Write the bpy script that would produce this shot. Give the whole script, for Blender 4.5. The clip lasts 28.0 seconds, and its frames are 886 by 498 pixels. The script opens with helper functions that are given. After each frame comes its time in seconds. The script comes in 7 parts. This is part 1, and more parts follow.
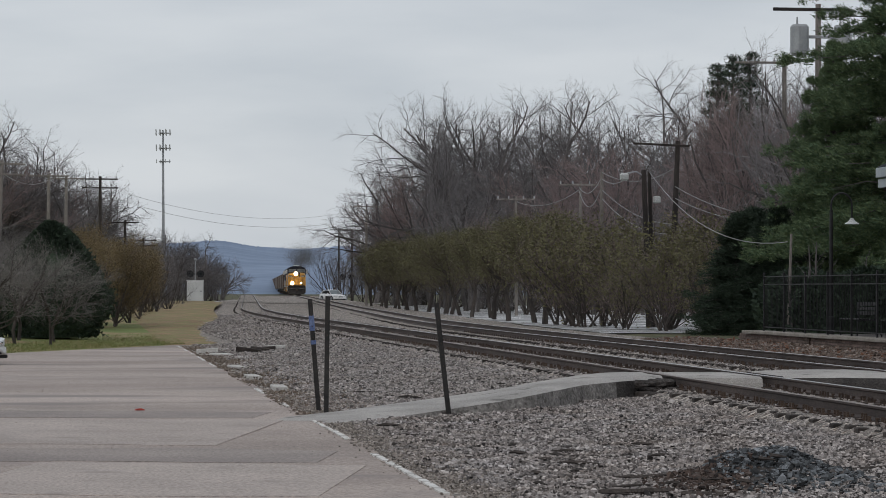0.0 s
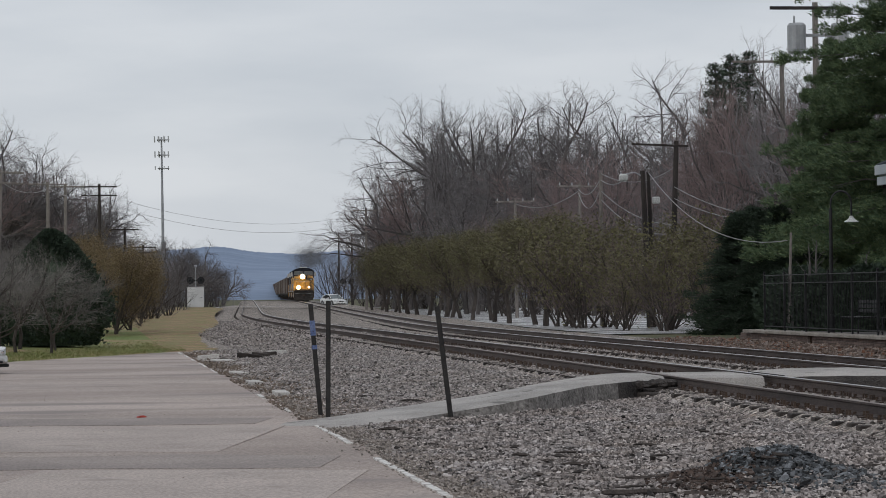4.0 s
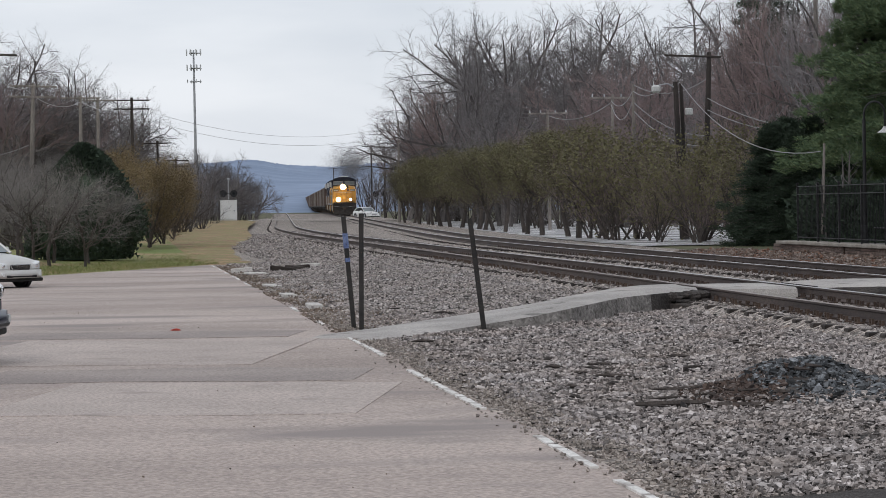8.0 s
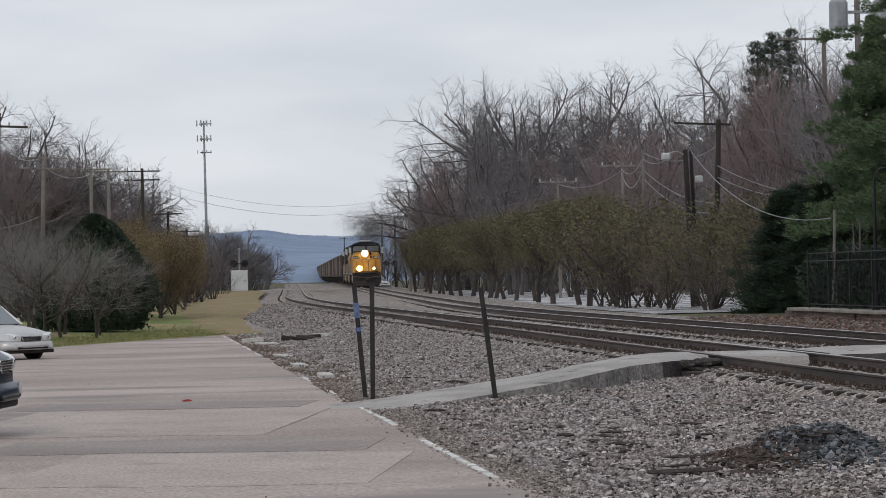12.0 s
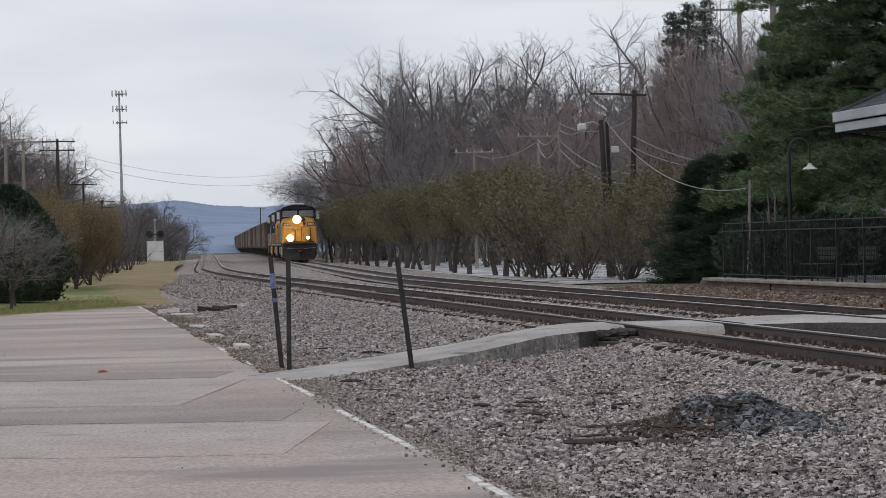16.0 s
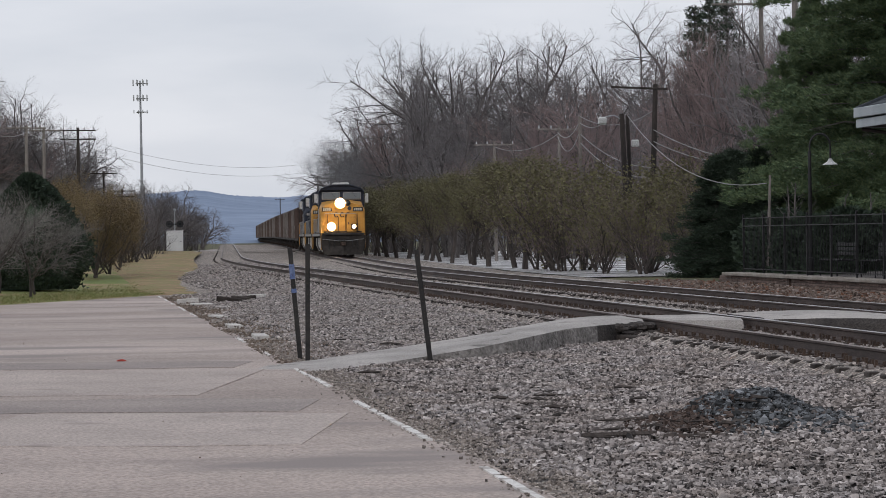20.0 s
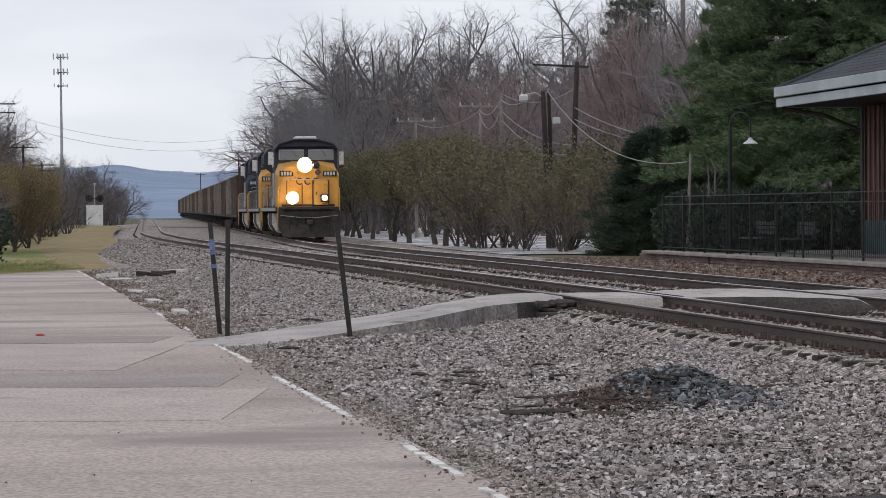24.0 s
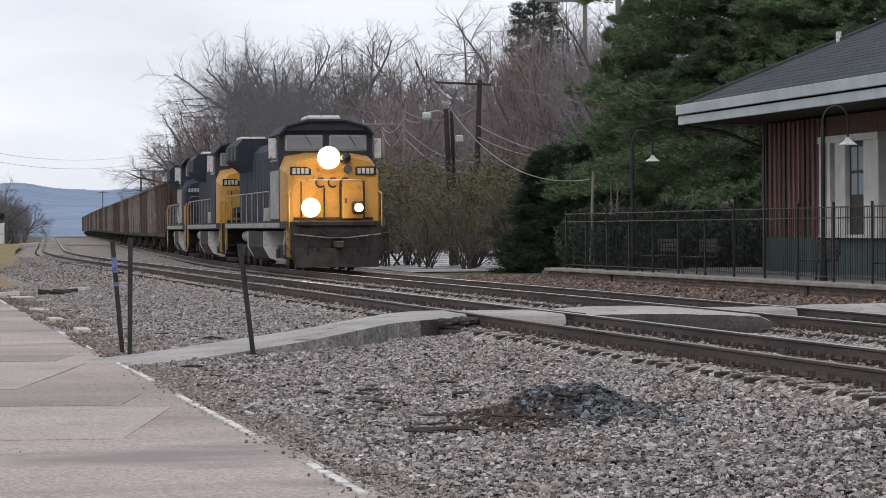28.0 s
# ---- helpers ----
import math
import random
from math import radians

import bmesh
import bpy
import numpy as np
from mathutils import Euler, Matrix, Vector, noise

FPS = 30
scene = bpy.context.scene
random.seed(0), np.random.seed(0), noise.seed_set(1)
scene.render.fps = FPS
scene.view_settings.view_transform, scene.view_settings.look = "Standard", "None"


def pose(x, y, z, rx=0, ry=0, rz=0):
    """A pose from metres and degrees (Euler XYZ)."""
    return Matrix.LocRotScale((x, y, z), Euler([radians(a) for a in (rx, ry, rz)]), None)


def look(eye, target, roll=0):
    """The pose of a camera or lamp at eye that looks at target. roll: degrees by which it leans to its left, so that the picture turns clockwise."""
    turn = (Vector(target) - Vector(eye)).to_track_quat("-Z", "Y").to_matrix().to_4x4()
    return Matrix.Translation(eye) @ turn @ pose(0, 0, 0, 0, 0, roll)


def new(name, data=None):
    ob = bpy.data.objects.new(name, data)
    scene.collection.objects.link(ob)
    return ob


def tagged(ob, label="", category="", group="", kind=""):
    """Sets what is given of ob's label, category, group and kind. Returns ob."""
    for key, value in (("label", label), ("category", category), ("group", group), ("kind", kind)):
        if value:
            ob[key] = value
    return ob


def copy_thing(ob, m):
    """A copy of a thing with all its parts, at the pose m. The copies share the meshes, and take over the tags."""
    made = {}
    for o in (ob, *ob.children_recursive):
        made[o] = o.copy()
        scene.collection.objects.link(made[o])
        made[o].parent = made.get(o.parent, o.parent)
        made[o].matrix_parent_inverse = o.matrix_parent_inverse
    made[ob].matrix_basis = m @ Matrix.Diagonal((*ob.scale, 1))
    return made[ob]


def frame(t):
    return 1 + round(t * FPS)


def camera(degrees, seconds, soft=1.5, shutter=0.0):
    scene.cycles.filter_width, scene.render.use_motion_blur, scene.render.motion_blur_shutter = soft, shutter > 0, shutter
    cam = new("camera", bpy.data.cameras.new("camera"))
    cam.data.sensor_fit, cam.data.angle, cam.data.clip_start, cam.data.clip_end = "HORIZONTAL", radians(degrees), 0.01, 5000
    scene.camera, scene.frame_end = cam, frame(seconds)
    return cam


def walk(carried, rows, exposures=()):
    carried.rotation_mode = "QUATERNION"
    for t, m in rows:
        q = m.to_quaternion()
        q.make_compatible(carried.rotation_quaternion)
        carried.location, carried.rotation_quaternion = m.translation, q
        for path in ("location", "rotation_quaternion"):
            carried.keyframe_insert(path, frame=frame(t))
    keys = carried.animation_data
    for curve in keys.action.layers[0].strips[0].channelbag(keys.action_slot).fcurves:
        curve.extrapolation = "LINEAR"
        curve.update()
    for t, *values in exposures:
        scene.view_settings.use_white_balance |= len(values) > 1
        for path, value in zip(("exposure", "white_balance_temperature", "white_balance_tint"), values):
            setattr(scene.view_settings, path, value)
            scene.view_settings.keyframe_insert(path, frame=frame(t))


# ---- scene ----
EYE = 1.8
ROWS = [
    (0.0, 90.788, -0.166, 3.829),
    (0.5, 90.647, -0.210, 3.558),
    (1.0, 90.482, -0.311, 3.744),
    (1.5, 90.485, -0.261, 3.700),
    (2.0, 90.566, -0.265, 3.447),
    (2.5, 90.868, 0.012, 3.421),
    (4.5, 90.802, 0.633, 3.884),
    (5.0, 90.559, 0.473, 3.848),
    (5.5, 90.031, 0.215, 4.665),
    (6.0, 89.440, 0.239, 5.346),
    (6.5, 88.923, 0.399, 5.378),
    (7.0, 89.017, 0.658, 4.880),
    (7.5, 89.126, 0.759, 4.508),
    (8.0, 89.148, 0.797, 4.476),
    (8.5, 89.169, 0.827, 4.421),
    (9.0, 89.398, 0.863, 4.705),
    (9.5, 89.706, 0.818, 4.798),
    (10.0, 89.711, 0.885, 4.809),
    (10.5, 89.901, 0.880, 4.865),
    (11.0, 89.932, 0.872, 4.833),
    (11.5, 90.271, 0.939, 4.922),
    (12.0, 90.497, 1.142, 4.685),
    (12.5, 90.541, 1.294, 4.370),
    (14.5, 90.058, 1.408, 3.532),
    (15.0, 89.781, 1.346, 3.153),
    (15.5, 89.841, 1.303, 3.197),
    (16.0, 89.888, 1.191, 3.054),
    (16.5, 89.850, 0.997, 2.941),
    (17.0, 89.887, 0.918, 2.799),
    (17.5, 89.938, 0.893, 2.569),
    (18.0, 89.743, 0.744, 2.746),
    (18.5, 89.982, 0.636, 3.348),
    (19.0, 89.992, 0.583, 3.756),
    (19.5, 89.932, 0.624, 3.708),
    (20.0, 89.740, 0.679, 3.434),
    (20.5, 89.911, 0.876, 2.873),
    (21.0, 90.151, 0.948, 2.310),
    (21.5, 90.174, 0.880, 2.335),
    (23.5, 89.665, 0.534, 1.569),
    (24.0, 89.269, 0.297, 1.887),
    (24.5, 89.126, -0.216, 1.165),
    (25.0, 89.491, -0.456, 0.212),
    (25.5, 89.980, -0.478, 0.580),
    (26.0, 90.105, -0.355, 0.844),
    (26.5, 90.006, -0.230, 0.809),
    (27.0, 89.466, 0.050, 0.673),
    (27.5, 89.674, 0.103, 0.189),
    (28.0, 89.603, 0.361, -0.002),
]
cam = camera(17.15, 28.0, soft=0.8)
EXPOSURES = [(t, s, 6500, k) for t, s, k in ((0.0, -0.13, 10), (2.0, -0.04, 11), (5.0, -0.1, 11), (6.0, 0.02, 12), (7.0, 0.24, 12), (8.0, 0.25, 12), (9.0, 0.28, 12), (10.0, 0.18, 12), (12.0, 0.08, 12), (15.0, 0.1, 13), (16.0, 0.15, 13), (20.0, 0.1, 14), (24.0, 0.30, 14), (25.0, 0.45, 14), (28.0, 0.43, 14))]
walk(cam, [(t, pose(0, 0, EYE, rx, ry, rz)) for t, rx, ry, rz in ROWS], EXPOSURES)

# ---- light: overcast sky ----
world = bpy.data.worlds.new("overcast_sky")
scene.world = world
world.use_nodes = True
wn, wl = world.node_tree.nodes, world.node_tree.links
wn.clear()
w_out = wn.new("ShaderNodeOutputWorld")
w_bg = wn.new("ShaderNodeBackground")
w_sky = wn.new("ShaderNodeTexSky")
w_sky.sky_type, w_sky.sun_disc = "NISHITA", False
w_sky.sun_elevation, w_sky.sun_rotation = radians(38), radians(150)
w_tc = wn.new("ShaderNodeTexCoord")
w_map = wn.new("ShaderNodeMapping")
w_map.inputs["Scale"].default_value = (5, 5, 22)
w_noise = wn.new("ShaderNodeTexNoise")
w_noise.inputs["Scale"].default_value, w_noise.inputs["Detail"].default_value = 1.6, 5
w_ramp = wn.new("ShaderNodeValToRGB")
w_ramp.color_ramp.elements[0].position, w_ramp.color_ramp.elements[0].color = 0.30, (5.6, 6.05, 6.6, 1)
w_ramp.color_ramp.elements[1].position, w_ramp.color_ramp.elements[1].color = 0.70, (7.0, 7.35, 7.75, 1)
w_mix = wn.new("ShaderNodeMix")
w_mix.data_type = "RGBA"
w_mix.inputs["Factor"].default_value = 0.93
wl.new(w_tc.outputs["Generated"], w_map.inputs["Vector"])
wl.new(w_map.outputs["Vector"], w_noise.inputs["Vector"])
wl.new(w_noise.outputs["Fac"], w_ramp.inputs["Fac"])
wl.new(w_sky.outputs["Color"], w_mix.inputs["A"])
wl.new(w_ramp.outputs["Color"], w_mix.inputs["B"])
wl.new(w_mix.outputs["Result"], w_bg.inputs["Color"])
w_bg.inputs["Strength"].default_value = 0.1
wl.new(w_bg.outputs["Background"], w_out.inputs["Surface"])
sun = new("sun", bpy.data.lights.new("sun", "SUN"))
sun.data.energy, sun.data.angle, sun.data.color = 0.6, radians(25), (1.0, 0.97, 0.93)
sun.matrix_world = look((-30, -40, 60), (0, 30, 0))

# ---- plan: u across the tracks, v along them ----
BEAR = 10.8
OX, OY = 1.33, 46.34
CB, SB = math.cos(radians(BEAR)), math.sin(radians(BEAR))


def at(u, v, z=0.0, rot=0.0, rx=0.0, ry=0.0):
    """The pose of a thing at (u, v, z), turned by rot about z; its x is across, its y along the tracks."""
    return pose(OX + u * CB - v * SB, OY + u * SB + v * CB, z, rx, ry, BEAR + rot)


PLAN = at(0, 0)


def smooth(a, b, x):
    k = min(1.0, max(0.0, (x - a) / (b - a)))
    return k * k * (3 - 2 * k)


_V = np.linspace(-120, 1000, 4481)
_K = np.clip((_V - 30) / 85, 0, 1)
_M = 0.057 * _K * _K * (3 - 2 * _K)
_U = 4.3 + np.concatenate([[0], np.cumsum((_M[1:] + _M[:-1]) / 2 * np.diff(_V))])
_S = np.concatenate([[0], np.cumsum(np.sqrt(1 + ((_M[1:] + _M[:-1]) / 2) ** 2) * np.diff(_V))])


def far_u(v):
    """Where the far track lies across the plan."""
    return float(np.interp(v, _V, _U))


def near_u(v):
    """Where the near track lies: straight past the lot, bending towards the far track beyond."""
    if v < 85:
        return 0.0
    return 0.055 * 45 * min(1.0, (v - 85) / 90) ** 2 + 0.055 * max(0.0, v - 175)


def rail_z(v):
    return 0.45 + 0.3 * smooth(150, 420, v)


# ---- meshes ----
class Shape:
    """A mesh in the making."""

    def __init__(self):
        self.v, self.f = [], []

    def add(self, vs, fs):
        n = len(self.v)
        self.v += [tuple(p) for p in vs]
        self.f += [tuple(i + n for i in q) for q in fs]
        return self

    def box(self, x0, x1, y0, y1, z0, z1, b=0.0, m=None):
        if b <= 0:
            vs = [(x, y, z) for z in (z0, z1) for y in (y0, y1) for x in (x0, x1)]
            fs = [(0, 2, 3, 1), (4, 5, 7, 6), (0, 1, 5, 4), (2, 6, 7, 3), (0, 4, 6, 2), (1, 3, 7, 5)]
        else:
            vs, fs, ix = [], [], {}
            lo, hi = (x0, y0, z0), (x1, y1, z1)
            for sx in (0, 1):
                for sy in (0, 1):
                    for sz in (0, 1):
                        for ax in range(3):
                            c = [(hi if s else lo)[k] for k, s in enumerate((sx, sy, sz))]
                            for k, s in enumerate((sx, sy, sz)):
                                if k != ax:
                                    c[k] += -b if s else b
                            ix[sx, sy, sz, ax] = len(vs)
                            vs.append(tuple(c))
            for ax in range(3):
                o1, o2 = [k for k in range(3) if k != ax]
                for s in (0, 1):
                    q = []
                    for a, c in ((0, 0), (1, 0), (1, 1), (0, 1)):
                        k = [0, 0, 0]
                        k[ax], k[o1], k[o2] = s, a, c
                        q.append(ix[(*k, ax)])
                    fs.append(tuple(q))
                for a in (0, 1):
                    for c in (0, 1):
                        k0, k1 = [0, 0, 0], [0, 0, 0]
                        k0[o1] = k1[o1] = a
                        k0[o2] = k1[o2] = c
                        k1[ax] = 1
                        fs.append((ix[(*k0, o1)], ix[(*k1, o1)], ix[(*k1, o2)], ix[(*k0, o2)]))
            for sx in (0, 1):
                for sy in (0, 1):
                    for sz in (0, 1):
                        fs.append(tuple(ix[sx, sy, sz, ax] for ax in range(3)))
        if m is not None:
            vs = [m @ Vector(p) for p in vs]
        return self.add(vs, fs)

    def tube(self, p0, p1, r0, r1=None, n=8, caps=True):
        r1 = r0 if r1 is None else r1
        p0, p1 = Vector(p0), Vector(p1)
        d = (p1 - p0).normalized()
        a = d.orthogonal().normalized()
        c = d.cross(a)
        vs = []
        for p, r in ((p0, r0), (p1, r1)):
            for i in range(n):
                t = 2 * math.pi * i / n
                vs.append(p + a * (r * math.cos(t)) + c * (r * math.sin(t)))
        fs = [(i, (i + 1) % n, n + (i + 1) % n, n + i) for i in range(n)]
        if caps:
            fs += [tuple(range(n - 1, -1, -1)), tuple(range(n, 2 * n))]
        return self.add(vs, fs)

    def path(self, pts, r, n=6):
        """A round bar along points; r is a number or one for each point."""
        pts = [Vector(p) for p in pts]
        rs = [r] * len(pts) if isinstance(r, (int, float)) else r
        vs, fs = [], []
        a = None
        for k, p in enumerate(pts):
            d = (pts[min(k + 1, len(pts) - 1)] - pts[max(k - 1, 0)]).normalized()
            a = d.orthogonal().normalized() if a is None else (a - d * a.dot(d)).normalized()
            c = d.cross(a)
            for i in range(n):
                t = 2 * math.pi * i / n
                vs.append(p + a * (rs[k] * math.cos(t)) + c * (rs[k] * math.sin(t)))
        for k in range(len(pts) - 1):
            fs += [(k * n + i, k * n + (i + 1) % n, (k + 1) * n + (i + 1) % n, (k + 1) * n + i) for i in range(n)]
        fs += [tuple(range(n - 1, -1, -1)), tuple(range((len(pts) - 1) * n, len(pts) * n))]
        return self.add(vs, fs)

    def prism(self, outline, a, b, axis="y"):
        """An outline of (p, q) drawn out from a to b along an axis: y takes (x, z), x takes (y, z), z takes (x, y)."""
        put = {"y": lambda p, q, s: (p, s, q), "x": lambda p, q, s: (s, p, q), "z": lambda p, q, s: (p, q, s)}[axis]
        n = len(outline)
        vs = [put(p, q, a) for p, q in outline] + [put(p, q, b) for p, q in outline]
        fs = [(i, (i + 1) % n, n + (i + 1) % n, n + i) for i in range(n)] + [tuple(range(n - 1, -1, -1)), tuple(range(n, 2 * n))]
        return self.add(vs, fs)

    def loft(self, rings, close=True):
        """Skin over rings of equal length."""
        n = len(rings[0])
        vs = [p for ring in rings for p in ring]
        fs = []
        for k in range(len(rings) - 1):
            fs += [(k * n + i, k * n + (i + 1) % n, (k + 1) * n + (i + 1) % n, (k + 1) * n + i) for i in range(n)]
        if close:
            fs += [tuple(range(n - 1, -1, -1)), tuple(range((len(rings) - 1) * n, len(rings) * n))]
        return self.add(vs, fs)

    def ball(self, c, r, squash=(1, 1, 1), nu=8, nv=5):
        rings = []
        for j in range(1, nv):
            t = math.pi * j / nv
            rings.append([(c[0] + r * squash[0] * math.sin(t) * math.cos(2 * math.pi * i / nu), c[1] + r * squash[1] * math.sin(t) * math.sin(2 * math.pi * i / nu), c[2] - r * squash[2] * math.cos(t)) for i in range(nu)])
        return self.loft(rings)

    def mesh(self, name, flip=True):
        me = bpy.data.meshes.new(name)
        me.from_pydata(self.v, [], self.f)
        if flip and len(self.f) < 60000:
            bm = bmesh.new()
            bm.from_mesh(me)
            bmesh.ops.recalc_face_normals(bm, faces=bm.faces)
            bm.to_mesh(me)
            bm.free()
        me.update()
        return me


def part(name, shape, material, parent=None, label="", m=None, shade=False):
    me = shape if isinstance(shape, bpy.types.Mesh) else shape.mesh(name)
    if not me.materials:
        me.materials.append(material)
    if shade:
        me.shade_smooth()
    ob = new(name, me)
    ob.parent = parent
    if m is not None:
        ob.matrix_basis = m
    if label:
        ob["label"] = label
    return ob


def thing(name, m, label, category, group="", kind=""):
    ob = new(name)
    ob.empty_display_size = 0.3
    ob.matrix_basis = m
    return tagged(ob, label, category, group, kind)


def setting(name, shape, material, label, category, m=None, shade=False):
    return tagged(part(name, shape, material, None, "", PLAN if m is None else m, shade), label, category, "", "structure")


# ---- materials ----
def mat(name, dark, light, scale=2.0, rough=0.8, metal=0.0, bump=0.3, fine=30.0, grain=0.35, stain=None, stain_at=0.62, by_object=0.0, stretch=(1, 1, 1), rough_to=None, bump_d=0.02, even=False):
    ma = bpy.data.materials.new(name)
    ma.use_nodes = True
    nt = ma.node_tree
    n, l = nt.nodes, nt.links
    bs = n["Principled BSDF"]
    tc = n.new("ShaderNodeTexCoord")
    mp = n.new("ShaderNodeMapping")
    mp.inputs["Scale"].default_value = stretch
    l.new(tc.outputs["Object"], mp.inputs["Vector"])
    big = n.new("ShaderNodeTexNoise")
    big.inputs["Scale"].default_value, big.inputs["Detail"].default_value = scale, 6
    fin = n.new("ShaderNodeTexNoise")
    fin.inputs["Scale"].default_value, fin.inputs["Detail"].default_value = fine, 4
    l.new(mp.outputs["Vector"], big.inputs["Vector"])
    l.new((tc.outputs["Object"] if even else mp.outputs["Vector"]), fin.inputs["Vector"])
    rp = n.new("ShaderNodeValToRGB")
    rp.color_ramp.elements[0].position, rp.color_ramp.elements[0].color = 0.32, (*dark, 1)
    rp.color_ramp.elements[1].position, rp.color_ramp.elements[1].color = 0.68, (*light, 1)
    l.new(big.outputs["Fac"], rp.inputs["Fac"])
    gr = n.new("ShaderNodeMapRange")
    gr.inputs["From Min"].default_value, gr.inputs["From Max"].default_value = 0.3, 0.7
    gr.inputs["To Min"].default_value, gr.inputs["To Max"].default_value = 1 - grain, 1 + grain
    l.new(fin.outputs["Fac"], gr.inputs["Value"])
    mu = n.new("ShaderNodeMix")
    mu.data_type, mu.blend_type = "RGBA", "MULTIPLY"
    mu.inputs["Factor"].default_value = 1
    l.new(rp.outputs["Color"], mu.inputs["A"])
    l.new(gr.outputs["Result"], mu.inputs["B"])
    col = mu.outputs["Result"]
    if stain:
        sn = n.new("ShaderNodeTexNoise")
        sn.inputs["Scale"].default_value, sn.inputs["Detail"].default_value = scale * 2.7, 8
        l.new(mp.outputs["Vector"], sn.inputs["Vector"])
        sr = n.new("ShaderNodeMapRange")
        sr.inputs["From Min"].default_value, sr.inputs["From Max"].default_value = stain_at - 0.06, stain_at + 0.06
        l.new(sn.outputs["Fac"], sr.inputs["Value"])
        sm = n.new("ShaderNodeMix")
        sm.data_type = "RGBA"
        sm.inputs["B"].default_value = (*stain, 1)
        l.new(sr.outputs["Result"], sm.inputs["Factor"])
        l.new(col, sm.inputs["A"])
        col = sm.outputs["Result"]
    if by_object:
        oi = n.new("ShaderNodeObjectInfo")
        orr = n.new("ShaderNodeMapRange")
        orr.inputs["To Min"].default_value, orr.inputs["To Max"].default_value = 1 - by_object, 1 + by_object
        l.new(oi.outputs["Random"], orr.inputs["Value"])
        om = n.new("ShaderNodeMix")
        om.data_type, om.blend_type = "RGBA", "MULTIPLY"
        om.inputs["Factor"].default_value = 1
        l.new(col, om.inputs["A"])
        l.new(orr.outputs["Result"], om.inputs["B"])
        col = om.outputs["Result"]
    l.new(col, bs.inputs["Base Color"])
    bs.inputs["Roughness"].default_value, bs.inputs["Metallic"].default_value = rough, metal
    if rough_to is not None:
        rr = n.new("ShaderNodeMapRange")
        rr.inputs["From Min"].default_value, rr.inputs["From Max"].default_value = 0.35, 0.65
        rr.inputs["To Min"].default_value, rr.inputs["To Max"].default_value = rough, rough_to
        l.new(big.outputs["Fac"], rr.inputs["Value"])
        l.new(rr.outputs["Result"], bs.inputs["Roughness"])
    if bump:
        bp = n.new("ShaderNodeBump")
        bp.inputs["Strength"].default_value, bp.inputs["Distance"].default_value = bump, bump_d
        l.new(fin.outputs["Fac"], bp.inputs["Height"])
        l.new(bp.outputs["Normal"], bs.inputs["Normal"])
    return ma


def island_mat(name, colours, rough=0.9, fine=60.0, patch=(1, 1, 1)):
    """Loose pieces in one mesh, each of its own tone."""
    ma = mat(name, patch, (1, 1, 1), 0.9 if patch != (1, 1, 1) else 3, rough, 0, 0.2, fine, 0.2)
    n, l = ma.node_tree.nodes, ma.node_tree.links
    ge = n.new("ShaderNodeNewGeometry")
    rp = n.new("ShaderNodeValToRGB")
    rp.color_ramp.interpolation = "LINEAR"
    el = rp.color_ramp.elements
    while len(el) < len(colours):
        el.new(0.5)
    for k, c in enumerate(colours):
        el[k].position, el[k].color = k / (len(colours) - 1), (*c, 1)
    l.new(ge.outputs["Random Per Island"], rp.inputs["Fac"])
    bs = n["Principled BSDF"]
    old = bs.inputs["Base Color"].links[0].from_socket
    mu = n.new("ShaderNodeMix")
    mu.data_type, mu.blend_type = "RGBA", "MULTIPLY"
    mu.inputs["Factor"].default_value = 1
    l.new(rp.outputs["Color"], mu.inputs["A"])
    l.new(old, mu.inputs["B"])
    l.new(mu.outputs["Result"], bs.inputs["Base Color"])
    return ma


def glow(name, colour, strength):
    ma = bpy.data.materials.new(name)
    ma.use_nodes = True
    bs = ma.node_tree.nodes["Principled BSDF"]
    bs.inputs["Base Color"].default_value = (*colour, 1)
    bs.inputs["Emission Color"].default_value = (*colour, 1)
    bs.inputs["Emission Strength"].default_value = strength
    return ma


def glassy(name, colour, rough=0.05):
    ma = bpy.data.materials.new(name)
    ma.use_nodes = True
    bs = ma.node_tree.nodes["Principled BSDF"]
    bs.inputs["Base Color"].default_value = (*colour, 1)
    bs.inputs["Roughness"].default_value = rough
    bs.inputs["IOR"].default_value = 1.5
    return ma


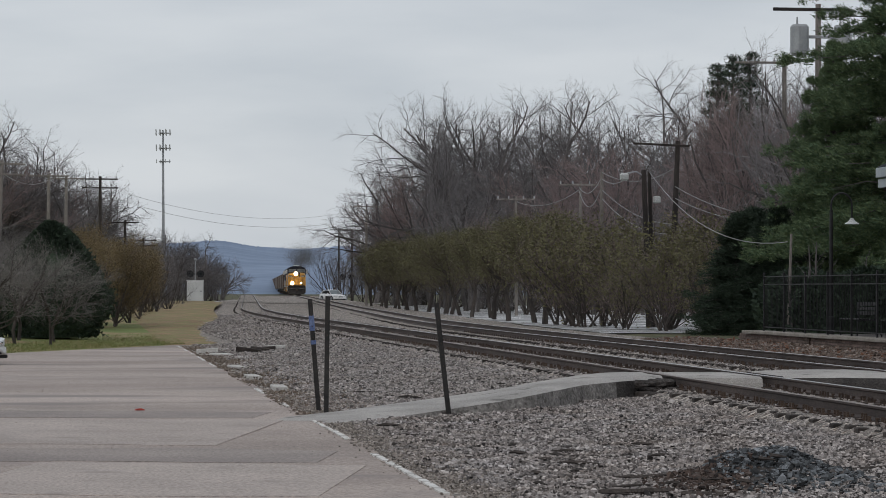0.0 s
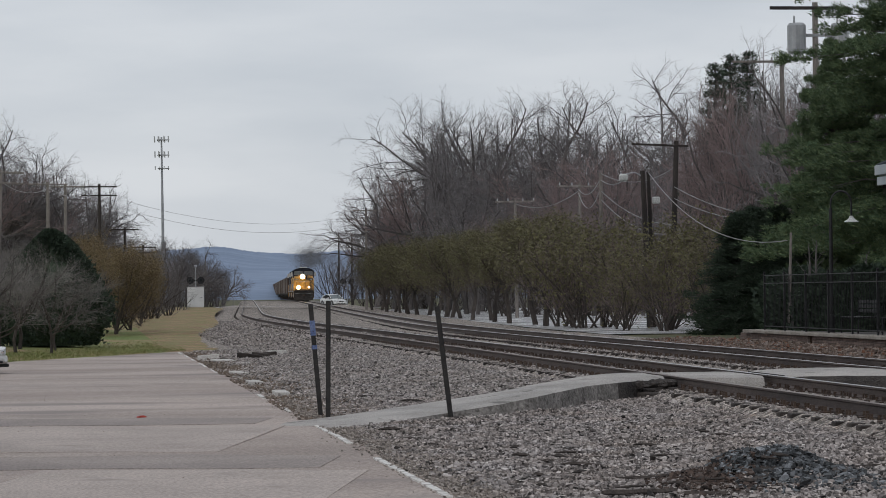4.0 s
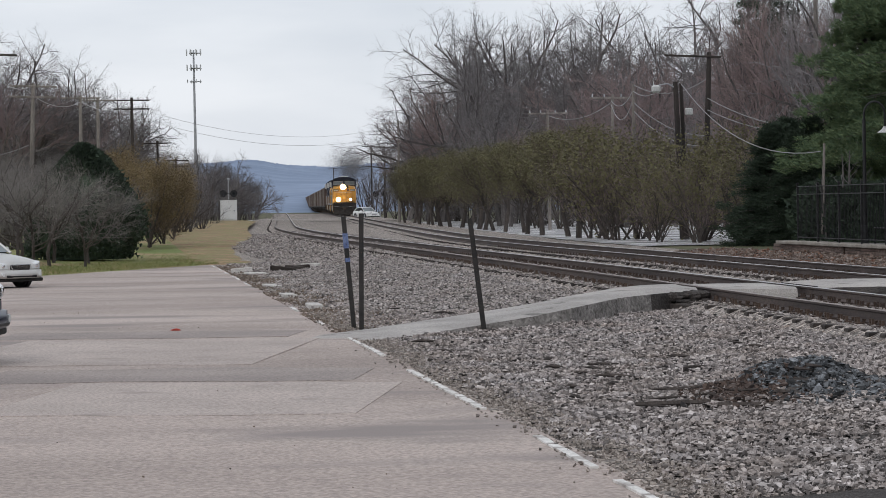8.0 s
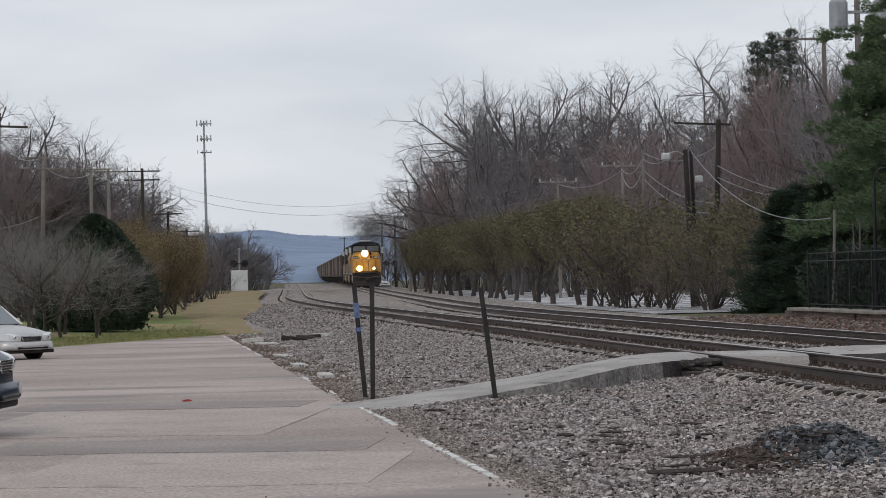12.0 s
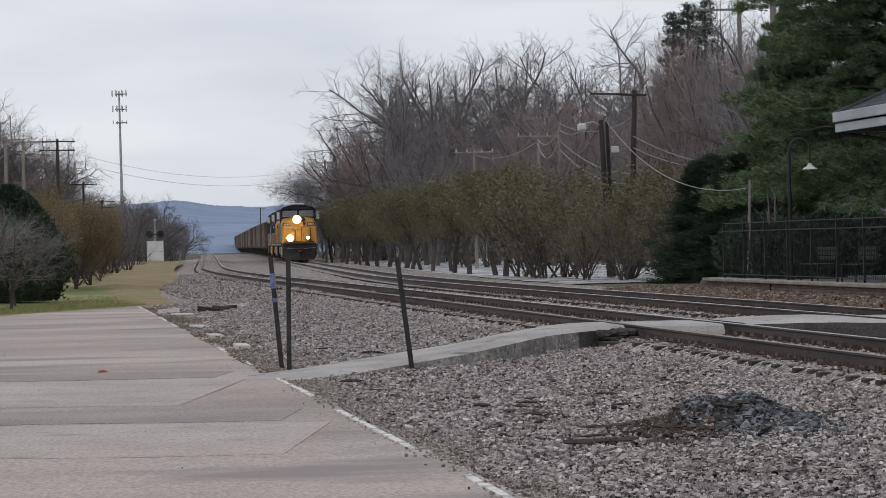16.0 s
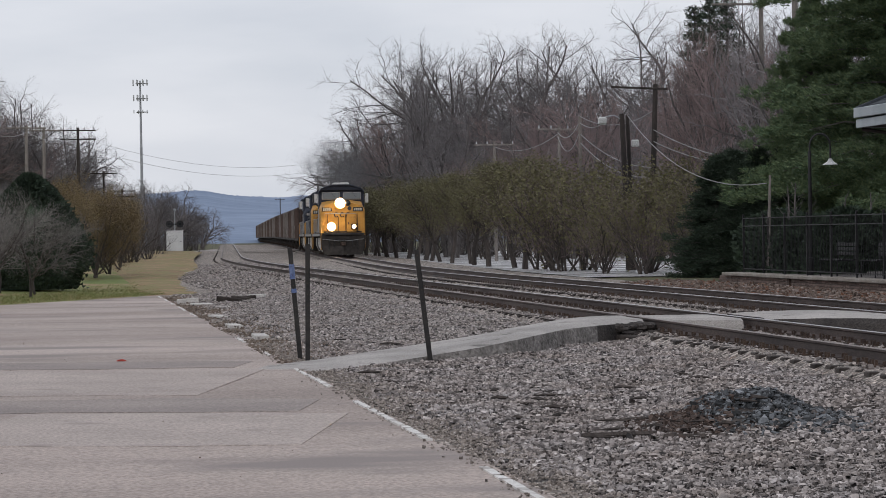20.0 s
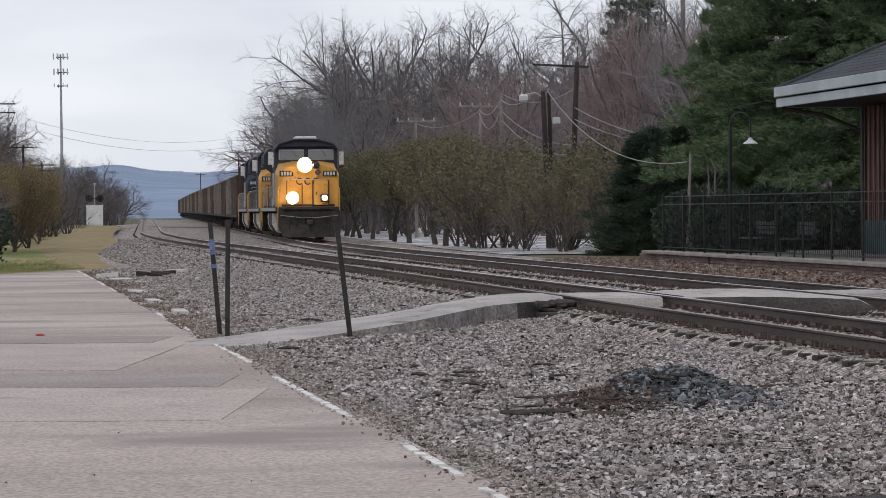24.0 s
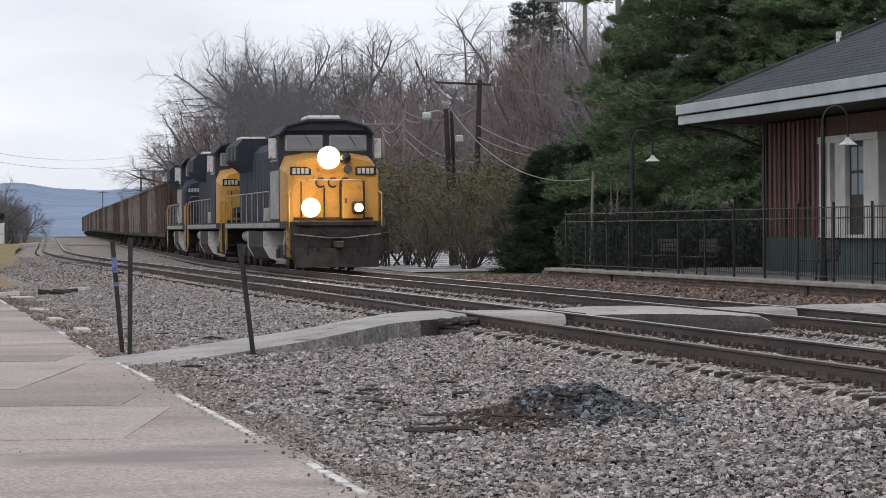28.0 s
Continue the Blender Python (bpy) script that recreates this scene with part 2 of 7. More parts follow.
M = dict(
    asphalt=mat("worn_asphalt", (0.292, 0.240, 0.212), (0.47, 0.388, 0.345), 0.35, 0.85, 0, 0.9, 30, 0.38, (0.25, 0.212, 0.195), 0.585, stretch=(0.24, 0.5, 1), rough_to=0.7, bump_d=0.012, even=True),
    bed=mat("ballast_fines", (0.10, 0.09, 0.08), (0.22, 0.195, 0.175), 1.2, 0.95, 0, 0.9, 26, 0.5, (0.17, 0.12, 0.09), 0.64, bump_d=0.05),
    rusty_gravel=mat("rusty_gravel", (0.10, 0.06, 0.045), (0.20, 0.13, 0.10), 1.0, 0.95, 0, 0.9, 22, 0.5, (0.16, 0.06, 0.04), 0.6, bump_d=0.05),
    earth=mat("field_ground", (0.06, 0.065, 0.03), (0.12, 0.11, 0.05), 0.15, 0.95, 0, 0.6, 8, 0.4),
    turf=mat("winter_turf", (0.12, 0.165, 0.04), (0.21, 0.215, 0.065), 0.12, 0.95, 0, 0.6, 14, 0.4, (0.27, 0.20, 0.10), 0.53, stretch=(1, 0.5, 1)),
    dead_turf=mat("dead_turf", (0.20, 0.125, 0.07), (0.33, 0.225, 0.12), 0.35, 0.95, 0, 0.9, 14, 0.6, (0.21, 0.185, 0.075), 0.5),
    # the sky's reflection on the lane is put into its near white base
    lane=mat("wet_lane", (0.58, 0.58, 0.58), (0.74, 0.74, 0.74), 0.3, 0.35, 0, 0.1, 20, 0.12, rough_to=0.12),
    old_path=mat("old_path_asphalt", (0.08, 0.074, 0.07), (0.165, 0.152, 0.145), 0.9, 0.85, 0, 0.6, 60, 0.3, (0.08, 0.075, 0.07), 0.64, bump_d=0.015),
    # dark fines that also hold the shade of stone gaps and broken flanks
    dirt=mat("dark_fines", (0.028, 0.024, 0.022), (0.065, 0.055, 0.05), 2.0, 0.95, 0, 0.9, 26, 0.4, bump_d=0.04),
    paint=mat("white_line_paint", (0.58, 0.56, 0.53), (0.78, 0.76, 0.73), 0.9, 0.8, 0, 0.1, 40, 0.2, (0.26, 0.23, 0.21), 0.55),
    path=mat("path_asphalt", (0.30, 0.28, 0.262), (0.44, 0.41, 0.385), 0.9, 0.85, 0, 0.6, 60, 0.3, (0.12, 0.11, 0.10), 0.65, bump_d=0.015),
    # darker copy of the path asphalt, for the shade on its flank
    path_flank=mat("broken_path_flank", (0.15, 0.138, 0.128), (0.27, 0.25, 0.232), 2.5, 0.95, 0, 0.9, 18, 0.4, (0.08, 0.07, 0.064), 0.6, bump_d=0.05),
    light_patch=mat("repaved_asphalt", (0.36, 0.305, 0.275), (0.46, 0.392, 0.354), 0.5, 0.85, 0, 0.9, 30, 0.34, (0.31, 0.265, 0.24), 0.64, bump_d=0.012),
    dark_patch=mat("tarred_asphalt", (0.235, 0.20, 0.184), (0.325, 0.276, 0.252), 0.5, 0.85, 0, 0.9, 30, 0.34, bump_d=0.012),
    pale_slab=mat("pale_broken_kerb", (0.42, 0.40, 0.375), (0.60, 0.575, 0.545), 2.0, 0.9, 0, 0.4, 40, 0.25),
    dull_head=mat("dull_rail_head", (0.17, 0.135, 0.12), (0.27, 0.225, 0.20), 3.0, 0.5, 0.5, 0.1, 40, 0.2),
    rail_side=mat("rusted_rail", (0.042, 0.03, 0.027), (0.092, 0.067, 0.058), 2.0, 0.7, 0.3, 0.3, 40, 0.3, stretch=(1, 0.2, 1)),
    rail_top=mat("polished_rail", (0.36, 0.34, 0.33), (0.50, 0.48, 0.47), 3.0, 0.36, 0.9, 0.05, 40, 0.1),
    tie=mat("creosoted_tie", (0.02, 0.016, 0.014), (0.065, 0.052, 0.045), 3.0, 1.0, 0, 0.7, 30, 0.4, by_object=0.35, stretch=(0.3, 2, 1)),
    iron=mat("rusted_iron", (0.05, 0.035, 0.03), (0.11, 0.075, 0.055), 8, 0.75, 0.4, 0.3, 60, 0.3),
    post=mat("weathered_steel_post", (0.02, 0.02, 0.02), (0.05, 0.045, 0.042), 6, 0.6, 0.5, 0.2, 60, 0.3),
    blue_tag=mat("faded_blue_tape", (0.07, 0.11, 0.26), (0.17, 0.21, 0.33), 14, 0.8, 0, 0.2, 40, 0.4),
    concrete=mat("weathered_concrete", (0.20, 0.175, 0.15), (0.33, 0.30, 0.265), 1.2, 0.9, 0, 0.4, 40, 0.25, (0.14, 0.12, 0.10), 0.62),
    brickwork=mat("brown_brick", (0.14, 0.098, 0.08), (0.23, 0.17, 0.145), 6, 0.9, 0, 0.5, 50, 0.3, by_object=0.3),
    red_wood=mat("red_board", (0.07, 0.028, 0.022), (0.125, 0.055, 0.045), 2, 0.75, 0, 0.3, 40, 0.3, by_object=0.25, stretch=(3, 3, 0.4)),
    red_batten=mat("faded_red_batten", (0.10, 0.048, 0.042), (0.21, 0.115, 0.10), 2, 0.75, 0, 0.3, 40, 0.3, by_object=0.35, stretch=(3, 3, 0.4)),
    white_trim=mat("aged_white_paint", (0.42, 0.42, 0.40), (0.58, 0.57, 0.54), 2.5, 0.6, 0, 0.15, 40, 0.12),
    fascia=mat("pale_fascia_paint", (0.30, 0.34, 0.36), (0.41, 0.45, 0.47), 1.0, 0.6, 0, 0.15, 40, 0.12),
    dark_trim=mat("dark_brown_trim", (0.02, 0.015, 0.013), (0.045, 0.03, 0.025), 3, 0.7, 0, 0.2, 40, 0.2),
    shingle=mat("dark_shingle", (0.020, 0.026, 0.033), (0.042, 0.05, 0.058), 1.5, 0.85, 0, 0.5, 50, 0.3, by_object=0.15),
    green_paint=mat("dark_green_paint", (0.015, 0.035, 0.035), (0.03, 0.06, 0.06), 2, 0.6, 0, 0.2, 40, 0.2),
    black_iron=mat("black_painted_iron", (0.008, 0.008, 0.009), (0.022, 0.022, 0.024), 5, 0.5, 0.4, 0.1, 60, 0.2),
    glass=glassy("window_glass", (0.02, 0.03, 0.035), 0.3),
    dim_glass=glassy("dusty_dark_glass", (0.015, 0.018, 0.02), 0.75),
    # pale blue base painted in place of the sky's reflection
    sky_pane=glassy("pale_door_glass", (0.22, 0.27, 0.31), 0.6),
    dark_glass=glassy("tinted_glass", (0.012, 0.014, 0.016), 0.08),
    yellow=mat("loco_yellow", (0.40, 0.195, 0.03), (0.52, 0.27, 0.05), 1.2, 0.5, 0, 0.1, 30, 0.12, (0.20, 0.11, 0.03), 0.68),
    navy=mat("loco_navy", (0.010, 0.014, 0.026), (0.022, 0.028, 0.044), 1.5, 0.8, 0, 0.1, 30, 0.2, (0.045, 0.04, 0.036), 0.66),
    loco_grey=mat("loco_grey", (0.22, 0.22, 0.22), (0.34, 0.33, 0.32), 1.2, 0.6, 0, 0.1, 30, 0.15, (0.12, 0.10, 0.085), 0.64),
    underframe=mat("grimy_underframe", (0.018, 0.015, 0.013), (0.05, 0.042, 0.036), 3, 0.8, 0.2, 0.3, 40, 0.3),
    step_white=mat("dusty_white_paint", (0.45, 0.44, 0.42), (0.6, 0.59, 0.56), 3, 0.7, 0, 0.2, 40, 0.2, (0.25, 0.22, 0.19), 0.66),
    board_face=mat("number_board_face", (0.32, 0.31, 0.28), (0.42, 0.41, 0.38), 5, 0.5),
    hopper_brown=mat("hopper_brown", (0.060, 0.038, 0.031), (0.105, 0.069, 0.056), 0.8, 0.8, 0, 0.3, 20, 0.25, (0.05, 0.03, 0.024), 0.62, by_object=0.25, stretch=(1, 1, 0.35)),
    hopper_grey=mat("hopper_grey", (0.135, 0.118, 0.105), (0.215, 0.19, 0.172), 0.8, 0.75, 0.1, 0.3, 20, 0.25, (0.09, 0.07, 0.06), 0.62, by_object=0.2, stretch=(1, 1, 0.35)),
    coal=mat("coal_load", (0.008, 0.008, 0.009), (0.03, 0.03, 0.03), 3, 0.7, 0, 1.0, 12, 0.5, bump_d=0.1),
    bark=mat("grey_bark", (0.065, 0.058, 0.057), (0.14, 0.127, 0.122), 3, 0.95, 0, 0.5, 20, 0.3, by_object=0.3, stretch=(1, 1, 0.3)),
    dark_bark=mat("dark_bark", (0.035, 0.029, 0.026), (0.075, 0.062, 0.055), 3, 0.95, 0, 0.5, 20, 0.3, by_object=0.2, stretch=(1, 1, 0.3)),
    # twigs lightened so that the woods' haze sits in their colour
    twig=mat("bare_twigs", (0.112, 0.104, 0.107), (0.20, 0.184, 0.186), 1, 0.95, 0, 0, 8, 0.3, by_object=0.3),
    red_twig=mat("reddish_twigs", (0.15, 0.112, 0.11), (0.235, 0.178, 0.172), 1, 0.95, 0, 0, 8, 0.3, by_object=0.2),
    bud=island_mat("budding_leaves", [(0.08, 0.074, 0.04), (0.122, 0.113, 0.054), (0.155, 0.144, 0.066), (0.098, 0.083, 0.052)]),
    young_twig=mat("dark_young_twigs", (0.06, 0.042, 0.04), (0.11, 0.08, 0.075), 1, 0.95, 0, 0, 8, 0.3, by_object=0.2),
    rust_leaf=island_mat("rusty_leaves", [(0.15, 0.108, 0.055), (0.21, 0.152, 0.075), (0.18, 0.14, 0.07), (0.13, 0.098, 0.055)]),
    needle=island_mat("pine_needles", [(0.05, 0.088, 0.048), (0.09, 0.143, 0.072), (0.155, 0.20, 0.092), (0.066, 0.11, 0.058)]),
    yew=island_mat("yew_foliage", [(0.015, 0.027, 0.018), (0.026, 0.044, 0.027), (0.042, 0.066, 0.038), (0.019, 0.032, 0.02)]),
    grey_twig=mat("lichen_grey_twigs", (0.125, 0.115, 0.108), (0.205, 0.19, 0.178), 1, 0.95, 0, 0, 8, 0.3, by_object=0.2),
    pole=mat("weathered_pole", (0.13, 0.115, 0.105), (0.25, 0.225, 0.205), 2, 0.9, 0, 0.4, 30, 0.3, stretch=(1, 1, 0.15)),
    dark_pole=mat("tarred_pole", (0.022, 0.018, 0.017), (0.055, 0.045, 0.04), 2, 0.9, 0, 0.4, 30, 0.3, stretch=(1, 1, 0.15)),
    wire=mat("wire", (0.22, 0.22, 0.22), (0.32, 0.32, 0.32), 1, 0.6, 0.3, 0, 10, 0.1),
    steel=mat("galvanised_steel", (0.30, 0.31, 0.32), (0.42, 0.43, 0.44), 2, 0.5, 0.5, 0.1, 30, 0.12),
    cabinet_white=mat("cabinet_white", (0.66, 0.66, 0.65), (0.8, 0.8, 0.79), 1.5, 0.5, 0, 0.1, 30, 0.08),
    lamp_white=mat("lamp_enamel", (0.42, 0.43, 0.42), (0.55, 0.56, 0.55), 3, 0.4, 0, 0.05),
    car_silver=mat("silver_car_paint", (0.50, 0.49, 0.475), (0.57, 0.56, 0.545), 2, 0.35, 0.4, 0, 30, 0.04),
    car_navy=mat("dark_car_paint", (0.007, 0.013, 0.032), (0.013, 0.022, 0.05), 2, 0.3, 0.2, 0, 30, 0.1),
    chrome=mat("chrome", (0.7, 0.7, 0.7), (0.75, 0.75, 0.75), 3, 0.15, 1, 0),
    # pale base colour stands for sky reflected in the car glass
    windscreen=glassy("sky_lit_windscreen", (0.20, 0.23, 0.24), 0.12),
    lens=glassy("headlamp_lens", (0.65, 0.66, 0.66), 0.1),
    rubber=mat("tyre_rubber", (0.012, 0.012, 0.012), (0.03, 0.03, 0.03), 6, 0.9),
    red=mat("faded_red", (0.30, 0.03, 0.02), (0.45, 0.06, 0.04), 10, 0.6),
    # the hill's blue is distance haze mixed into its colour
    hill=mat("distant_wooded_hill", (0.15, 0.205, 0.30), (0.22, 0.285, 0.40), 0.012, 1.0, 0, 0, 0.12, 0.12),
    # warm emission that stands for the glare round a lit lamp
    reflector=glow("lamp_reflector", (1.0, 0.62, 0.28), 3.0),
    headlight=glow("headlight", (1.0, 0.80, 0.52), 45.0),
)


def stony(name, cell, colours, gap):
    """Packed crushed stone: cells of their own tone with dark gaps between."""
    ma = mat(name, (0.72, 0.72, 0.72), (1.1, 1.1, 1.1), 1.4, 0.95, 0, 0, 9, 0.4, (0.66, 0.54, 0.46), 0.66)
    n, l = ma.node_tree.nodes, ma.node_tree.links
    bs = n["Principled BSDF"]
    tc = n.new("ShaderNodeTexCoord")
    vo = n.new("ShaderNodeTexVoronoi")
    vo.inputs["Scale"].default_value = 1 / cell
    l.new(tc.outputs["Object"], vo.inputs["Vector"])
    rp = n.new("ShaderNodeValToRGB")
    el = rp.color_ramp.elements
    while len(el) < len(colours):
        el.new(0.5)
    for k, c in enumerate(colours):
        el[k].position, el[k].color = k / (len(colours) - 1), (*c, 1)
    sp = n.new("ShaderNodeSeparateColor")
    l.new(vo.outputs["Color"], sp.inputs["Color"])
    l.new(sp.outputs["Red"], rp.inputs["Fac"])
    ed = n.new("ShaderNodeMapRange")
    ed.inputs["From Min"].default_value, ed.inputs["From Max"].default_value = 0.35, 0.62
    ed.inputs["To Min"].default_value, ed.inputs["To Max"].default_value = 1.0, gap
    l.new(vo.outputs["Distance"], ed.inputs["Value"])
    old = bs.inputs["Base Color"].links[0].from_socket
    m1 = n.new("ShaderNodeMix")
    m1.data_type, m1.blend_type = "RGBA", "MULTIPLY"
    m1.inputs["Factor"].default_value = 1
    l.new(rp.outputs["Color"], m1.inputs["A"])
    l.new(ed.outputs["Result"], m1.inputs["B"])
    m2 = n.new("ShaderNodeMix")
    m2.data_type, m2.blend_type = "RGBA", "MULTIPLY"
    m2.inputs["Factor"].default_value = 1
    l.new(m1.outputs["Result"], m2.inputs["A"])
    l.new(old, m2.inputs["B"])
    l.new(m2.outputs["Result"], bs.inputs["Base Color"])
    bp = n.new("ShaderNodeBump")
    bp.invert = True
    bp.inputs["Strength"].default_value, bp.inputs["Distance"].default_value = 1.0, cell * 0.6
    l.new(vo.outputs["Distance"], bp.inputs["Height"])
    l.new(bp.outputs["Normal"], bs.inputs["Normal"])
    return ma


M["bed"] = stony("packed_ballast", 0.07, [(0.26, 0.222, 0.192), (0.48, 0.418, 0.368), (0.62, 0.55, 0.495), (0.42, 0.353, 0.302)], 0.34)
M["rusty_gravel"] = stony("rusty_gravel", 0.09, [(0.20, 0.15, 0.12), (0.36, 0.29, 0.245), (0.28, 0.16, 0.11), (0.44, 0.38, 0.33)], 0.35)

# ---- the setting: ground, bed, lot, path ----
def ground_z(u, v):
    z = -0.03
    if u < -4:
        z += 0.48 * smooth(46, 200, v) * smooth(-3, -6, u)
    if u > 6:
        z += 0.22 * smooth(6, 9, u)
    z += 0.3 * smooth(165, 420, v)
    return z


def sheet(us, vs, zf):
    s = Shape()
    n = len(us)
    s.v = [(u, v, zf(u, v)) for v in vs for u in us]
    s.f = [(j * n + i, j * n + i + 1, (j + 1) * n + i + 1, (j + 1) * n + i) for j in range(len(vs) - 1) for i in range(n - 1)]
    return s


gu = [-3000, -1000, -400, -150, -80] + list(range(-50, 51, 2)) + [70, 110, 200, 500, 1200, 3000]
gv = [-1500, -400, -150, -80] + list(range(-60, 200, 4)) + list(range(200, 460, 20)) + [500, 600, 900, 1500, 2500, 4500]
setting("ground", sheet(gu, gv, ground_z), M["earth"], "brown and green winter field ground reaching the hills", "ground")

# grass bank beside the lot, and its dead strip towards the tracks
bank = sheet([-60, -40, -30, -24, -20, -18, -16, -14, -12, -10, -8.6, -7.4], [46, 48.2, 50] + list(range(54, 250, 4)),
             lambda u, v: ground_z(u, v) + 0.05 + 0.05 * noise.noise((u * 0.4, v * 0.3, 0)) + 0.15 * smooth(-9, -14, u) * smooth(46, 70, v))
for k, (u, v, z) in enumerate(bank.v):
    if v < 49:
        bank.v[k] = (u, 48.1 + (u + 7.06) * 2.45 if u > -12.4 else 35.0, 0.02)
setting("grass_bank", bank, M["turf"], "patchy green and yellow winter grass bank", "grass")
dead = sheet([-8.2, -7.9, -7.6, -7.3, -7.0, -6.4, -5.8, -5.3], [47.5, 49] + list(range(51, 100, 1)) + list(range(100, 244, 4)),
             lambda u, v: ground_z(-6.5, v) + 0.10 + 0.07 * noise.noise((u * 0.9, v * 0.35, 3)) - 0.13 * smooth(-7.0, -8.2, u) - 0.14 * smooth(50, 47, v) - 0.12 * smooth(-6.0, -5.3, u))
for k, (u, v, z) in enumerate(dead.v):
    dead.v[k] = (u + (near_u(v) + 2.6 * smooth(60, 130, v)) * smooth(-8.2, -5.3, u), v, z)
setting("dead_grass", dead, M["dead_turf"], "tan dead grass between the bank and the ballast", "grass")


def bed_z(u, v):
    fu = far_u(v)
    lift = rail_z(v) - 0.45 + 0.04 * smooth(50, 150, v)
    v1 = near_u(v)
    u = u - v1 * smooth(fu - 1.6, v1 + 1.6, u)
    xs = [-7.2, -6.6, -4.5, -2.6, -1.75, -1.38, -1.2, 1.2, 1.38, 2.1, fu - 1.4, fu - 1.2, fu + 1.2, fu + 1.4, fu + 2.6, fu + 4.2]
    zs = [-0.02, 0.01, 0.06, 0.11, 0.135, 0.15, 0.262, 0.262, 0.19, 0.17, 0.17, 0.262, 0.262, 0.19, 0.16, 0.2]
    z = float(np.interp(u, xs, zs)) + lift * smooth(-7, -2, u)
    rough = 0.035 * noise.noise((u * 1.1, v * 0.8, 1)) + 0.02 * noise.noise((u * 4, v * 4, 2))
    pile = 0.36 * math.exp(-((u + 4.0) / 0.62) ** 2 - ((v + 19.6) / 0.85) ** 2) * (0.75 + 0.5 * noise.noise((u * 3, v * 3, 7)))
    return z + (rough if not (abs(u) < 1.5 or abs(u - fu) < 1.5) else rough * 0.25) + pile


def bed_shape():
    s = Shape()
    vs = [-90, -70] + list(np.arange(-48, 50, 0.5)) + list(np.arange(50, 170, 3)) + list(range(170, 520, 15))
    n = 62
    for v in vs:
        right = far_u(v) + 4.4
        for i in range(n):
            left = -7.2 + near_u(v) + 2.6 * smooth(60, 130, v)
            u = left + (right - left) * i / (n - 1)
            s.v.append((u, v, bed_z(u, v)))
    s.f = [(j * n + i, j * n + i + 1, (j + 1) * n + i + 1, (j + 1) * n + i) for j in range(len(vs) - 1) for i in range(n - 1)]
    return s


bed = setting("ballast_bed", bed_shape(), M["bed"], "grey brown crushed stone bed under both tracks", "ballast")
# near shoulder: shade between the loose stones put into the bed's dark colour
bed.data.materials.append(M["dirt"])
for poly in bed.data.polygons:
    pu, pv, _ = poly.center
    poly.material_index = 1 if (-5.8 if pv > -4 else -6.4) + 0.5 * noise.noise((pu, pv * 0.5, 4)) < pu < -1.5 and pv < 47 + 3 * noise.noise((pu, 0, 0)) else 0

# strip of rusty gravel along the platform wall
def strip_z(u, v):
    return 0.25 + 0.05 * noise.noise((u * 2, v * 1.3, 5)) - 0.1 * (u < 6.6) + 0.08 * smooth(6.8, 8.9, u)


setting("gravel_strip", sheet([6.3, 7.0, 7.5, 8.0, 8.5, 9.1], list(np.arange(-60, 44, 1.0)), strip_z), M["rusty_gravel"],
        "rust stained gravel strip beside the far track", "gravel")

# parking lot slab, slightly uneven
lot = Shape()
lu = [-60, -45, -35, -28, -22, -18, -15, -13, -11.5, -10, -9, -8, -7.5, -7.05]
lv = [-80, -60] + list(np.arange(-48, 49, 2.0))
lot = sheet(lu, lv, lambda u, v: 0.02 + 0.012 * noise.noise((u * 0.3, v * 0.25, 9)))
for k, (u, v, z) in enumerate(lot.v):
    far = 48.0 + (u + 7.06) * 2.45 if u > -12.4 else 35.0
    edge = -6.75 - 0.0035 * (v + 20) - (0.05 * noise.noise((v * 0.9, 0, 4)) if u > -7.1 else 0)
    lot.v[k] = (edge if u > -7.1 else u, min(v, far), z)
setting("parking_lot", lot, M["asphalt"], "worn grey brown asphalt parking lot with faint stains", "pavement")


# repaved strips across the lot: ahead of the eye, sideways and forward in metres
def lot_patch(x0, x1, y0, y1, material, label, seed):
    s, rings = Shape(), []
    n = 24
    for i in range(n + 1):
        x = x0 + (x1 - x0) * i / n
        wob = [0.35 * noise.noise((x * 0.5, k, seed)) + 0.06 * noise.noise((x * 3, k, seed)) for k in (0, 5)]
        mid, half = (y0 + y1) / 2, (y1 - y0) / 2
        row = []
        for y, z in ((mid - half + wob[0], -0.02), (mid - half + wob[0], 0.0), (mid + half + wob[1], 0.0), (mid + half + wob[1], -0.02)):
            u, v = (x - OX) * CB + (y - OY) * SB, -(x - OX) * SB + (y - OY) * CB
            row.append((u, v, 0.026 + z + 0.012 * noise.noise((u * 0.3, v * 0.25, 9))))
        rings.append(row)
    s.loft(rings)
    setting("asphalt_patch", s, material, label, "pavement")


lot_patch(-6.1, -2.75, 25.0, 29.7, M["light_patch"], "pale repaved strip across the asphalt lot", 1)
lot_patch(-7.4, -3.3, 29.9, 32.3, M["dark_patch"], "dark tarred seam across the asphalt lot", 2)
lot_patch(-8.8, -4.8, 33.2, 39.5, M["light_patch"], "pale repaved strip across the asphalt lot", 3)
lot_patch(-9.5, -5.3, 40.0, 42.2, M["dark_patch"], "dark tarred seam across the asphalt lot", 4)


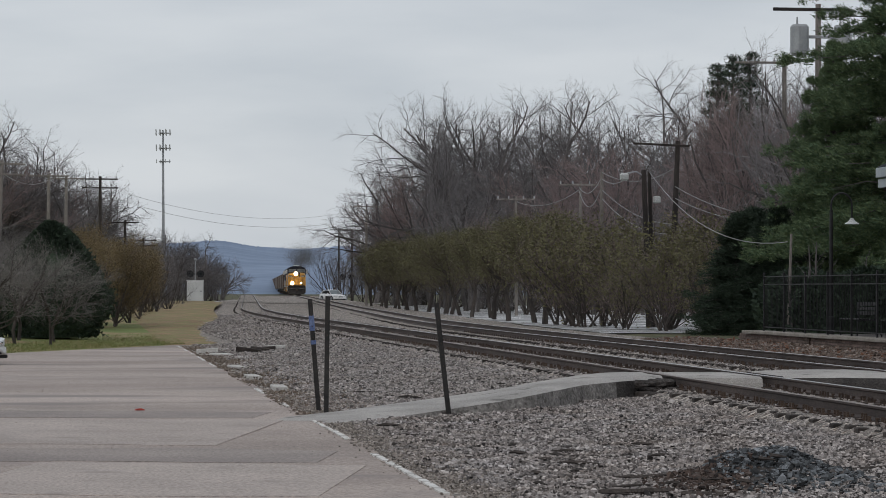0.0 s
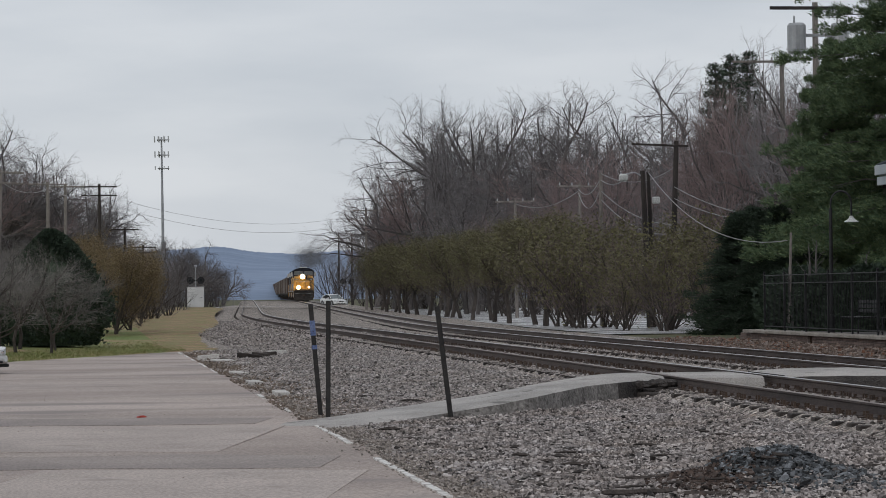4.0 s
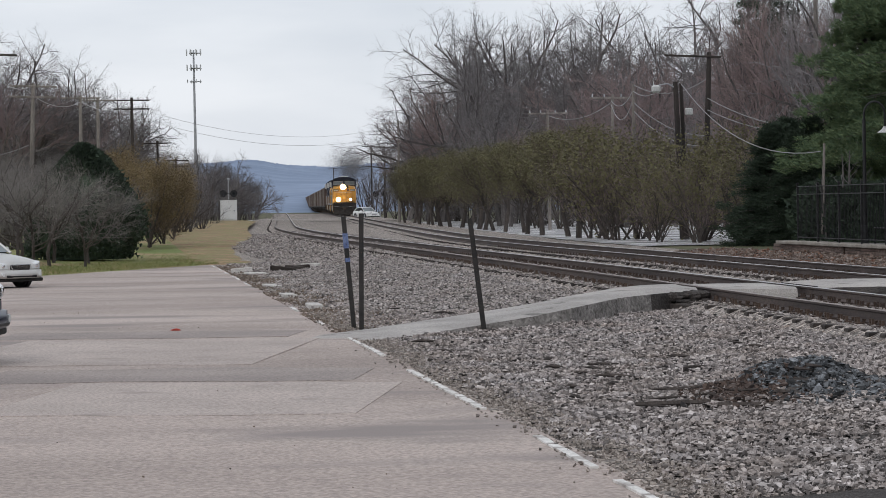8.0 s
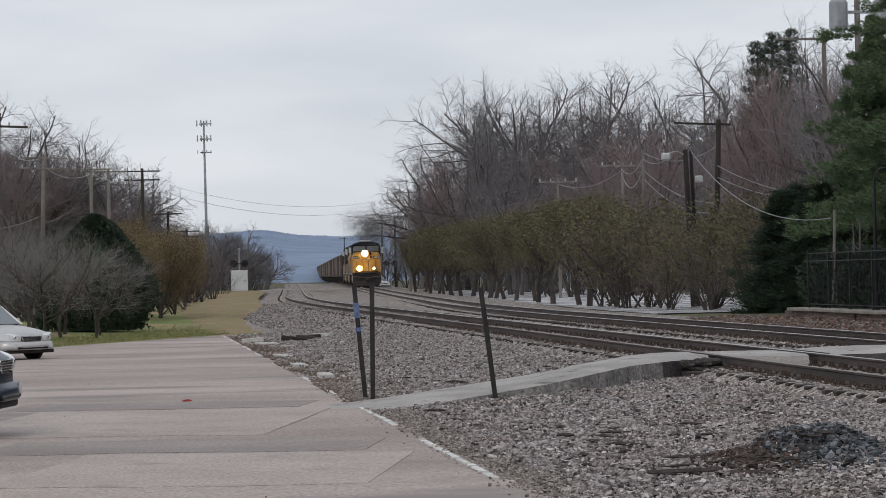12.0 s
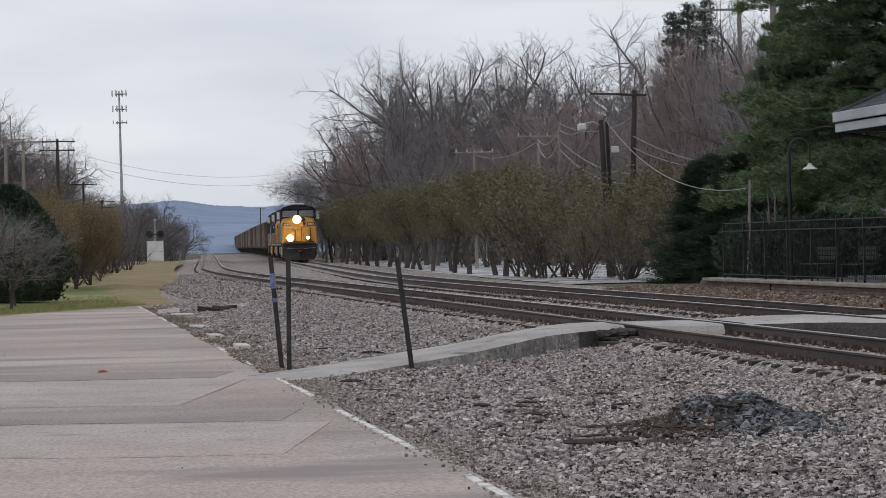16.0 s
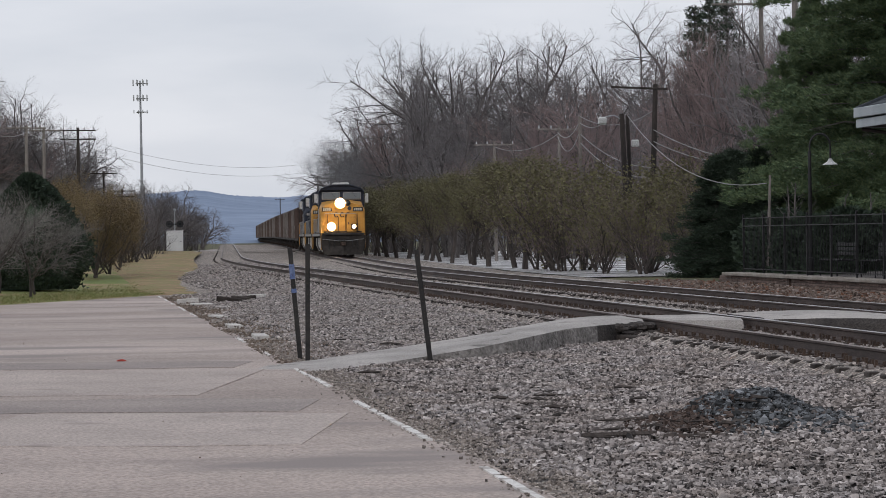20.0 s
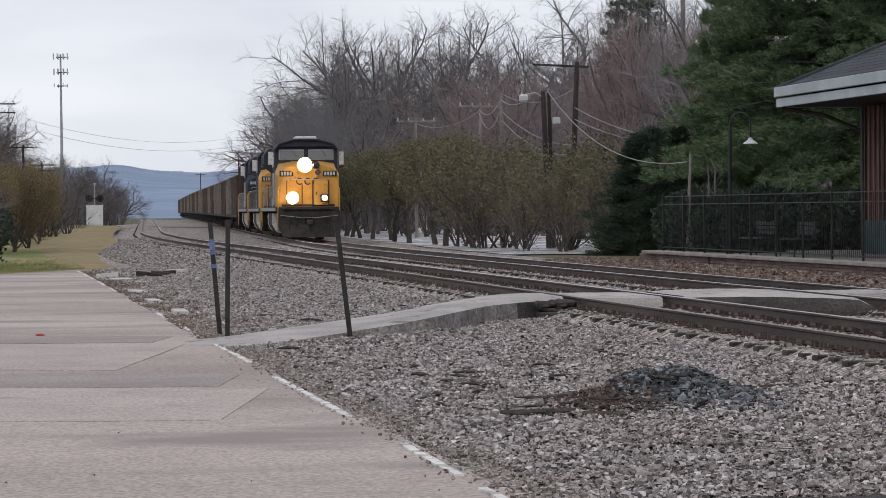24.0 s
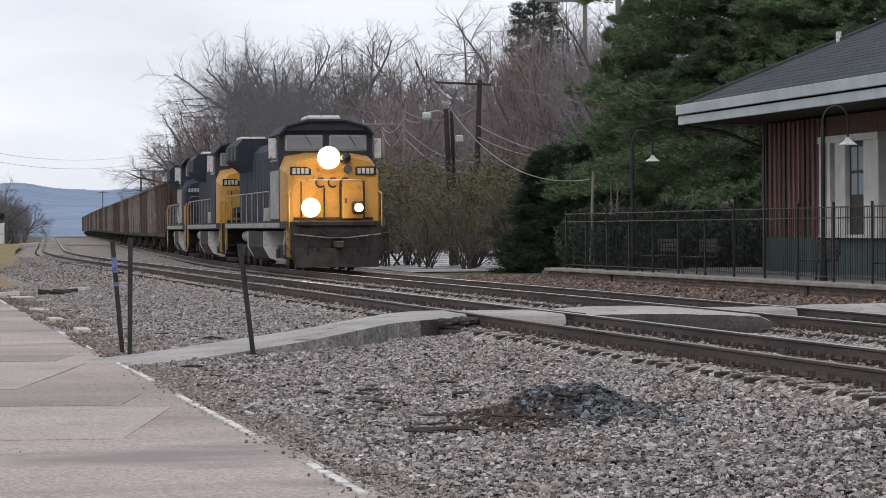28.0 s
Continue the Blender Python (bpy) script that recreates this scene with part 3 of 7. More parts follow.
# broken white edging along the lot
def edging():
    rng = random.Random(5)
    v = -46.0
    first = None
    while v < 46:
        ln = rng.uniform(1.2, 3.0)
        u = -6.86 - 0.0035 * (v + 20) + 0.03 * noise.noise((v * 0.5, 0, 3))
        wear = 0.93 if -21.5 < v < -8 else 0.62 if v < 4 else 0.4
        if rng.random() < wear and not -5.4 < v < -3.0:
            w = rng.uniform(0.026, 0.038)
            s = Shape()
            n = 9
            left = [(-w * rng.uniform(0.75, 1.1), ln * k / (n - 1), 0.0) for k in range(n)]
            right = [(w * rng.uniform(0.75, 1.1), ln * k / (n - 1), 0.0) for k in range(n)]
            s.loft([[a, b, (b[0], b[1], -0.03), (a[0], a[1], -0.03)] for a, b in zip(left, right)])
            ob = part("edging_strip", s, M["paint"], None, "", at(u, v, 0.036, rng.uniform(-0.4, 0.4)))
            tagged(ob, "worn white edging strip along the asphalt lot", "edging", "white edging of the lot", "structure")
        v += ln + rng.uniform(0.0, 0.12 if wear > 0.9 else 1.2)
    # pale slabs half buried at the lot's edge
    for u, v, a, b in ((-6.3, 33.5, 0.5, 1.6), (-6.0, 30.0, 0.4, 1.2), (-6.6, 14.0, 0.25, 1.2), (-6.5, 7.5, 0.25, 1.3), (-6.55, 21.0, 0.22, 1.6)):
        tagged(part("kerb_slab", Shape().box(-a / 2, a / 2, -b / 2, b / 2, -0.06, 0.03, 0.012), M["pale_slab"], None, "", at(u, v, 0.035, rng.uniform(-6, 6))),
               "broken pale concrete kerb slab lying in gravel", "kerb", "broken kerb slabs", "structure")


edging()


# asphalt foot path over the tracks
def crossing():
    s = Shape()
    # ramp from the lot up to the near rail: near side (u, v), far side, height
    prof = [(-7.44, -5.7, -7.2, -4.6, 0.03), (-6.62, -6.3, -6.36, -2.9, 0.05), (-5.05, -4.8, -4.6, -0.7, 0.17), (-4.2, -4.45, -3.7, -0.4, 0.28), (-3.6, -3.95, -3.0, 0.4, 0.36), (-2.54, -1.9, -1.85, 2.3, 0.43),
            (-1.9, -0.95, -1.45, 2.6, 0.445), (-1.45, -0.45, -1.1, 2.7, 0.45), (-0.98, -0.05, -0.86, 2.75, 0.447)]
    n = 9
    rings = []
    for a, b, c, d, z in prof:
        ring = []
        for i in range(n):
            k = i / (n - 1)
            edge = 0.05 * (1 if i in (0, n - 1) else 0)
            ring.append((a + (c - a) * k + 0.03 * noise.noise((a * 3, k * 5, 1)), b + (d - b) * k, z - edge + 0.012 * noise.noise((a * 2, b + d * k, 6))))
        ring += [(c, d + 0.1, z - 0.6), (a + 0.02, b - 0.14, z - 0.6)]
        rings.append(ring)
    s.loft(rings)
    o = setting("path_ramp", s, M["path"], "patched asphalt foot path ramp rising to the track", "path")
    # its broken flank: shade put into a darker colour, blackest at the crumbled end
    o.data.materials.append(M["path_flank"])
    o.data.materials.append(M["dirt"])
    for k, poly in enumerate(o.data.polygons):
        if k % (n + 2) == n + 1 and k < (len(prof) - 1) * (n + 2):
            poly.material_index = 2 if k // (n + 2) >= 6 else 1
    # broken black asphalt hanging off the ramp's end
    rng = random.Random(4)
    for k in range(26):
        f = rng.random()
        u, v = -1.5 + 0.62 * f, -0.5 + 0.5 * f - rng.uniform(0.0, 0.3)
        r = rng.uniform(0.05, 0.13)
        lump = Shape().ball((0, 0, 0), r, (rng.uniform(0.8, 1.5), rng.uniform(0.8, 1.4), rng.uniform(0.5, 0.8)), 7, 5)
        lump.v = [(x * rng.uniform(0.8, 1.2), y * rng.uniform(0.8, 1.2), z * rng.uniform(0.8, 1.2)) for x, y, z in lump.v]
        tagged(part("asphalt_lump", lump, M["dirt"], None, "", at(u, v, rng.uniform(0.24, 0.38), rng.uniform(0, 360))), "black broken asphalt lump at the path's end", "rubble", "broken asphalt", "structure")
    # dark bars added to stand for the shaded gap between path and rail
    for k, (u, v, ln) in enumerate(((-1.0, -0.25, 0.5), (-1.2, -0.42, 0.6), (-1.45, -0.62, 0.55))):
        tagged(part("crossing_timber", Shape().box(-0.07, 0.07, -ln, ln, -0.2, 0.0, 0.025), M["dark_bark"], None, "", at(u, v, 0.30 - 0.03 * k, 8 + 6 * k)), "dark bar standing for the shaded gap by the rail", "timber", "crossing timbers", "structure")
    # panels between the rails and between the tracks: name, across, near and far ends, rounded shoulder, crown
    for name, a, b, c, d, edge, crown in (("path_panel", -0.66, 0.62, (0.6, 0.05), 2.7, 0.08, 0.0), ("path_middle", 0.95, 3.38, (-0.1, -2.75), 2.7, 0.3, 0.045), ("path_panel", 3.64, 4.92, (1.6, 1.5), 2.9, 0.08, 0.0), ("path_end", 5.16, 8.8, (1.9, 1.7), 3.0, 0.25, 0.03)):
        p = Shape()
        rings = []
        for i in range(17):
            f = i / 16
            u = a + (b - a) * f
            lift = crown * math.sin(math.pi * f) ** 0.6
            drop = (0.12 * smooth(0.85, 1.0, f) if name == "path_middle" else 0.0)
            n0 = c[0] + (c[1] - c[0]) * f + 0.12 * noise.noise((u * 1.7, 0, 2)) + (0.25 * smooth(0.9, 1.0, f) if name == "path_middle" else 0)
            z = 0.442 + lift - drop + 0.012 * noise.noise((u * 4, 1, 1))
            rings.append([(u, n0 - edge * 0.9, 0.1), (u, n0 - edge * 0.8, z - 0.22), (u, n0 - edge * 0.5, z - 0.11), (u, n0 - edge * 0.1, z - 0.03), (u, n0 + 0.15, z), (u, d - 0.1, z), (u, d, z - 0.07), (u, d + 0.1, 0.02)])
        p.loft(rings)
        o = setting(name, p, M["path"], "worn asphalt crossing panel between the rails", "path", None, False)
        if name == "path_middle":
            # the broken flank and right end: grime and shade put into the dark colour
            o.data.materials.append(M["dirt"])
            for k, poly in enumerate(o.data.polygons):
                poly.material_index = 1 if k % 8 in (0, 1, 2) or poly.center.x > b - 0.12 else 0


crossing()


# ---- tracks ----
def rail_shape(uf, vs):
    """Side and head of a rail."""
    side = [(-0.075, -0.17), (-0.075, -0.155), (-0.014, -0.13), (-0.012, -0.045), (-0.035, -0.03), (-0.035, -0.006), (0.035, -0.006), (0.035, -0.03), (0.012, -0.045), (0.014, -0.13), (0.075, -0.155), (0.075, -0.17)]
    head = [(-0.032, -0.006), (-0.027, 0.0), (0.027, 0.0), (0.032, -0.006)]
    out = []
    for prof in (side, head):
        s = Shape()
        s.loft([[(uf(v) + p, v, rail_z(v) + q) for p, q in prof] for v in vs])
        out.append(s)
    return out


def track(uf, label, dv=0.56):
    tr = thing("railway_track", PLAN, label, "track", "railway tracks", "structure")
    vs = [-110, -80, -60] + list(np.arange(-50, 60, 5.0)) + list(np.arange(60, 540, 6.0))
    for off in (-0.752, 0.752):
        a, b = rail_shape(lambda v: uf(v) + off, vs)
        r = part("rail", a, M["rail_side"], tr)
        part("rail_head", b, M["dull_head"] if off < 0 and uf(0) == 0 else M["rail_top"], r, "polished steel running surface")
    rng = random.Random(int(uf(0) * 10) + 3)
    base = Shape().box(-1.3, 1.3, -0.115, 0.115, -0.18, 0.0, 0.012).mesh("tie")
    base.materials.append(M["tie"])
    plate = Shape()
    for sx in (-1, 1):
        plate.box(sx * 0.752 - 0.19, sx * 0.752 + 0.19, -0.1, 0.1, 0.0, 0.022, 0.004)
        for dx in (-0.11, 0.11):
            for dy in (-0.06, 0.06):
                plate.box(sx * 0.752 + dx - 0.018, sx * 0.752 + dx + 0.018, dy - 0.018, dy + 0.018, 0.02, 0.085)
    plate = plate.mesh("tie_plate")
    plate.materials.append(M["iron"])
    rest = Shape()
    v, k = -46.0, 0
    while v < 430:
        z = rail_z(v) - 0.19
        m = pose(uf(v) + rng.uniform(-0.05, 0.05), v, z + rng.uniform(-0.006, 0.006), 0, 0, rng.uniform(-1.2, 1.2))
        if v < 70:
            t = part("tie", base, M["tie"], tr, "", m)
            part("tie_plate", plate, M["iron"], t, "rusted spiked plate") if v < 40 else None
        else:
            rest.box(-1.3, 1.3, -0.115, 0.115, -0.18, 0.0, 0, m)
        v += dv + rng.uniform(-0.03, 0.03)
    part("far_tie", rest, M["tie"], tr)["kind"] = "stuff"
    # rail anchors, the small clips against the base of each rail
    clip = Shape()
    v = -45.7
    while v < 60:
        for off in (-0.752, 0.752):
            z = rail_z(v) - 0.17
            for sx in (-1, 1):
                clip.box(uf(v) + off + sx * 0.075 - 0.02, uf(v) + off + sx * 0.075 + 0.02, v + 0.11, v + 0.15, z - 0.02, z + 0.045)
        v += dv
    part("rail_anchor", clip, M["iron"], tr)["kind"] = "stuff"
    return tr


track(near_u, "near railway track, rusty rails with polished heads")
track(far_u, "far main line track carrying the coal train")


# ---- loose stone ----
def stones(name, count, area, size, material, label, seed, weight=None, zf=None):
    rng = np.random.default_rng(seed)
    octa = np.array([(x, y, z) for z in (-0.62, 0.58) for y in (-0.8, 0.8) for x in (-0.8, 0.8)], float)
    faces = np.array([(4, 5, 7, 6), (0, 1, 5, 4), (2, 6, 7, 3), (0, 4, 6, 2), (1, 3, 7, 5)])
    pts = []
    while len(pts) < count:
        u, v = rng.uniform(area[0], area[1]), rng.uniform(area[2], area[3])
        if weight is None or rng.random() < weight(u, v):
            pts.append((u, v, (zf or bed_z)(u, v)))
    c = np.array(pts)
    n = len(c)
    r = size * rng.lognormal(0, 0.2, n)
    shp = octa[None] * (r[:, None, None] * rng.uniform(0.6, 1.25, (n, 1, 3)) * np.array([1.2, 0.95, 0.95])) + rng.normal(0, 0.29, (n, 8, 3)) * r[:, None, None]
    a, b, g = rng.uniform(0, 6.28, (3, n))
    ca, sa = np.cos(a), np.sin(a)
    cb, sb = np.cos(b * 0.25), np.sin(b * 0.25)
    x, y, z = shp[..., 0], shp[..., 1], shp[..., 2]
    y, z = y * cb[:, None] - z * sb[:, None], y * sb[:, None] + z * cb[:, None]
    x, y = x * ca[:, None] - y * sa[:, None], x * sa[:, None] + y * ca[:, None]
    vs = np.stack([x, y, z], -1) + c[:, None, :] + np.array([0, 0, 1]) * (r * rng.uniform(-0.3, 1.25, n))[:, None, None]
    fs = (faces[None] + (np.arange(n) * 8)[:, None, None]).reshape(-1, 4)
    me = bpy.data.meshes.new(name)
    me.from_pydata(vs.reshape(-1, 3).tolist(), [], fs.tolist())
    me.materials.append(material)
    return tagged(part(name, me, material, None, "", PLAN), label, "ballast", "", "stuff")


M["stone"] = island_mat("crushed_stone", [(0.02, 0.018, 0.018), (0.28, 0.252, 0.242), (0.47, 0.43, 0.417), (0.08, 0.072, 0.07), (0.50, 0.458, 0.443), (0.11, 0.098, 0.095), (0.40, 0.362, 0.348), (0.68, 0.635, 0.622)], patch=(0.86, 0.81, 0.76))
M["shoulder_stone"] = island_mat("shoulder_stone", [(0.04, 0.036, 0.035), (0.36, 0.33, 0.315), (0.47, 0.432, 0.417), (0.10, 0.09, 0.087), (0.62, 0.577, 0.56)], patch=(0.87, 0.825, 0.78))
M["litter"] = island_mat("leaf_litter", [(0.07, 0.053, 0.042), (0.17, 0.127, 0.098), (0.25, 0.195, 0.155), (0.11, 0.085, 0.068), (0.32, 0.265, 0.22)])
M["grit"] = island_mat("fine_grit", [(0.16, 0.138, 0.122), (0.30, 0.26, 0.23), (0.40, 0.352, 0.315), (0.10, 0.085, 0.075)])
M["dark_stone"] = island_mat("wet_dark_stone", [(0.012, 0.012, 0.013), (0.06, 0.065, 0.07), (0.18, 0.192, 0.205), (0.015, 0.015, 0.015), (0.09, 0.096, 0.103), (0.27, 0.283, 0.30)])
M["brown_stone"] = island_mat("dark_brown_stone", [(0.02, 0.014, 0.012), (0.075, 0.05, 0.04), (0.12, 0.085, 0.07), (0.04, 0.028, 0.024)])


def keep_off(u, v):
    lo = float(np.interp(u, [-7.4, -6.6, -5.05, -3.6, -2.5, -1.2, 9], [-5.7, -6.3, -4.8, -3.95, -1.9, -0.35, 0.05]))
    hi = float(np.interp(u, [-7.2, -6.4, -4.6, -3.0, -1.85, -1.2, 9], [-4.6, -2.9, -0.7, 0.4, 2.3, 2.7, 2.6]))
    on_path = -7.4 < u < 9 and lo < v < hi
    return 0.0 if on_path else 1.0


def lot_edge(v):
    return -6.75 - 0.0035 * (v + 20)


stones("loose_ballast", 86000, (-6.7, -1.3, -28, 2), 0.0158, M["stone"], "loose grey brown crushed stone beside the lot", 1,
       lambda u, v: keep_off(u, v) * (1.0 if u < -1.6 else 0.8) * (1 - 0.92 * math.exp(-((u + 4.1) / 0.62) ** 4 - ((v + 19.6) / 0.85) ** 4)) * smooth(-6.75, -6.1, u + 0.25 * noise.noise((u, v * 0.6, 2))))
stones("loose_ballast", 74000, (-6.6, -1.3, 2, 48), 0.0185, M["shoulder_stone"], "crushed stone shoulder of the near track", 2,
       lambda u, v: keep_off(u, v) * smooth(-6.7, -5.6, u + 0.8 * noise.noise((u, v * 0.4, 2))))
stones("far_ballast", 34000, (-5.2, 3.0, 48, 135), 0.026, M["shoulder_stone"], "crushed stone bed along the bending near track", 6,
       lambda u, v: 1.0 if abs(abs(u - near_u(v)) - 0.752) > 0.15 and u < far_u(v) - 1.5 else 0.0)
stones("track_ballast", 52000, (-1.4, 6.6, -30, 40), 0.018, M["shoulder_stone"], "crushed stone between ties and tracks", 3,
       lambda u, v: keep_off(u, v) * (0.0 if min(abs(abs(u) - 0.752), abs(abs(u - 4.3) - 0.752)) < 0.09 else 0.9), lambda u, v: bed_z(u, v) - 0.014)
# grit and leaf litter where the lot's broken edge runs out into the stone
stones("edge_grit", 15000, (-7.25, -6.0, -28, 4), 0.0105, M["grit"], "fine brown grit spilling over the lot's edge", 12,
       lambda u, v: keep_off(u, v) * math.exp(-((u - lot_edge(v) - 0.34) / 0.26) ** 2), lambda u, v: max(bed_z(u, v), 0.022 if u < lot_edge(v) else -1))
stones("leaf_litter", 7000, (-7.0, -4.9, -4, 46), 0.015, M["litter"], "brown leaf litter and dirt along the lot's edge", 13,
       lambda u, v: keep_off(u, v) * (0.9 if noise.noise((u * 0.9, v * 0.35, 8)) > -0.05 else 0.12) * smooth(-4.9, -6.2, u), lambda u, v: max(bed_z(u, v), 0.022 if u < lot_edge(v) else -1))
stones("lot_crumbs", 190, (-14, -6.9, -27, 30), 0.005, M["litter"], "dark crumbs and bits of leaf on the asphalt", 14, None, lambda u, v: 0.02)
M["rust_stone"] = island_mat("rust_stained_stone", [(0.05, 0.033, 0.027), (0.20, 0.155, 0.13), (0.13, 0.095, 0.077), (0.27, 0.225, 0.195), (0.18, 0.085, 0.05), (0.10, 0.07, 0.058), (0.33, 0.28, 0.25)])
stones("rusty_stone", 15000, (6.5, 8.9, -20, 44), 0.028, M["rust_stone"], "rust stained stones and fallen leaves by the platform wall", 8, None, strip_z)
stones("dark_pile", 4200, (-4.45, -3.0, -21.4, -17.8), 0.021, M["dark_stone"], "heap of dark wet stone on the ballast", 4,
       lambda u, v: math.exp(-((u + 3.95) / 0.55) ** 2 - ((v + 19.6) / 0.8) ** 2))
stones("brown_pile", 2600, (-5.2, -3.7, -21.0, -18.2), 0.018, M["brown_stone"], "dark brown rotted chips beside the dark stone heap", 5,
       lambda u, v: math.exp(-((u + 4.5) / 0.3) ** 2 - ((v + 19.7) / 0.75) ** 2))


# splintered scraps of old ties on the stone
def scraps():
    rng = random.Random(17)
    for k in range(46):
        u, v = (rng.gauss(-4.3, 0.5), rng.gauss(-19.8, 0.9)) if k < 16 else (rng.uniform(-6.3, -1.7), rng.uniform(-27, 8))
        ln, w = rng.uniform(0.06, 0.26), rng.uniform(0.008, 0.022)
        if not keep_off(u, v):
            continue
        s = Shape().path([(-ln, 0, 0), (-ln * 0.3, w * rng.uniform(-1, 1), w * 0.4), (ln * 0.4, w * rng.uniform(-1, 1), 0.2 * w), (ln, 0, 0)], [w * 0.3, w, w * 0.9, w * 0.25], 5)
        tagged(part("wood_scrap", s, M["dark_bark"], None, "", at(u, v, bed_z(u, v) + 0.035, rng.uniform(-70, 70), rng.uniform(-6, 6))), "dark splinter of rotten tie wood on the stone", "wood scrap", "wood scraps")


scraps()

# ---- trees ----
def grow(trunk, twigs, p, d, length, r, level, rng, spec):
    steps = spec["steps"][level]
    pts, rs = [Vector(p)], [r]
    d = Vector(d).normalized()
    for k in range(steps):
        d = (d + Vector((rng.gauss(0, 1), rng.gauss(0, 1), rng.gauss(0, 1))) * spec["wander"] + Vector((0, 0, spec["up"][level]))).normalized()
        pts.append(pts[-1] + d * (length / steps))
        rs.append(r * (1 - (0.72 if level else 0.5) * (k + 1) / steps))
    last = level == len(spec["kids"])
    (twigs if level >= 2 else trunk).path(pts, rs, 6 if level == 0 else 4 if level == 1 else 3)
    if last:
        spec["tips"].append(pts[-1])
        if spec["leaf_mid"]:
            spec["tips"].append(pts[len(pts) // 2])
        return
    for k in range(spec["kids"][level]):
        f = spec["bare"][level] + (1 - spec["bare"][level]) * (k + rng.random()) / spec["kids"][level]
        i = min(int(f * steps), steps - 1)
        q = pts[i].lerp(pts[i + 1], f * steps - i)
        dd = (pts[i + 1] - pts[i]).normalized()
        side = dd.orthogonal().normalized()
        side.rotate(Matrix.Rotation(rng.uniform(0, 6.283), 3, dd))
        a = radians(rng.uniform(*spec["angle"]))
        grow(trunk, twigs, q, dd * math.cos(a) + side * math.sin(a), length * spec["short"][level] * rng.uniform(0.75, 1.2) * (1.15 - 0.5 * f), rs[i] * spec["thin"], level + 1, rng, spec)


def leaves(tips, per, size, spread, rng, flat=0.3):
    s = Shape()
    for t in tips:
        for _ in range(per):
            c = Vector(t) + Vector((rng.gauss(0, spread), rng.gauss(0, spread), rng.gauss(0, spread * 0.8)))
            a = Vector((rng.gauss(0, 1), rng.gauss(0, 1), rng.gauss(0, 0.6))).normalized()
            b = a.cross(Vector((rng.gauss(0, 1), rng.gauss(0, 1), rng.gauss(0, 1)))).normalized()
            k = size * rng.uniform(0.6, 1.3)
            s.add([c - a * k, c + b * k * 0.45, c + a * k, c - b * k * 0.45], [(0, 1, 2, 3)])
    return s


def quick(shape, name):
    return shape.mesh(name, flip=False)


def bare_tree(seed, h, twig, r=None, fork=0.32, name="bare_tree", spread=(30, 66), kids=(9, 9, 7, 6), bark="bark"):
    rng = random.Random(seed)
    spec = dict(steps=(6, 6, 5, 3, 2), wander=0.17, up=(0.10, 0.06, 0.02, 0.0, 0.0), kids=kids, bare=(fork, 0.25, 0.15, 0.1), angle=spread, short=(1.0, 0.5, 0.5, 0.52), thin=0.52, tips=[], leaf_mid=False)
    tr, tw = Shape(), Shape()
    grow(tr, tw, (0, 0, -0.3), (rng.gauss(0, 0.08), rng.gauss(0, 0.08), 1), h * 0.47, r or h * 0.021, 0, rng, spec)
    root = new(name)
    part("trunk", quick(tr, "trunk"), M[bark], root)
    part("crown", quick(tw, "crown"), twig, root)
    return root, spec["tips"]


def leafy_tree(seed, h, leaf, per, size, name, fork=0.2, stems=1, twig=None, kids=(9, 7, 5)):
    rng = random.Random(seed)
    tr, tw, tips = Shape(), Shape(), []
    for s in range(stems):
        spec = dict(steps=(6, 5, 4, 2), wander=0.09, up=(0.05, 0.22, 0.16, 0.08), kids=kids, bare=(fork, 0.12, 0.1), angle=(30, 55), short=(0.58, 0.5, 0.5), thin=0.5, tips=tips, leaf_mid=True)
        lean = (rng.gauss(0, 0.12), rng.gauss(0, 0.12), 1) if stems == 1 else (rng.gauss(0, 0.45), rng.gauss(0, 0.45), 1)
        grow(tr, tw, (rng.gauss(0, 0.08), rng.gauss(0, 0.08), -0.15), lean, h * 0.78, h * (0.02 if stems == 1 else 0.011), 0, rng, spec)
    root = new(name)
    part("trunk", quick(tr, "trunk"), M["dark_bark"], root)
    part("branch_work", quick(tw, "branch_work"), twig or M["twig"], root)
    if per:
        part("foliage", quick(leaves(tips, per, size, h * 0.035, rng), "foliage"), leaf, root)
    return root


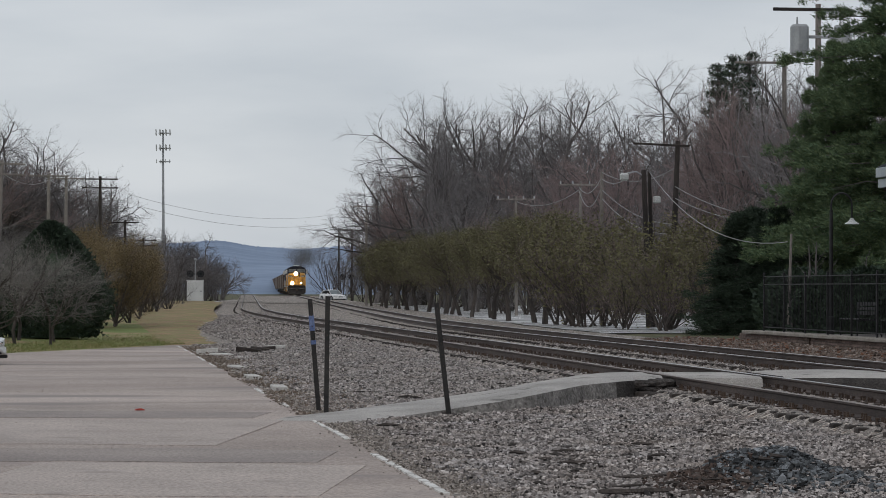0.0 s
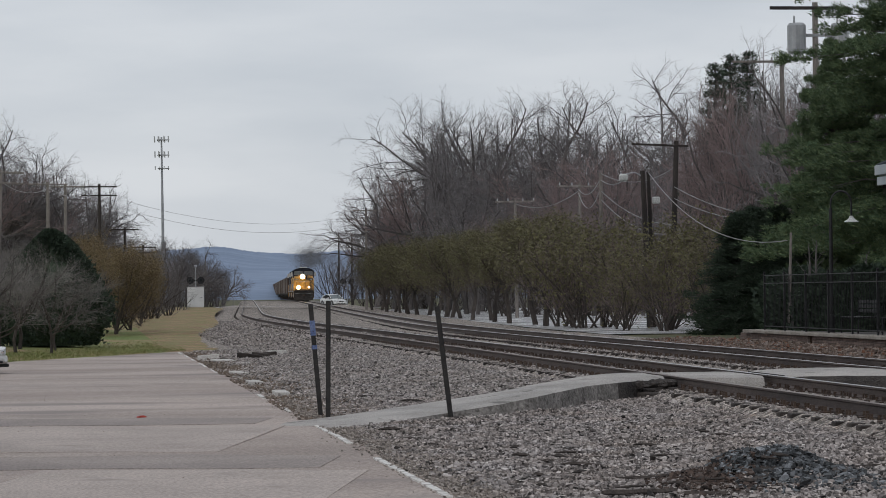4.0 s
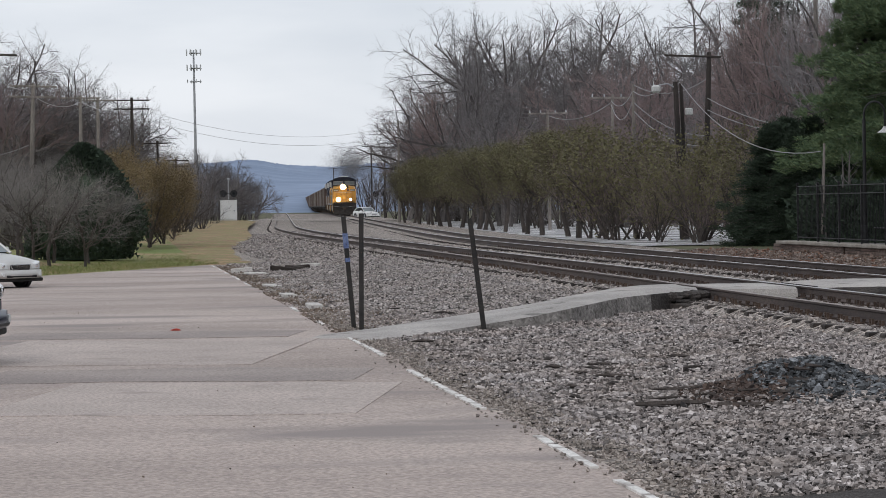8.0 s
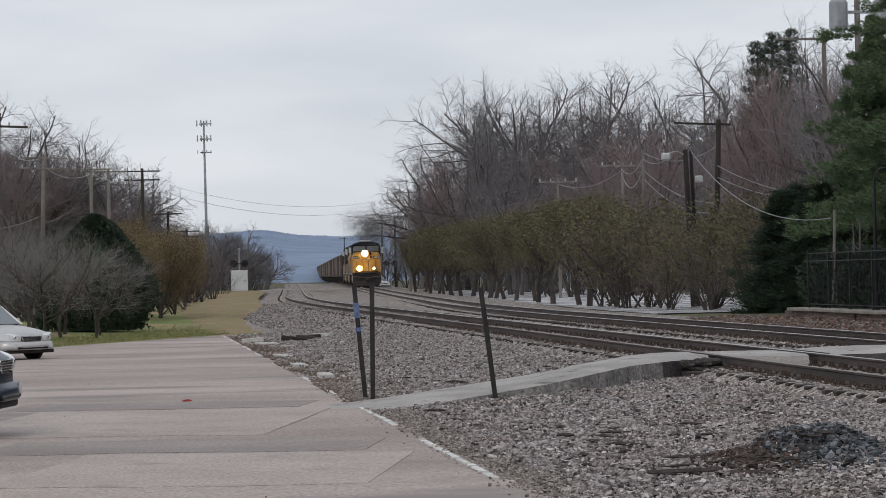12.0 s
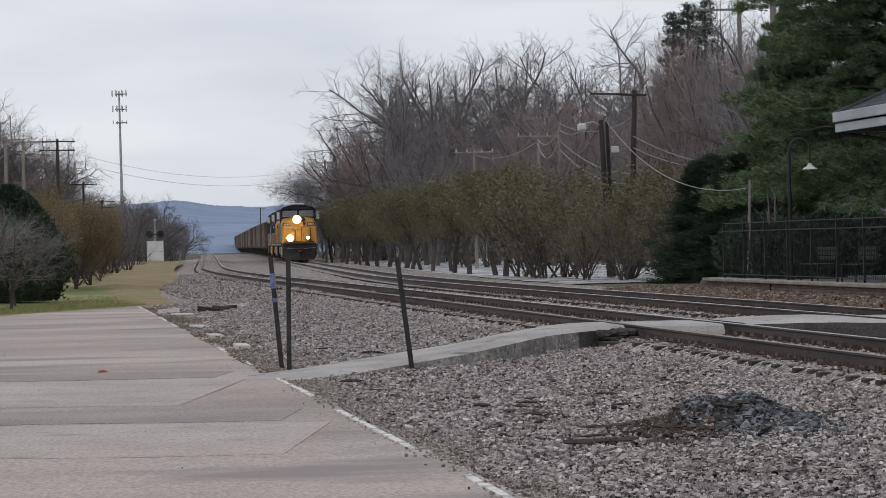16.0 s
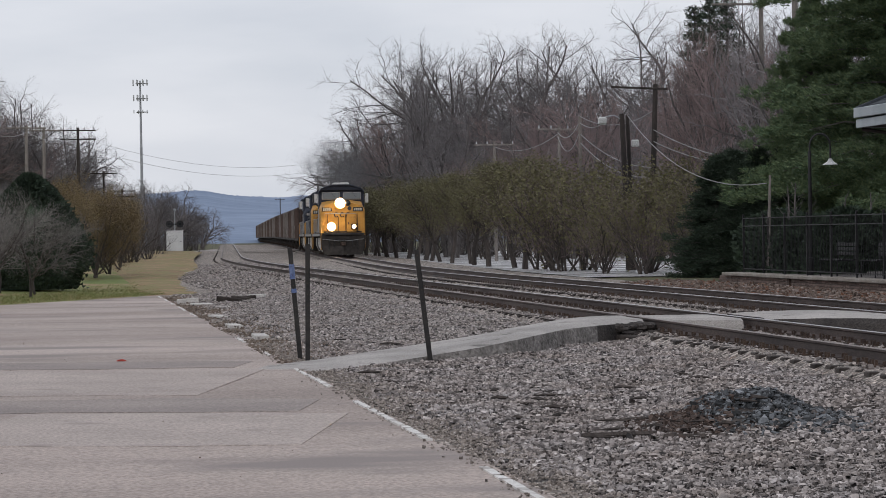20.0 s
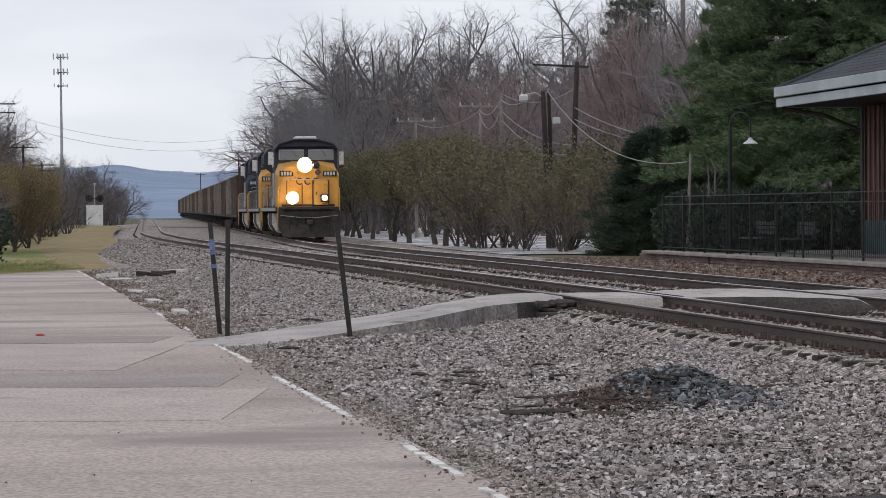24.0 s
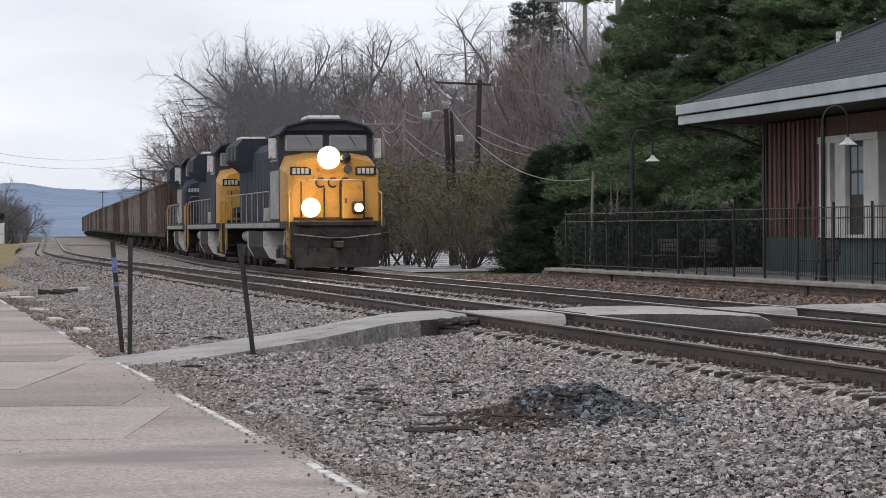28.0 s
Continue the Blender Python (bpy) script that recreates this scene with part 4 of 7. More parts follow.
def pine(seed, h, spread, base=0.12, leaf=None, name="pine_tree", taper=0.55, tuft=14, step=0.024, blade=0.22):
    rng, gen = random.Random(seed), np.random.default_rng(seed)
    tr, br, needles = Shape(), Shape(), []
    tr.path([(0, 0, -0.3), (0.05, 0, h * 0.35), (-0.04, 0.05, h * 0.7), (0, 0, h)], [h * 0.018, h * 0.015, h * 0.009, 0.02], 8)
    z = h * base
    while z < h * 0.99:
        k = (z - h * base) / (h * (1 - base))
        reach = spread * (1 - k) ** taper * (0.75 + 0.5 * rng.random()) + min(0.3, spread * 0.08)
        for _ in range(rng.randint(5, 8)):
            a = rng.uniform(0, 6.283)
            d = Vector((math.cos(a), math.sin(a), 0))
            ln = reach * rng.uniform(0.55, 1.2)
            pts = [Vector((0, 0, z)) + d * (ln * t) + Vector((rng.gauss(0, 0.08), rng.gauss(0, 0.08), ln * ((0.05 + 0.3 * k) * t - 0.16 * t * t) + rng.gauss(0, 0.05))) for t in (0, 0.25, 0.5, 0.75, 1)]
            br.path(pts, [0.045, 0.035, 0.025, 0.016, 0.008], 4)
            side = Vector((-d.y, d.x, 0))
            n = int(12 + ln * 8)
            t = gen.uniform(0.22, 1.0, n)
            px = np.array([tuple(p) for p in pts])
            q = np.stack([np.interp(t * 4, range(5), px[:, k]) for k in range(3)], -1)
            dv, sv = np.array(tuple(d)), np.array(tuple(side))
            q = q + sv * (gen.normal(0, 0.26 * ln, n) * (1.15 - t))[:, None]
            q[:, 2] += gen.uniform(-0.05, 0.16, n) + gen.normal(0, 0.05 * h / 17 * ln ** 0.5, n)
            e = np.repeat(q, tuft, 0) + gen.normal(0, 1, (n * tuft, 3)) * np.array([0.1, 0.1, 0.06])
            m = len(e)
            a2 = dv * gen.uniform(0.1, 1, (m, 1)) + sv * gen.normal(0, 0.7, (m, 1)) + np.array([0, 0, 1]) * gen.uniform(-0.1, 0.8, (m, 1))
            a2 /= np.linalg.norm(a2, axis=1, keepdims=True)
            b2 = np.cross(a2, gen.normal(0, 1, (m, 3)))
            b2 /= np.linalg.norm(b2, axis=1, keepdims=True)
            ll, ww = gen.uniform(0.7, 1.4, (m, 1)) * blade, gen.uniform(0.08, 0.16, (m, 1)) * blade
            needles.append(np.stack([e - b2 * ww, e + a2 * ll, e + b2 * ww], 1).reshape(-1, 3))
        z += h * step * rng.uniform(0.7, 1.2)
    root = new(name)
    part("trunk", quick(tr, "trunk"), M["bark"], root)
    part("limb_work", quick(br, "limb_work"), M["bark"], root)
    nv = np.concatenate(needles)
    me = bpy.data.meshes.new("foliage")
    me.from_pydata(nv.tolist(), [], np.arange(len(nv)).reshape(-1, 3).tolist())
    part("foliage", me, leaf or M["needle"], root)
    return root


def clipped_bush(seed, profile, leaf, count, size, name):
    """A dense evergreen: radius by height, with a lumpy outline; a woody core inside."""
    rng = random.Random(seed)
    h = profile[-1][0]
    zs, rs = [p[0] for p in profile], [p[1] for p in profile]
    core, lf = Shape(), Shape()
    rings = []
    for j in range(14):
        z = h * j / 13
        r = float(np.interp(z, zs, rs)) * 0.86
        rings.append([(r * math.cos(i * 0.3927) * (1 + 0.08 * noise.noise((i, z, seed))), r * math.sin(i * 0.3927), z) for i in range(16)])
    core.loft(rings)
    for _ in range(count):
        z = h * rng.random() ** 0.85
        a = rng.uniform(0, 6.283)
        lump = 1 + 0.3 * noise.noise((math.cos(a) * 1.6, math.sin(a) * 1.6, z * 0.9 + seed)) + 0.06 * noise.noise((math.cos(a) * 6, math.sin(a) * 6, z * 4))
        r = float(np.interp(z, zs, rs)) * lump * rng.uniform(0.8, 1.05) * (1.0 if rng.random() < 0.9 else rng.uniform(1.02, 1.14))
        c = Vector((r * math.cos(a), r * math.sin(a), z))
        d = (Vector((math.cos(a), math.sin(a), 0.7)) + Vector((rng.gauss(0, 0.5), rng.gauss(0, 0.5), rng.gauss(0, 0.5)))).normalized()
        b = d.cross(Vector((rng.gauss(0, 1), rng.gauss(0, 1), rng.gauss(0, 1)))).normalized()
        k = size * rng.uniform(0.6, 1.4)
        lf.add([c - b * k * 0.4, c + d * k, c + b * k * 0.4], [(0, 1, 2)])
    root = new(name)
    part("core", quick(core, "core"), leaf, root)
    part("foliage", quick(lf, "foliage"), leaf, root)
    return root


def tall(root):
    """How high a tree stands as built."""
    return max(max(v.co.z for v in c.data.vertices) for c in root.children)


def plant(root, spots, label, category, group, kind=""):
    """Set a tree and its copies out: u, v, z, turn, scale."""
    for k, (u, v, z, rot, sc) in enumerate(spots):
        sc = sc if isinstance(sc, tuple) else (sc, sc, sc)
        m = at(u, v, z, rot) @ Matrix.Diagonal((*sc, 1))
        if k == 0:
            root.matrix_basis = m
            tagged(root, label, category, group, kind)
        else:
            o = copy_thing(root, Matrix.Identity(4))
            o.matrix_basis = m
            tagged(o, label, category, group, kind)


def ray_u(u0, v0, v):
    """Across at v on the line of sight through (u0, v0)."""
    return -9.99 + (u0 + 9.99) * (v + 45.3) / (v0 + 45.3)


def woods():
    rng = random.Random(11)
    far_trees = [bare_tree(s, 17, M["twig"], fork=f, spread=(26, 64)) for s, f in ((1, 0.42), (2, 0.5), (3, 0.36), (4, 0.45))]
    red_trees = [bare_tree(s, 14, M["red_twig"], fork=0.25, spread=(18, 48), kids=(10, 9, 7, 6)) for s in (5, 6)]
    sizes = [tall(r) for r, _ in far_trees + red_trees]
    # right side: how high the tops stand over the horizon by direction, at a distance
    spots = {k: [] for k in range(6)}

    row = []
    for v in range(60, 335, 5):
        u = 10.6 + (v - 77.5) * 0.0385
        x, y = OX + u * CB - v * SB, OY + u * SB + v * CB
        row.append((x / y, y))
    row.sort()

    def behind_row(bear, dist):
        """Keep the woods behind the row of pear trees."""
        if bear < row[0][0] or bear > 0.02:
            return dist
        return max(dist, float(np.interp(bear, [b for b, _ in row], [d for _, d in row])) + rng.uniform(38, 80))

    def stand(bear, dist, top, red=False, slim=(0.7, 0.95)):
        dist = behind_row(bear, dist)
        # bear: sideways per metre ahead, in the plan's frame of the eye
        x, y = bear * dist, dist
        u = (x - OX) * CB + (y - OY) * SB
        v = -(x - OX) * SB + (y - OY) * CB
        h = EYE + top * dist
        k = rng.choice((4, 5)) if red else rng.choice((0, 1, 2, 3))
        spots[k].append((u, v, ground_z(u, v), rng.uniform(0, 360), (lambda f, w: (f * w, f * w, f))(h / sizes[k] * rng.uniform(0.96, 1.04), rng.uniform(*slim))))

    skyline = [(-0.1, 0.034), (-0.095, 0.042), (-0.083, 0.05), (-0.0776, 0.066), (-0.066, 0.062), (-0.054, 0.068), (-0.044, 0.060), (-0.032, 0.065), (-0.022, 0.066), (-0.002, 0.071), (0.007, 0.067), (0.018, 0.077), (0.03, 0.083), (0.043, 0.082), (0.06, 0.082), (0.2, 0.085)]
    bs, ts = [b for b, _ in skyline], [t for _, t in skyline]
    # the tall open crowns against the sky
    for b in np.arange(-0.078, 0.10, 0.0105):
        top = float(np.interp(b, bs, ts))
        stand(b + rng.uniform(-0.003, 0.003), rng.uniform(240, 300), top * rng.uniform(0.97, 1.06), slim=(0.85, 1.1) if b > -0.06 else (0.5, 0.6))
    for b, d, top in ((-0.0665, 255, 0.068), (-0.0585, 270, 0.069), (-0.0505, 262, 0.071), (-0.0355, 270, 0.068), (-0.0215, 265, 0.071), (-0.002, 262, 0.076)):
        stand(b, d, top, False, (1.0, 1.25))
    # the denser lower growth in front of them
    for b in np.arange(-0.09, 0.10, 0.0047):
        top = float(np.interp(b, bs, ts))
        stand(b + rng.uniform(-0.003, 0.003), rng.uniform(200, 240), top * rng.uniform(0.5, 0.8), rng.random() < 0.35, (0.8, 1.1))
        stand(b + rng.uniform(-0.003, 0.003), rng.uniform(175, 215), top * rng.uniform(0.34, 0.52), rng.random() < 0.6, (0.7, 1.0))
        if b < -0.04:
            stand(b + rng.uniform(-0.003, 0.003), rng.uniform(300, 360), top * rng.uniform(0.6, 0.85))
    for b, d, top in ((0.030, 128, 0.068), (0.034, 131, 0.074), (0.039, 134, 0.077), (0.044, 130, 0.074), (0.025, 140, 0.058), (0.049, 138, 0.074), (0.055, 136, 0.07)):
        stand(b, d, top, True, (0.55, 0.75))
    for b, d, top in ((0.051, 122, 0.088), (0.058, 126, 0.092), (0.0645, 124, 0.094)):
        stand(b, d, top, False, (0.6, 0.75))
    # left side
    sky2 = [(-0.27, 0.066), (-0.2335, 0.061), (-0.216, 0.058), (-0.205, 0.049), (-0.19, 0.040), (-0.183, 0.025), (-0.172, 0.020), (-0.163, 0.023), (-0.155, 0.021), (-0.150, 0.015), (-0.144, 0.011)]
    bs2, ts2 = [b for b, _ in sky2], [t for _, t in sky2]
    for b in np.arange(-0.272, -0.142, 0.0048):
        top = float(np.interp(b, bs2, ts2))
        stand(b + rng.uniform(-0.002, 0.002), rng.uniform(250, 330) if b < -0.19 else rng.uniform(300, 380), top * rng.uniform(0.9, 1.04), False, (0.85, 1.15))
        stand(b + rng.uniform(-0.002, 0.002), rng.uniform(230, 290) if b < -0.17 else rng.uniform(330, 400), top * rng.uniform(0.5, 0.85), rng.random() < 0.5, (0.8, 1.1))
        stand(b + rng.uniform(-0.002, 0.002), rng.uniform(380, 480), top * rng.uniform(0.6, 0.8))
    for b in np.arange(-0.192, -0.142, 0.0026):
        top = float(np.interp(b, bs2, ts2))
        stand(b, rng.uniform(330, 460), top * rng.uniform(0.8, 1.05))
    for k, sp in spots.items():
        root = (far_trees + red_trees)[k][0]
        plant(root, sp, "leafless grey brown woodland tree" if k < 4 else "leafless reddish brown woodland tree", "tree", "bare woods")
    # dark spires behind the red trees
    sp = pine(33, 12, 1.9, 0.3, M["yew"], "spruce_tree", 0.9, 4, 0.03, 0.15)
    spots = []
    for b, d, top in ((0.0265, 150, 0.076), (0.0315, 156, 0.079), (0.037, 158, 0.08)):
        x, y = b * d, d
        u, v = (x - OX) * CB + (y - OY) * SB, -(x - OX) * SB + (y - OY) * CB
        f = (EYE + top * d) / 12
        spots.append((u, v, ground_z(u, v), 90 * len(spots), f))
    plant(sp, spots, "dark spruce with a narrow spire among bare trees", "tree", "spruces")
    # dense understorey behind the row
    brush = leafy_tree(31, 5.0, None, 0, 0, "brush", 0.05, 5, M["twig"], (8, 7, 6))
    sp = []
    for b in np.arange(-0.105, 0.15, 0.0035):
        dist = behind_row(b, rng.uniform(150, 230))
        x, y = b * dist, dist
        u, v = (x - OX) * CB + (y - OY) * SB, -(x - OX) * SB + (y - OY) * CB
        sp.append((u, v, ground_z(u, v), rng.uniform(0, 360), rng.uniform(0.8, 1.5)))
    for b in np.arange(-0.262, -0.142, 0.0021):
        dist = float(np.interp(b, [-0.262, -0.20, -0.167, -0.160, -0.157, -0.144], [105, 125, 172, 200, 305, 320])) * rng.uniform(1.0, 1.22)
        x, y = b * dist, dist
        u, v = (x - OX) * CB + (y - OY) * SB, -(x - OX) * SB + (y - OY) * CB
        sp.append((u, v, ground_z(u, v), rng.uniform(0, 360), rng.uniform(0.45, 0.95)))
    plant(brush, sp, "dense leafless brush at the wood's foot", "brush", "undergrowth", "stuff")


woods()


def tree_row():
    rng = random.Random(21)
    kinds = [leafy_tree(s, 6.2, M["bud"], 6, 0.052, "pear_tree", 0.34, 1, M["young_twig"], (12, 9, 7)) for s in (41, 42, 43)]
    sizes = [tall(r) for r in kinds]
    spots = {0: [], 1: [], 2: []}
    v = 87.5
    k = 0
    while v < 228:
        u = 10.6 + (v - 77.5) * 0.0385
        spots[k % 3].append((u + rng.uniform(-0.3, 0.3), v, ground_z(u, v), rng.uniform(0, 360), (lambda f, w: (f * w, f * w, f))(rng.uniform(0.92, 1.08) * (4.7 if v < 85 else 5.6) / sizes[k % 3], rng.uniform(1.35, 1.65))))
        v += rng.uniform(5.5, 8.5)
        k += 1
    for j, sp in spots.items():
        plant(kinds[j], sp, "budding brown green ornamental pear tree in a row", "tree", "row of pear trees")
    bush = leafy_tree(47, 3.2, M["bud"], 1, 0.05, "bush", 0.05, 6, M["red_twig"], (8, 6, 5))
    plant(bush, [(12.2, 66, 0.2, 10, 1.2), (13.4, 63, 0.2, 120, 1.1), (11.4, 70, 0.2, 200, 0.9), (14.8, 67, 0.2, 60, 1.5), (13.5, 72, 0.2, 260, 1.5), (12.0, 74, 0.2, 30, 1.4), (12.9, 69, 0.2, 310, 1.4), (11.0, 77.5, 0.2, 75, 1.5), (11.3, 81.5, 0.2, 145, 1.6), (12.2, 79.5, 0.2, 290, 1.55), (11.2, 85, 0.2, 220, 1.6)], "leafless reddish shrub by the poles", "bush", "shrubs by the poles")


tree_row()


def evergreens():
    a = pine(51, 16.6, 7.6, 0.17, taper=0.8, tuft=60, blade=0.14)
    plant(a, [(18.7, 51, 0.4, 0, 0.98), (21.5, 46, 0.4, 260, 0.8), (25.5, 46, 0.4, 140, 1.05), (23, 58, 0.4, 70, 1.0), (33, 50, 0.4, 200, 1.1), (29, 40, 0.4, 300, 0.9), (16.5, 56.8, 0.4, 120, (0.36, 0.36, 0.62))], "tall white pine with layered drooping boughs", "tree", "white pines")
    b = pine(52, 5.0, 1.75, 0.02, M["yew"], "dark_spruce", 0.95, 26, 0.026, 0.11)
    plant(b, [(13.5, 58.3, 0.2, 30, (1.15, 1.15, 0.86)), (14.3, 59.4, 0.2, 100, (1.1, 1.1, 0.9)), (15.65, 56.8, 0.3, 100, 1.0), (14.8, 58.0, 0.2, 200, 0.9), (17.35, 57.8, 0.3, 10, 0.95), (14.0, 57.2, 0.2, 250, 0.8)], "dark green spruce shrub beside the platform", "tree", "dark spruces")
    hb = clipped_bush(57, [(0, 0.9), (0.5, 1.0), (1.1, 0.95), (1.5, 0.6), (1.65, 0.1)], M["yew"], 5000, 0.12, "hedge_bush")
    plant(hb, [(11.2, 36.5, 0.6, 0, 1.0), (11.4, 34.6, 0.6, 40, 0.9), (11.8, 41.0, 0.3, 90, 1.2), (13.2, 40.0, 0.3, 150, 1.3), (15.0, 41.5, 0.3, 200, 1.2), (12.2, 44.5, 0.3, 250, 1.3), (16.8, 40, 0.4, 20, 1.3), (18.6, 42, 0.4, 300, 1.4)], "dark evergreen hedge behind the platform railing", "bush", "platform hedge")
    rng = random.Random(58)
    for u, v, h, lean in ((11.45, 40.2, 2.9, 0.5), (11.62, 40.0, 3.0, -0.4), (11.75, 40.4, 2.6, 1.5), (10.75, 39.4, 2.1, -5), (13.4, 41.0, 2.6, 1), (12.5, 41.5, 2.5, -1), (14.1, 40.6, 2.7, 0.5)):
        t = thing("sapling", at(u, v, 0.25, rng.uniform(0, 360), 0, lean), "slim pale leafless sapling behind the railing", "tree", "saplings")
        part("trunk", Shape().path([(0, 0, -0.1), (0.02, 0, h * 0.4), (-0.02, 0.02, h * 0.75), (0.01, 0, h)], [0.045, 0.038, 0.03, 0.012], 6), M["bark"], t)
        tw = Shape()
        for _ in range(7):
            z = h * rng.uniform(0.55, 0.95)
            g = rng.uniform(0, 6.283)
            ln = rng.uniform(0.15, 0.4)
            tw.path([(0, 0, z), (ln * 0.5 * math.cos(g), ln * 0.5 * math.sin(g), z + ln * 0.5), (ln * math.cos(g), ln * math.sin(g), z + ln * 1.2)], [0.01, 0.007, 0.003], 3)
        part("twigs", tw, M["twig"], t)
    y = clipped_bush(53, [(0, 1.75), (0.6, 2.0), (1.5, 2.02), (2.3, 1.8), (3.0, 1.4), (3.6, 0.85), (4.05, 0.35), (4.2, 0.1)], M["yew"], 26000, 0.12, "evergreen_bush")
    plant(y, [(-11.15, 58.0, 0.1, 0, 0.95)], "large dark clipped evergreen bush on the grass", "bush", "evergreen bushes")
    r = leafy_tree(54, 3.7, M["rust_leaf"], 9, 0.035, "bush", 0.03, 6, M["red_twig"], (8, 6, 5))
    plant(r, [(-8.6, 84, 0.3, 0, 1.0), (-7.9, 92, 0.35, 80, 0.95), (-9.6, 80, 0.3, 160, 1.0), (-7.2, 104, 0.4, 30, 0.8), (-10.4, 86, 0.3, 10, 1.15)], "rusty orange brown leafless shrub on the bank", "bush", "rusty shrubs")
    s = bare_tree(55, 3.9, M["grey_twig"], fork=0.4, name="young_tree", spread=(26, 62), kids=(11, 9, 7, 6), r=0.045, bark="dark_bark")[0]
    g = 3.7 / tall(s)
    plant(s, [(-11.1, 46.8, 0.05, 0, g * 0.85), (-10.85, 51.5, 0.08, 90, g * 0.85), (-12.9, 43.0, 0.05, 200, g), (-12.5, 41.5, 0.05, 20, g * 0.9), (-13.9, 46, 0.05, 300, g * 1.1), (-15.5, 45, 0.05, 60, g * 1.1), (-12.0, 48.5, 0.05, 140, g), (-13.2, 50.5, 0.05, 250, g * 1.15), (-14.6, 52.5, 0.1, 170, g * 1.25), (-16.8, 50, 0.1, 110, g * 1.2), (-12.3, 54.0, 0.1, 330, g * 1.1), (-15.8, 55, 0.1, 10, g * 1.35)], "young leafless ornamental tree by the lot", "tree", "young trees by the lot")


evergreens()

# far hills, their blue haze painted into the base colour
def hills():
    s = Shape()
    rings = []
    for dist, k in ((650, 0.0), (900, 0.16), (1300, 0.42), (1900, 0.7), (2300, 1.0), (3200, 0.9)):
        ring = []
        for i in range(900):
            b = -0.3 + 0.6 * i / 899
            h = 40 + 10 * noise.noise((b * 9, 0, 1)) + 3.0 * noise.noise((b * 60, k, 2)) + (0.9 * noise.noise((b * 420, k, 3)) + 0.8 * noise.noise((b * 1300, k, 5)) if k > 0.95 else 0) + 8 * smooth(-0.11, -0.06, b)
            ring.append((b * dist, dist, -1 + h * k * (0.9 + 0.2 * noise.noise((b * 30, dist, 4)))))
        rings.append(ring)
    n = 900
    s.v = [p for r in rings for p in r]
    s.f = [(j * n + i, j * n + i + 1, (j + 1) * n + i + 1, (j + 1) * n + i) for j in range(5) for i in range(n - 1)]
    setting("backdrop_hills", s, M["hill"], "distant wooded hills with blue haze in their colour", "hill", Matrix.Identity(4), True)


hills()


def bank_grass():
    """Blades along the lot's far edge and on the bank."""
    rng = np.random.default_rng(9)
    s_v, s_f = [], []
    for _ in range(9000):
        u = rng.uniform(-14, -6.8)
        edge = 48.0 + (u + 7.06) * 2.45 if u > -12.4 else 35.0
        v = edge + abs(rng.normal(0, 9)) + 0.1
        z = ground_z(u, v) + 0.06
        h, a, w = rng.uniform(0.02, 0.075), rng.uniform(0, 6.28), 0.012
        lx, ly = rng.normal(0, 0.04, 2)
        n = len(s_v)
        s_v += [(u - w * math.cos(a), v - w * math.sin(a), z), (u + w * math.cos(a), v + w * math.sin(a), z), (u + lx, v + ly, z + h)]
        s_f.append((n, n + 1, n + 2))
    me = bpy.data.meshes.new("grass_blades")
    me.from_pydata(s_v, [], s_f)
    tagged(part("grass_blades", me, M["blade"], None, "", PLAN), "short green and straw coloured winter grass", "grass", "", "stuff")


M["blade"] = island_mat("grass_blade", [(0.10, 0.15, 0.035), (0.17, 0.20, 0.06), (0.26, 0.22, 0.10), (0.14, 0.17, 0.05)])
bank_grass()

# ---- pale wet lane behind the pear trees ----
lane = sheet([4.4, 6, 8, 12, 18, 26, 38], [60, 72, 80, 100, 120, 140, 160, 180, 200, 230], lambda u, v: 0)
lane.v = [(u + far_u(v), v, ground_z(u + far_u(v), v) + 0.04) for u, v, _ in lane.v]
setting("lane", lane, M["lane"], "wet paved lane with the sky's reflection in its pale colour", "road")


# ---- posts, poles, small things ----
def marker_posts():
    # u, v, height, lean across, lean along, blue tape
    for u, v, h, lx, lean, tape in ((-6.60, -2.75, 1.64, -4.7, 0, True), (-6.53, -3.2, 1.68, 0.6, 0, False), (-4.95, -4.8, 1.60, -6.6, 0, False)):
        t = thing("marker_post", at(u, v, 0.02, 0, 0, lx), "leaning dark steel channel post beside the path", "post", "steel posts by the path")
        s = Shape()
        s.prism([(-0.033, -0.016), (-0.033, 0.02), (-0.025, 0.02), (-0.018, -0.006), (0.018, -0.006), (0.025, 0.02), (0.033, 0.02), (0.033, -0.016)], -0.3, h, "z")
        part("channel", s, M["post"], t)
        b = Shape()
        for k in range(6):
            b.tube((0, -0.022, h - 0.08 - 0.16 * k), (0, -0.03, h - 0.08 - 0.16 * k), 0.008, 0.008, 6)
        part("bolt", b, M["iron"], t)
        if tape:
            part("tape_band", Shape().box(-0.038, 0.038, -0.024, 0.026, h - 0.46, h - 0.24, 0.004), M["blue_tag"], t, "faded blue tape")
            part("tape_band", Shape().box(-0.038, 0.038, -0.024, 0.026, h - 0.66, h - 0.60, 0.004), M["blue_tag"], t, "faded blue tape")


marker_posts()


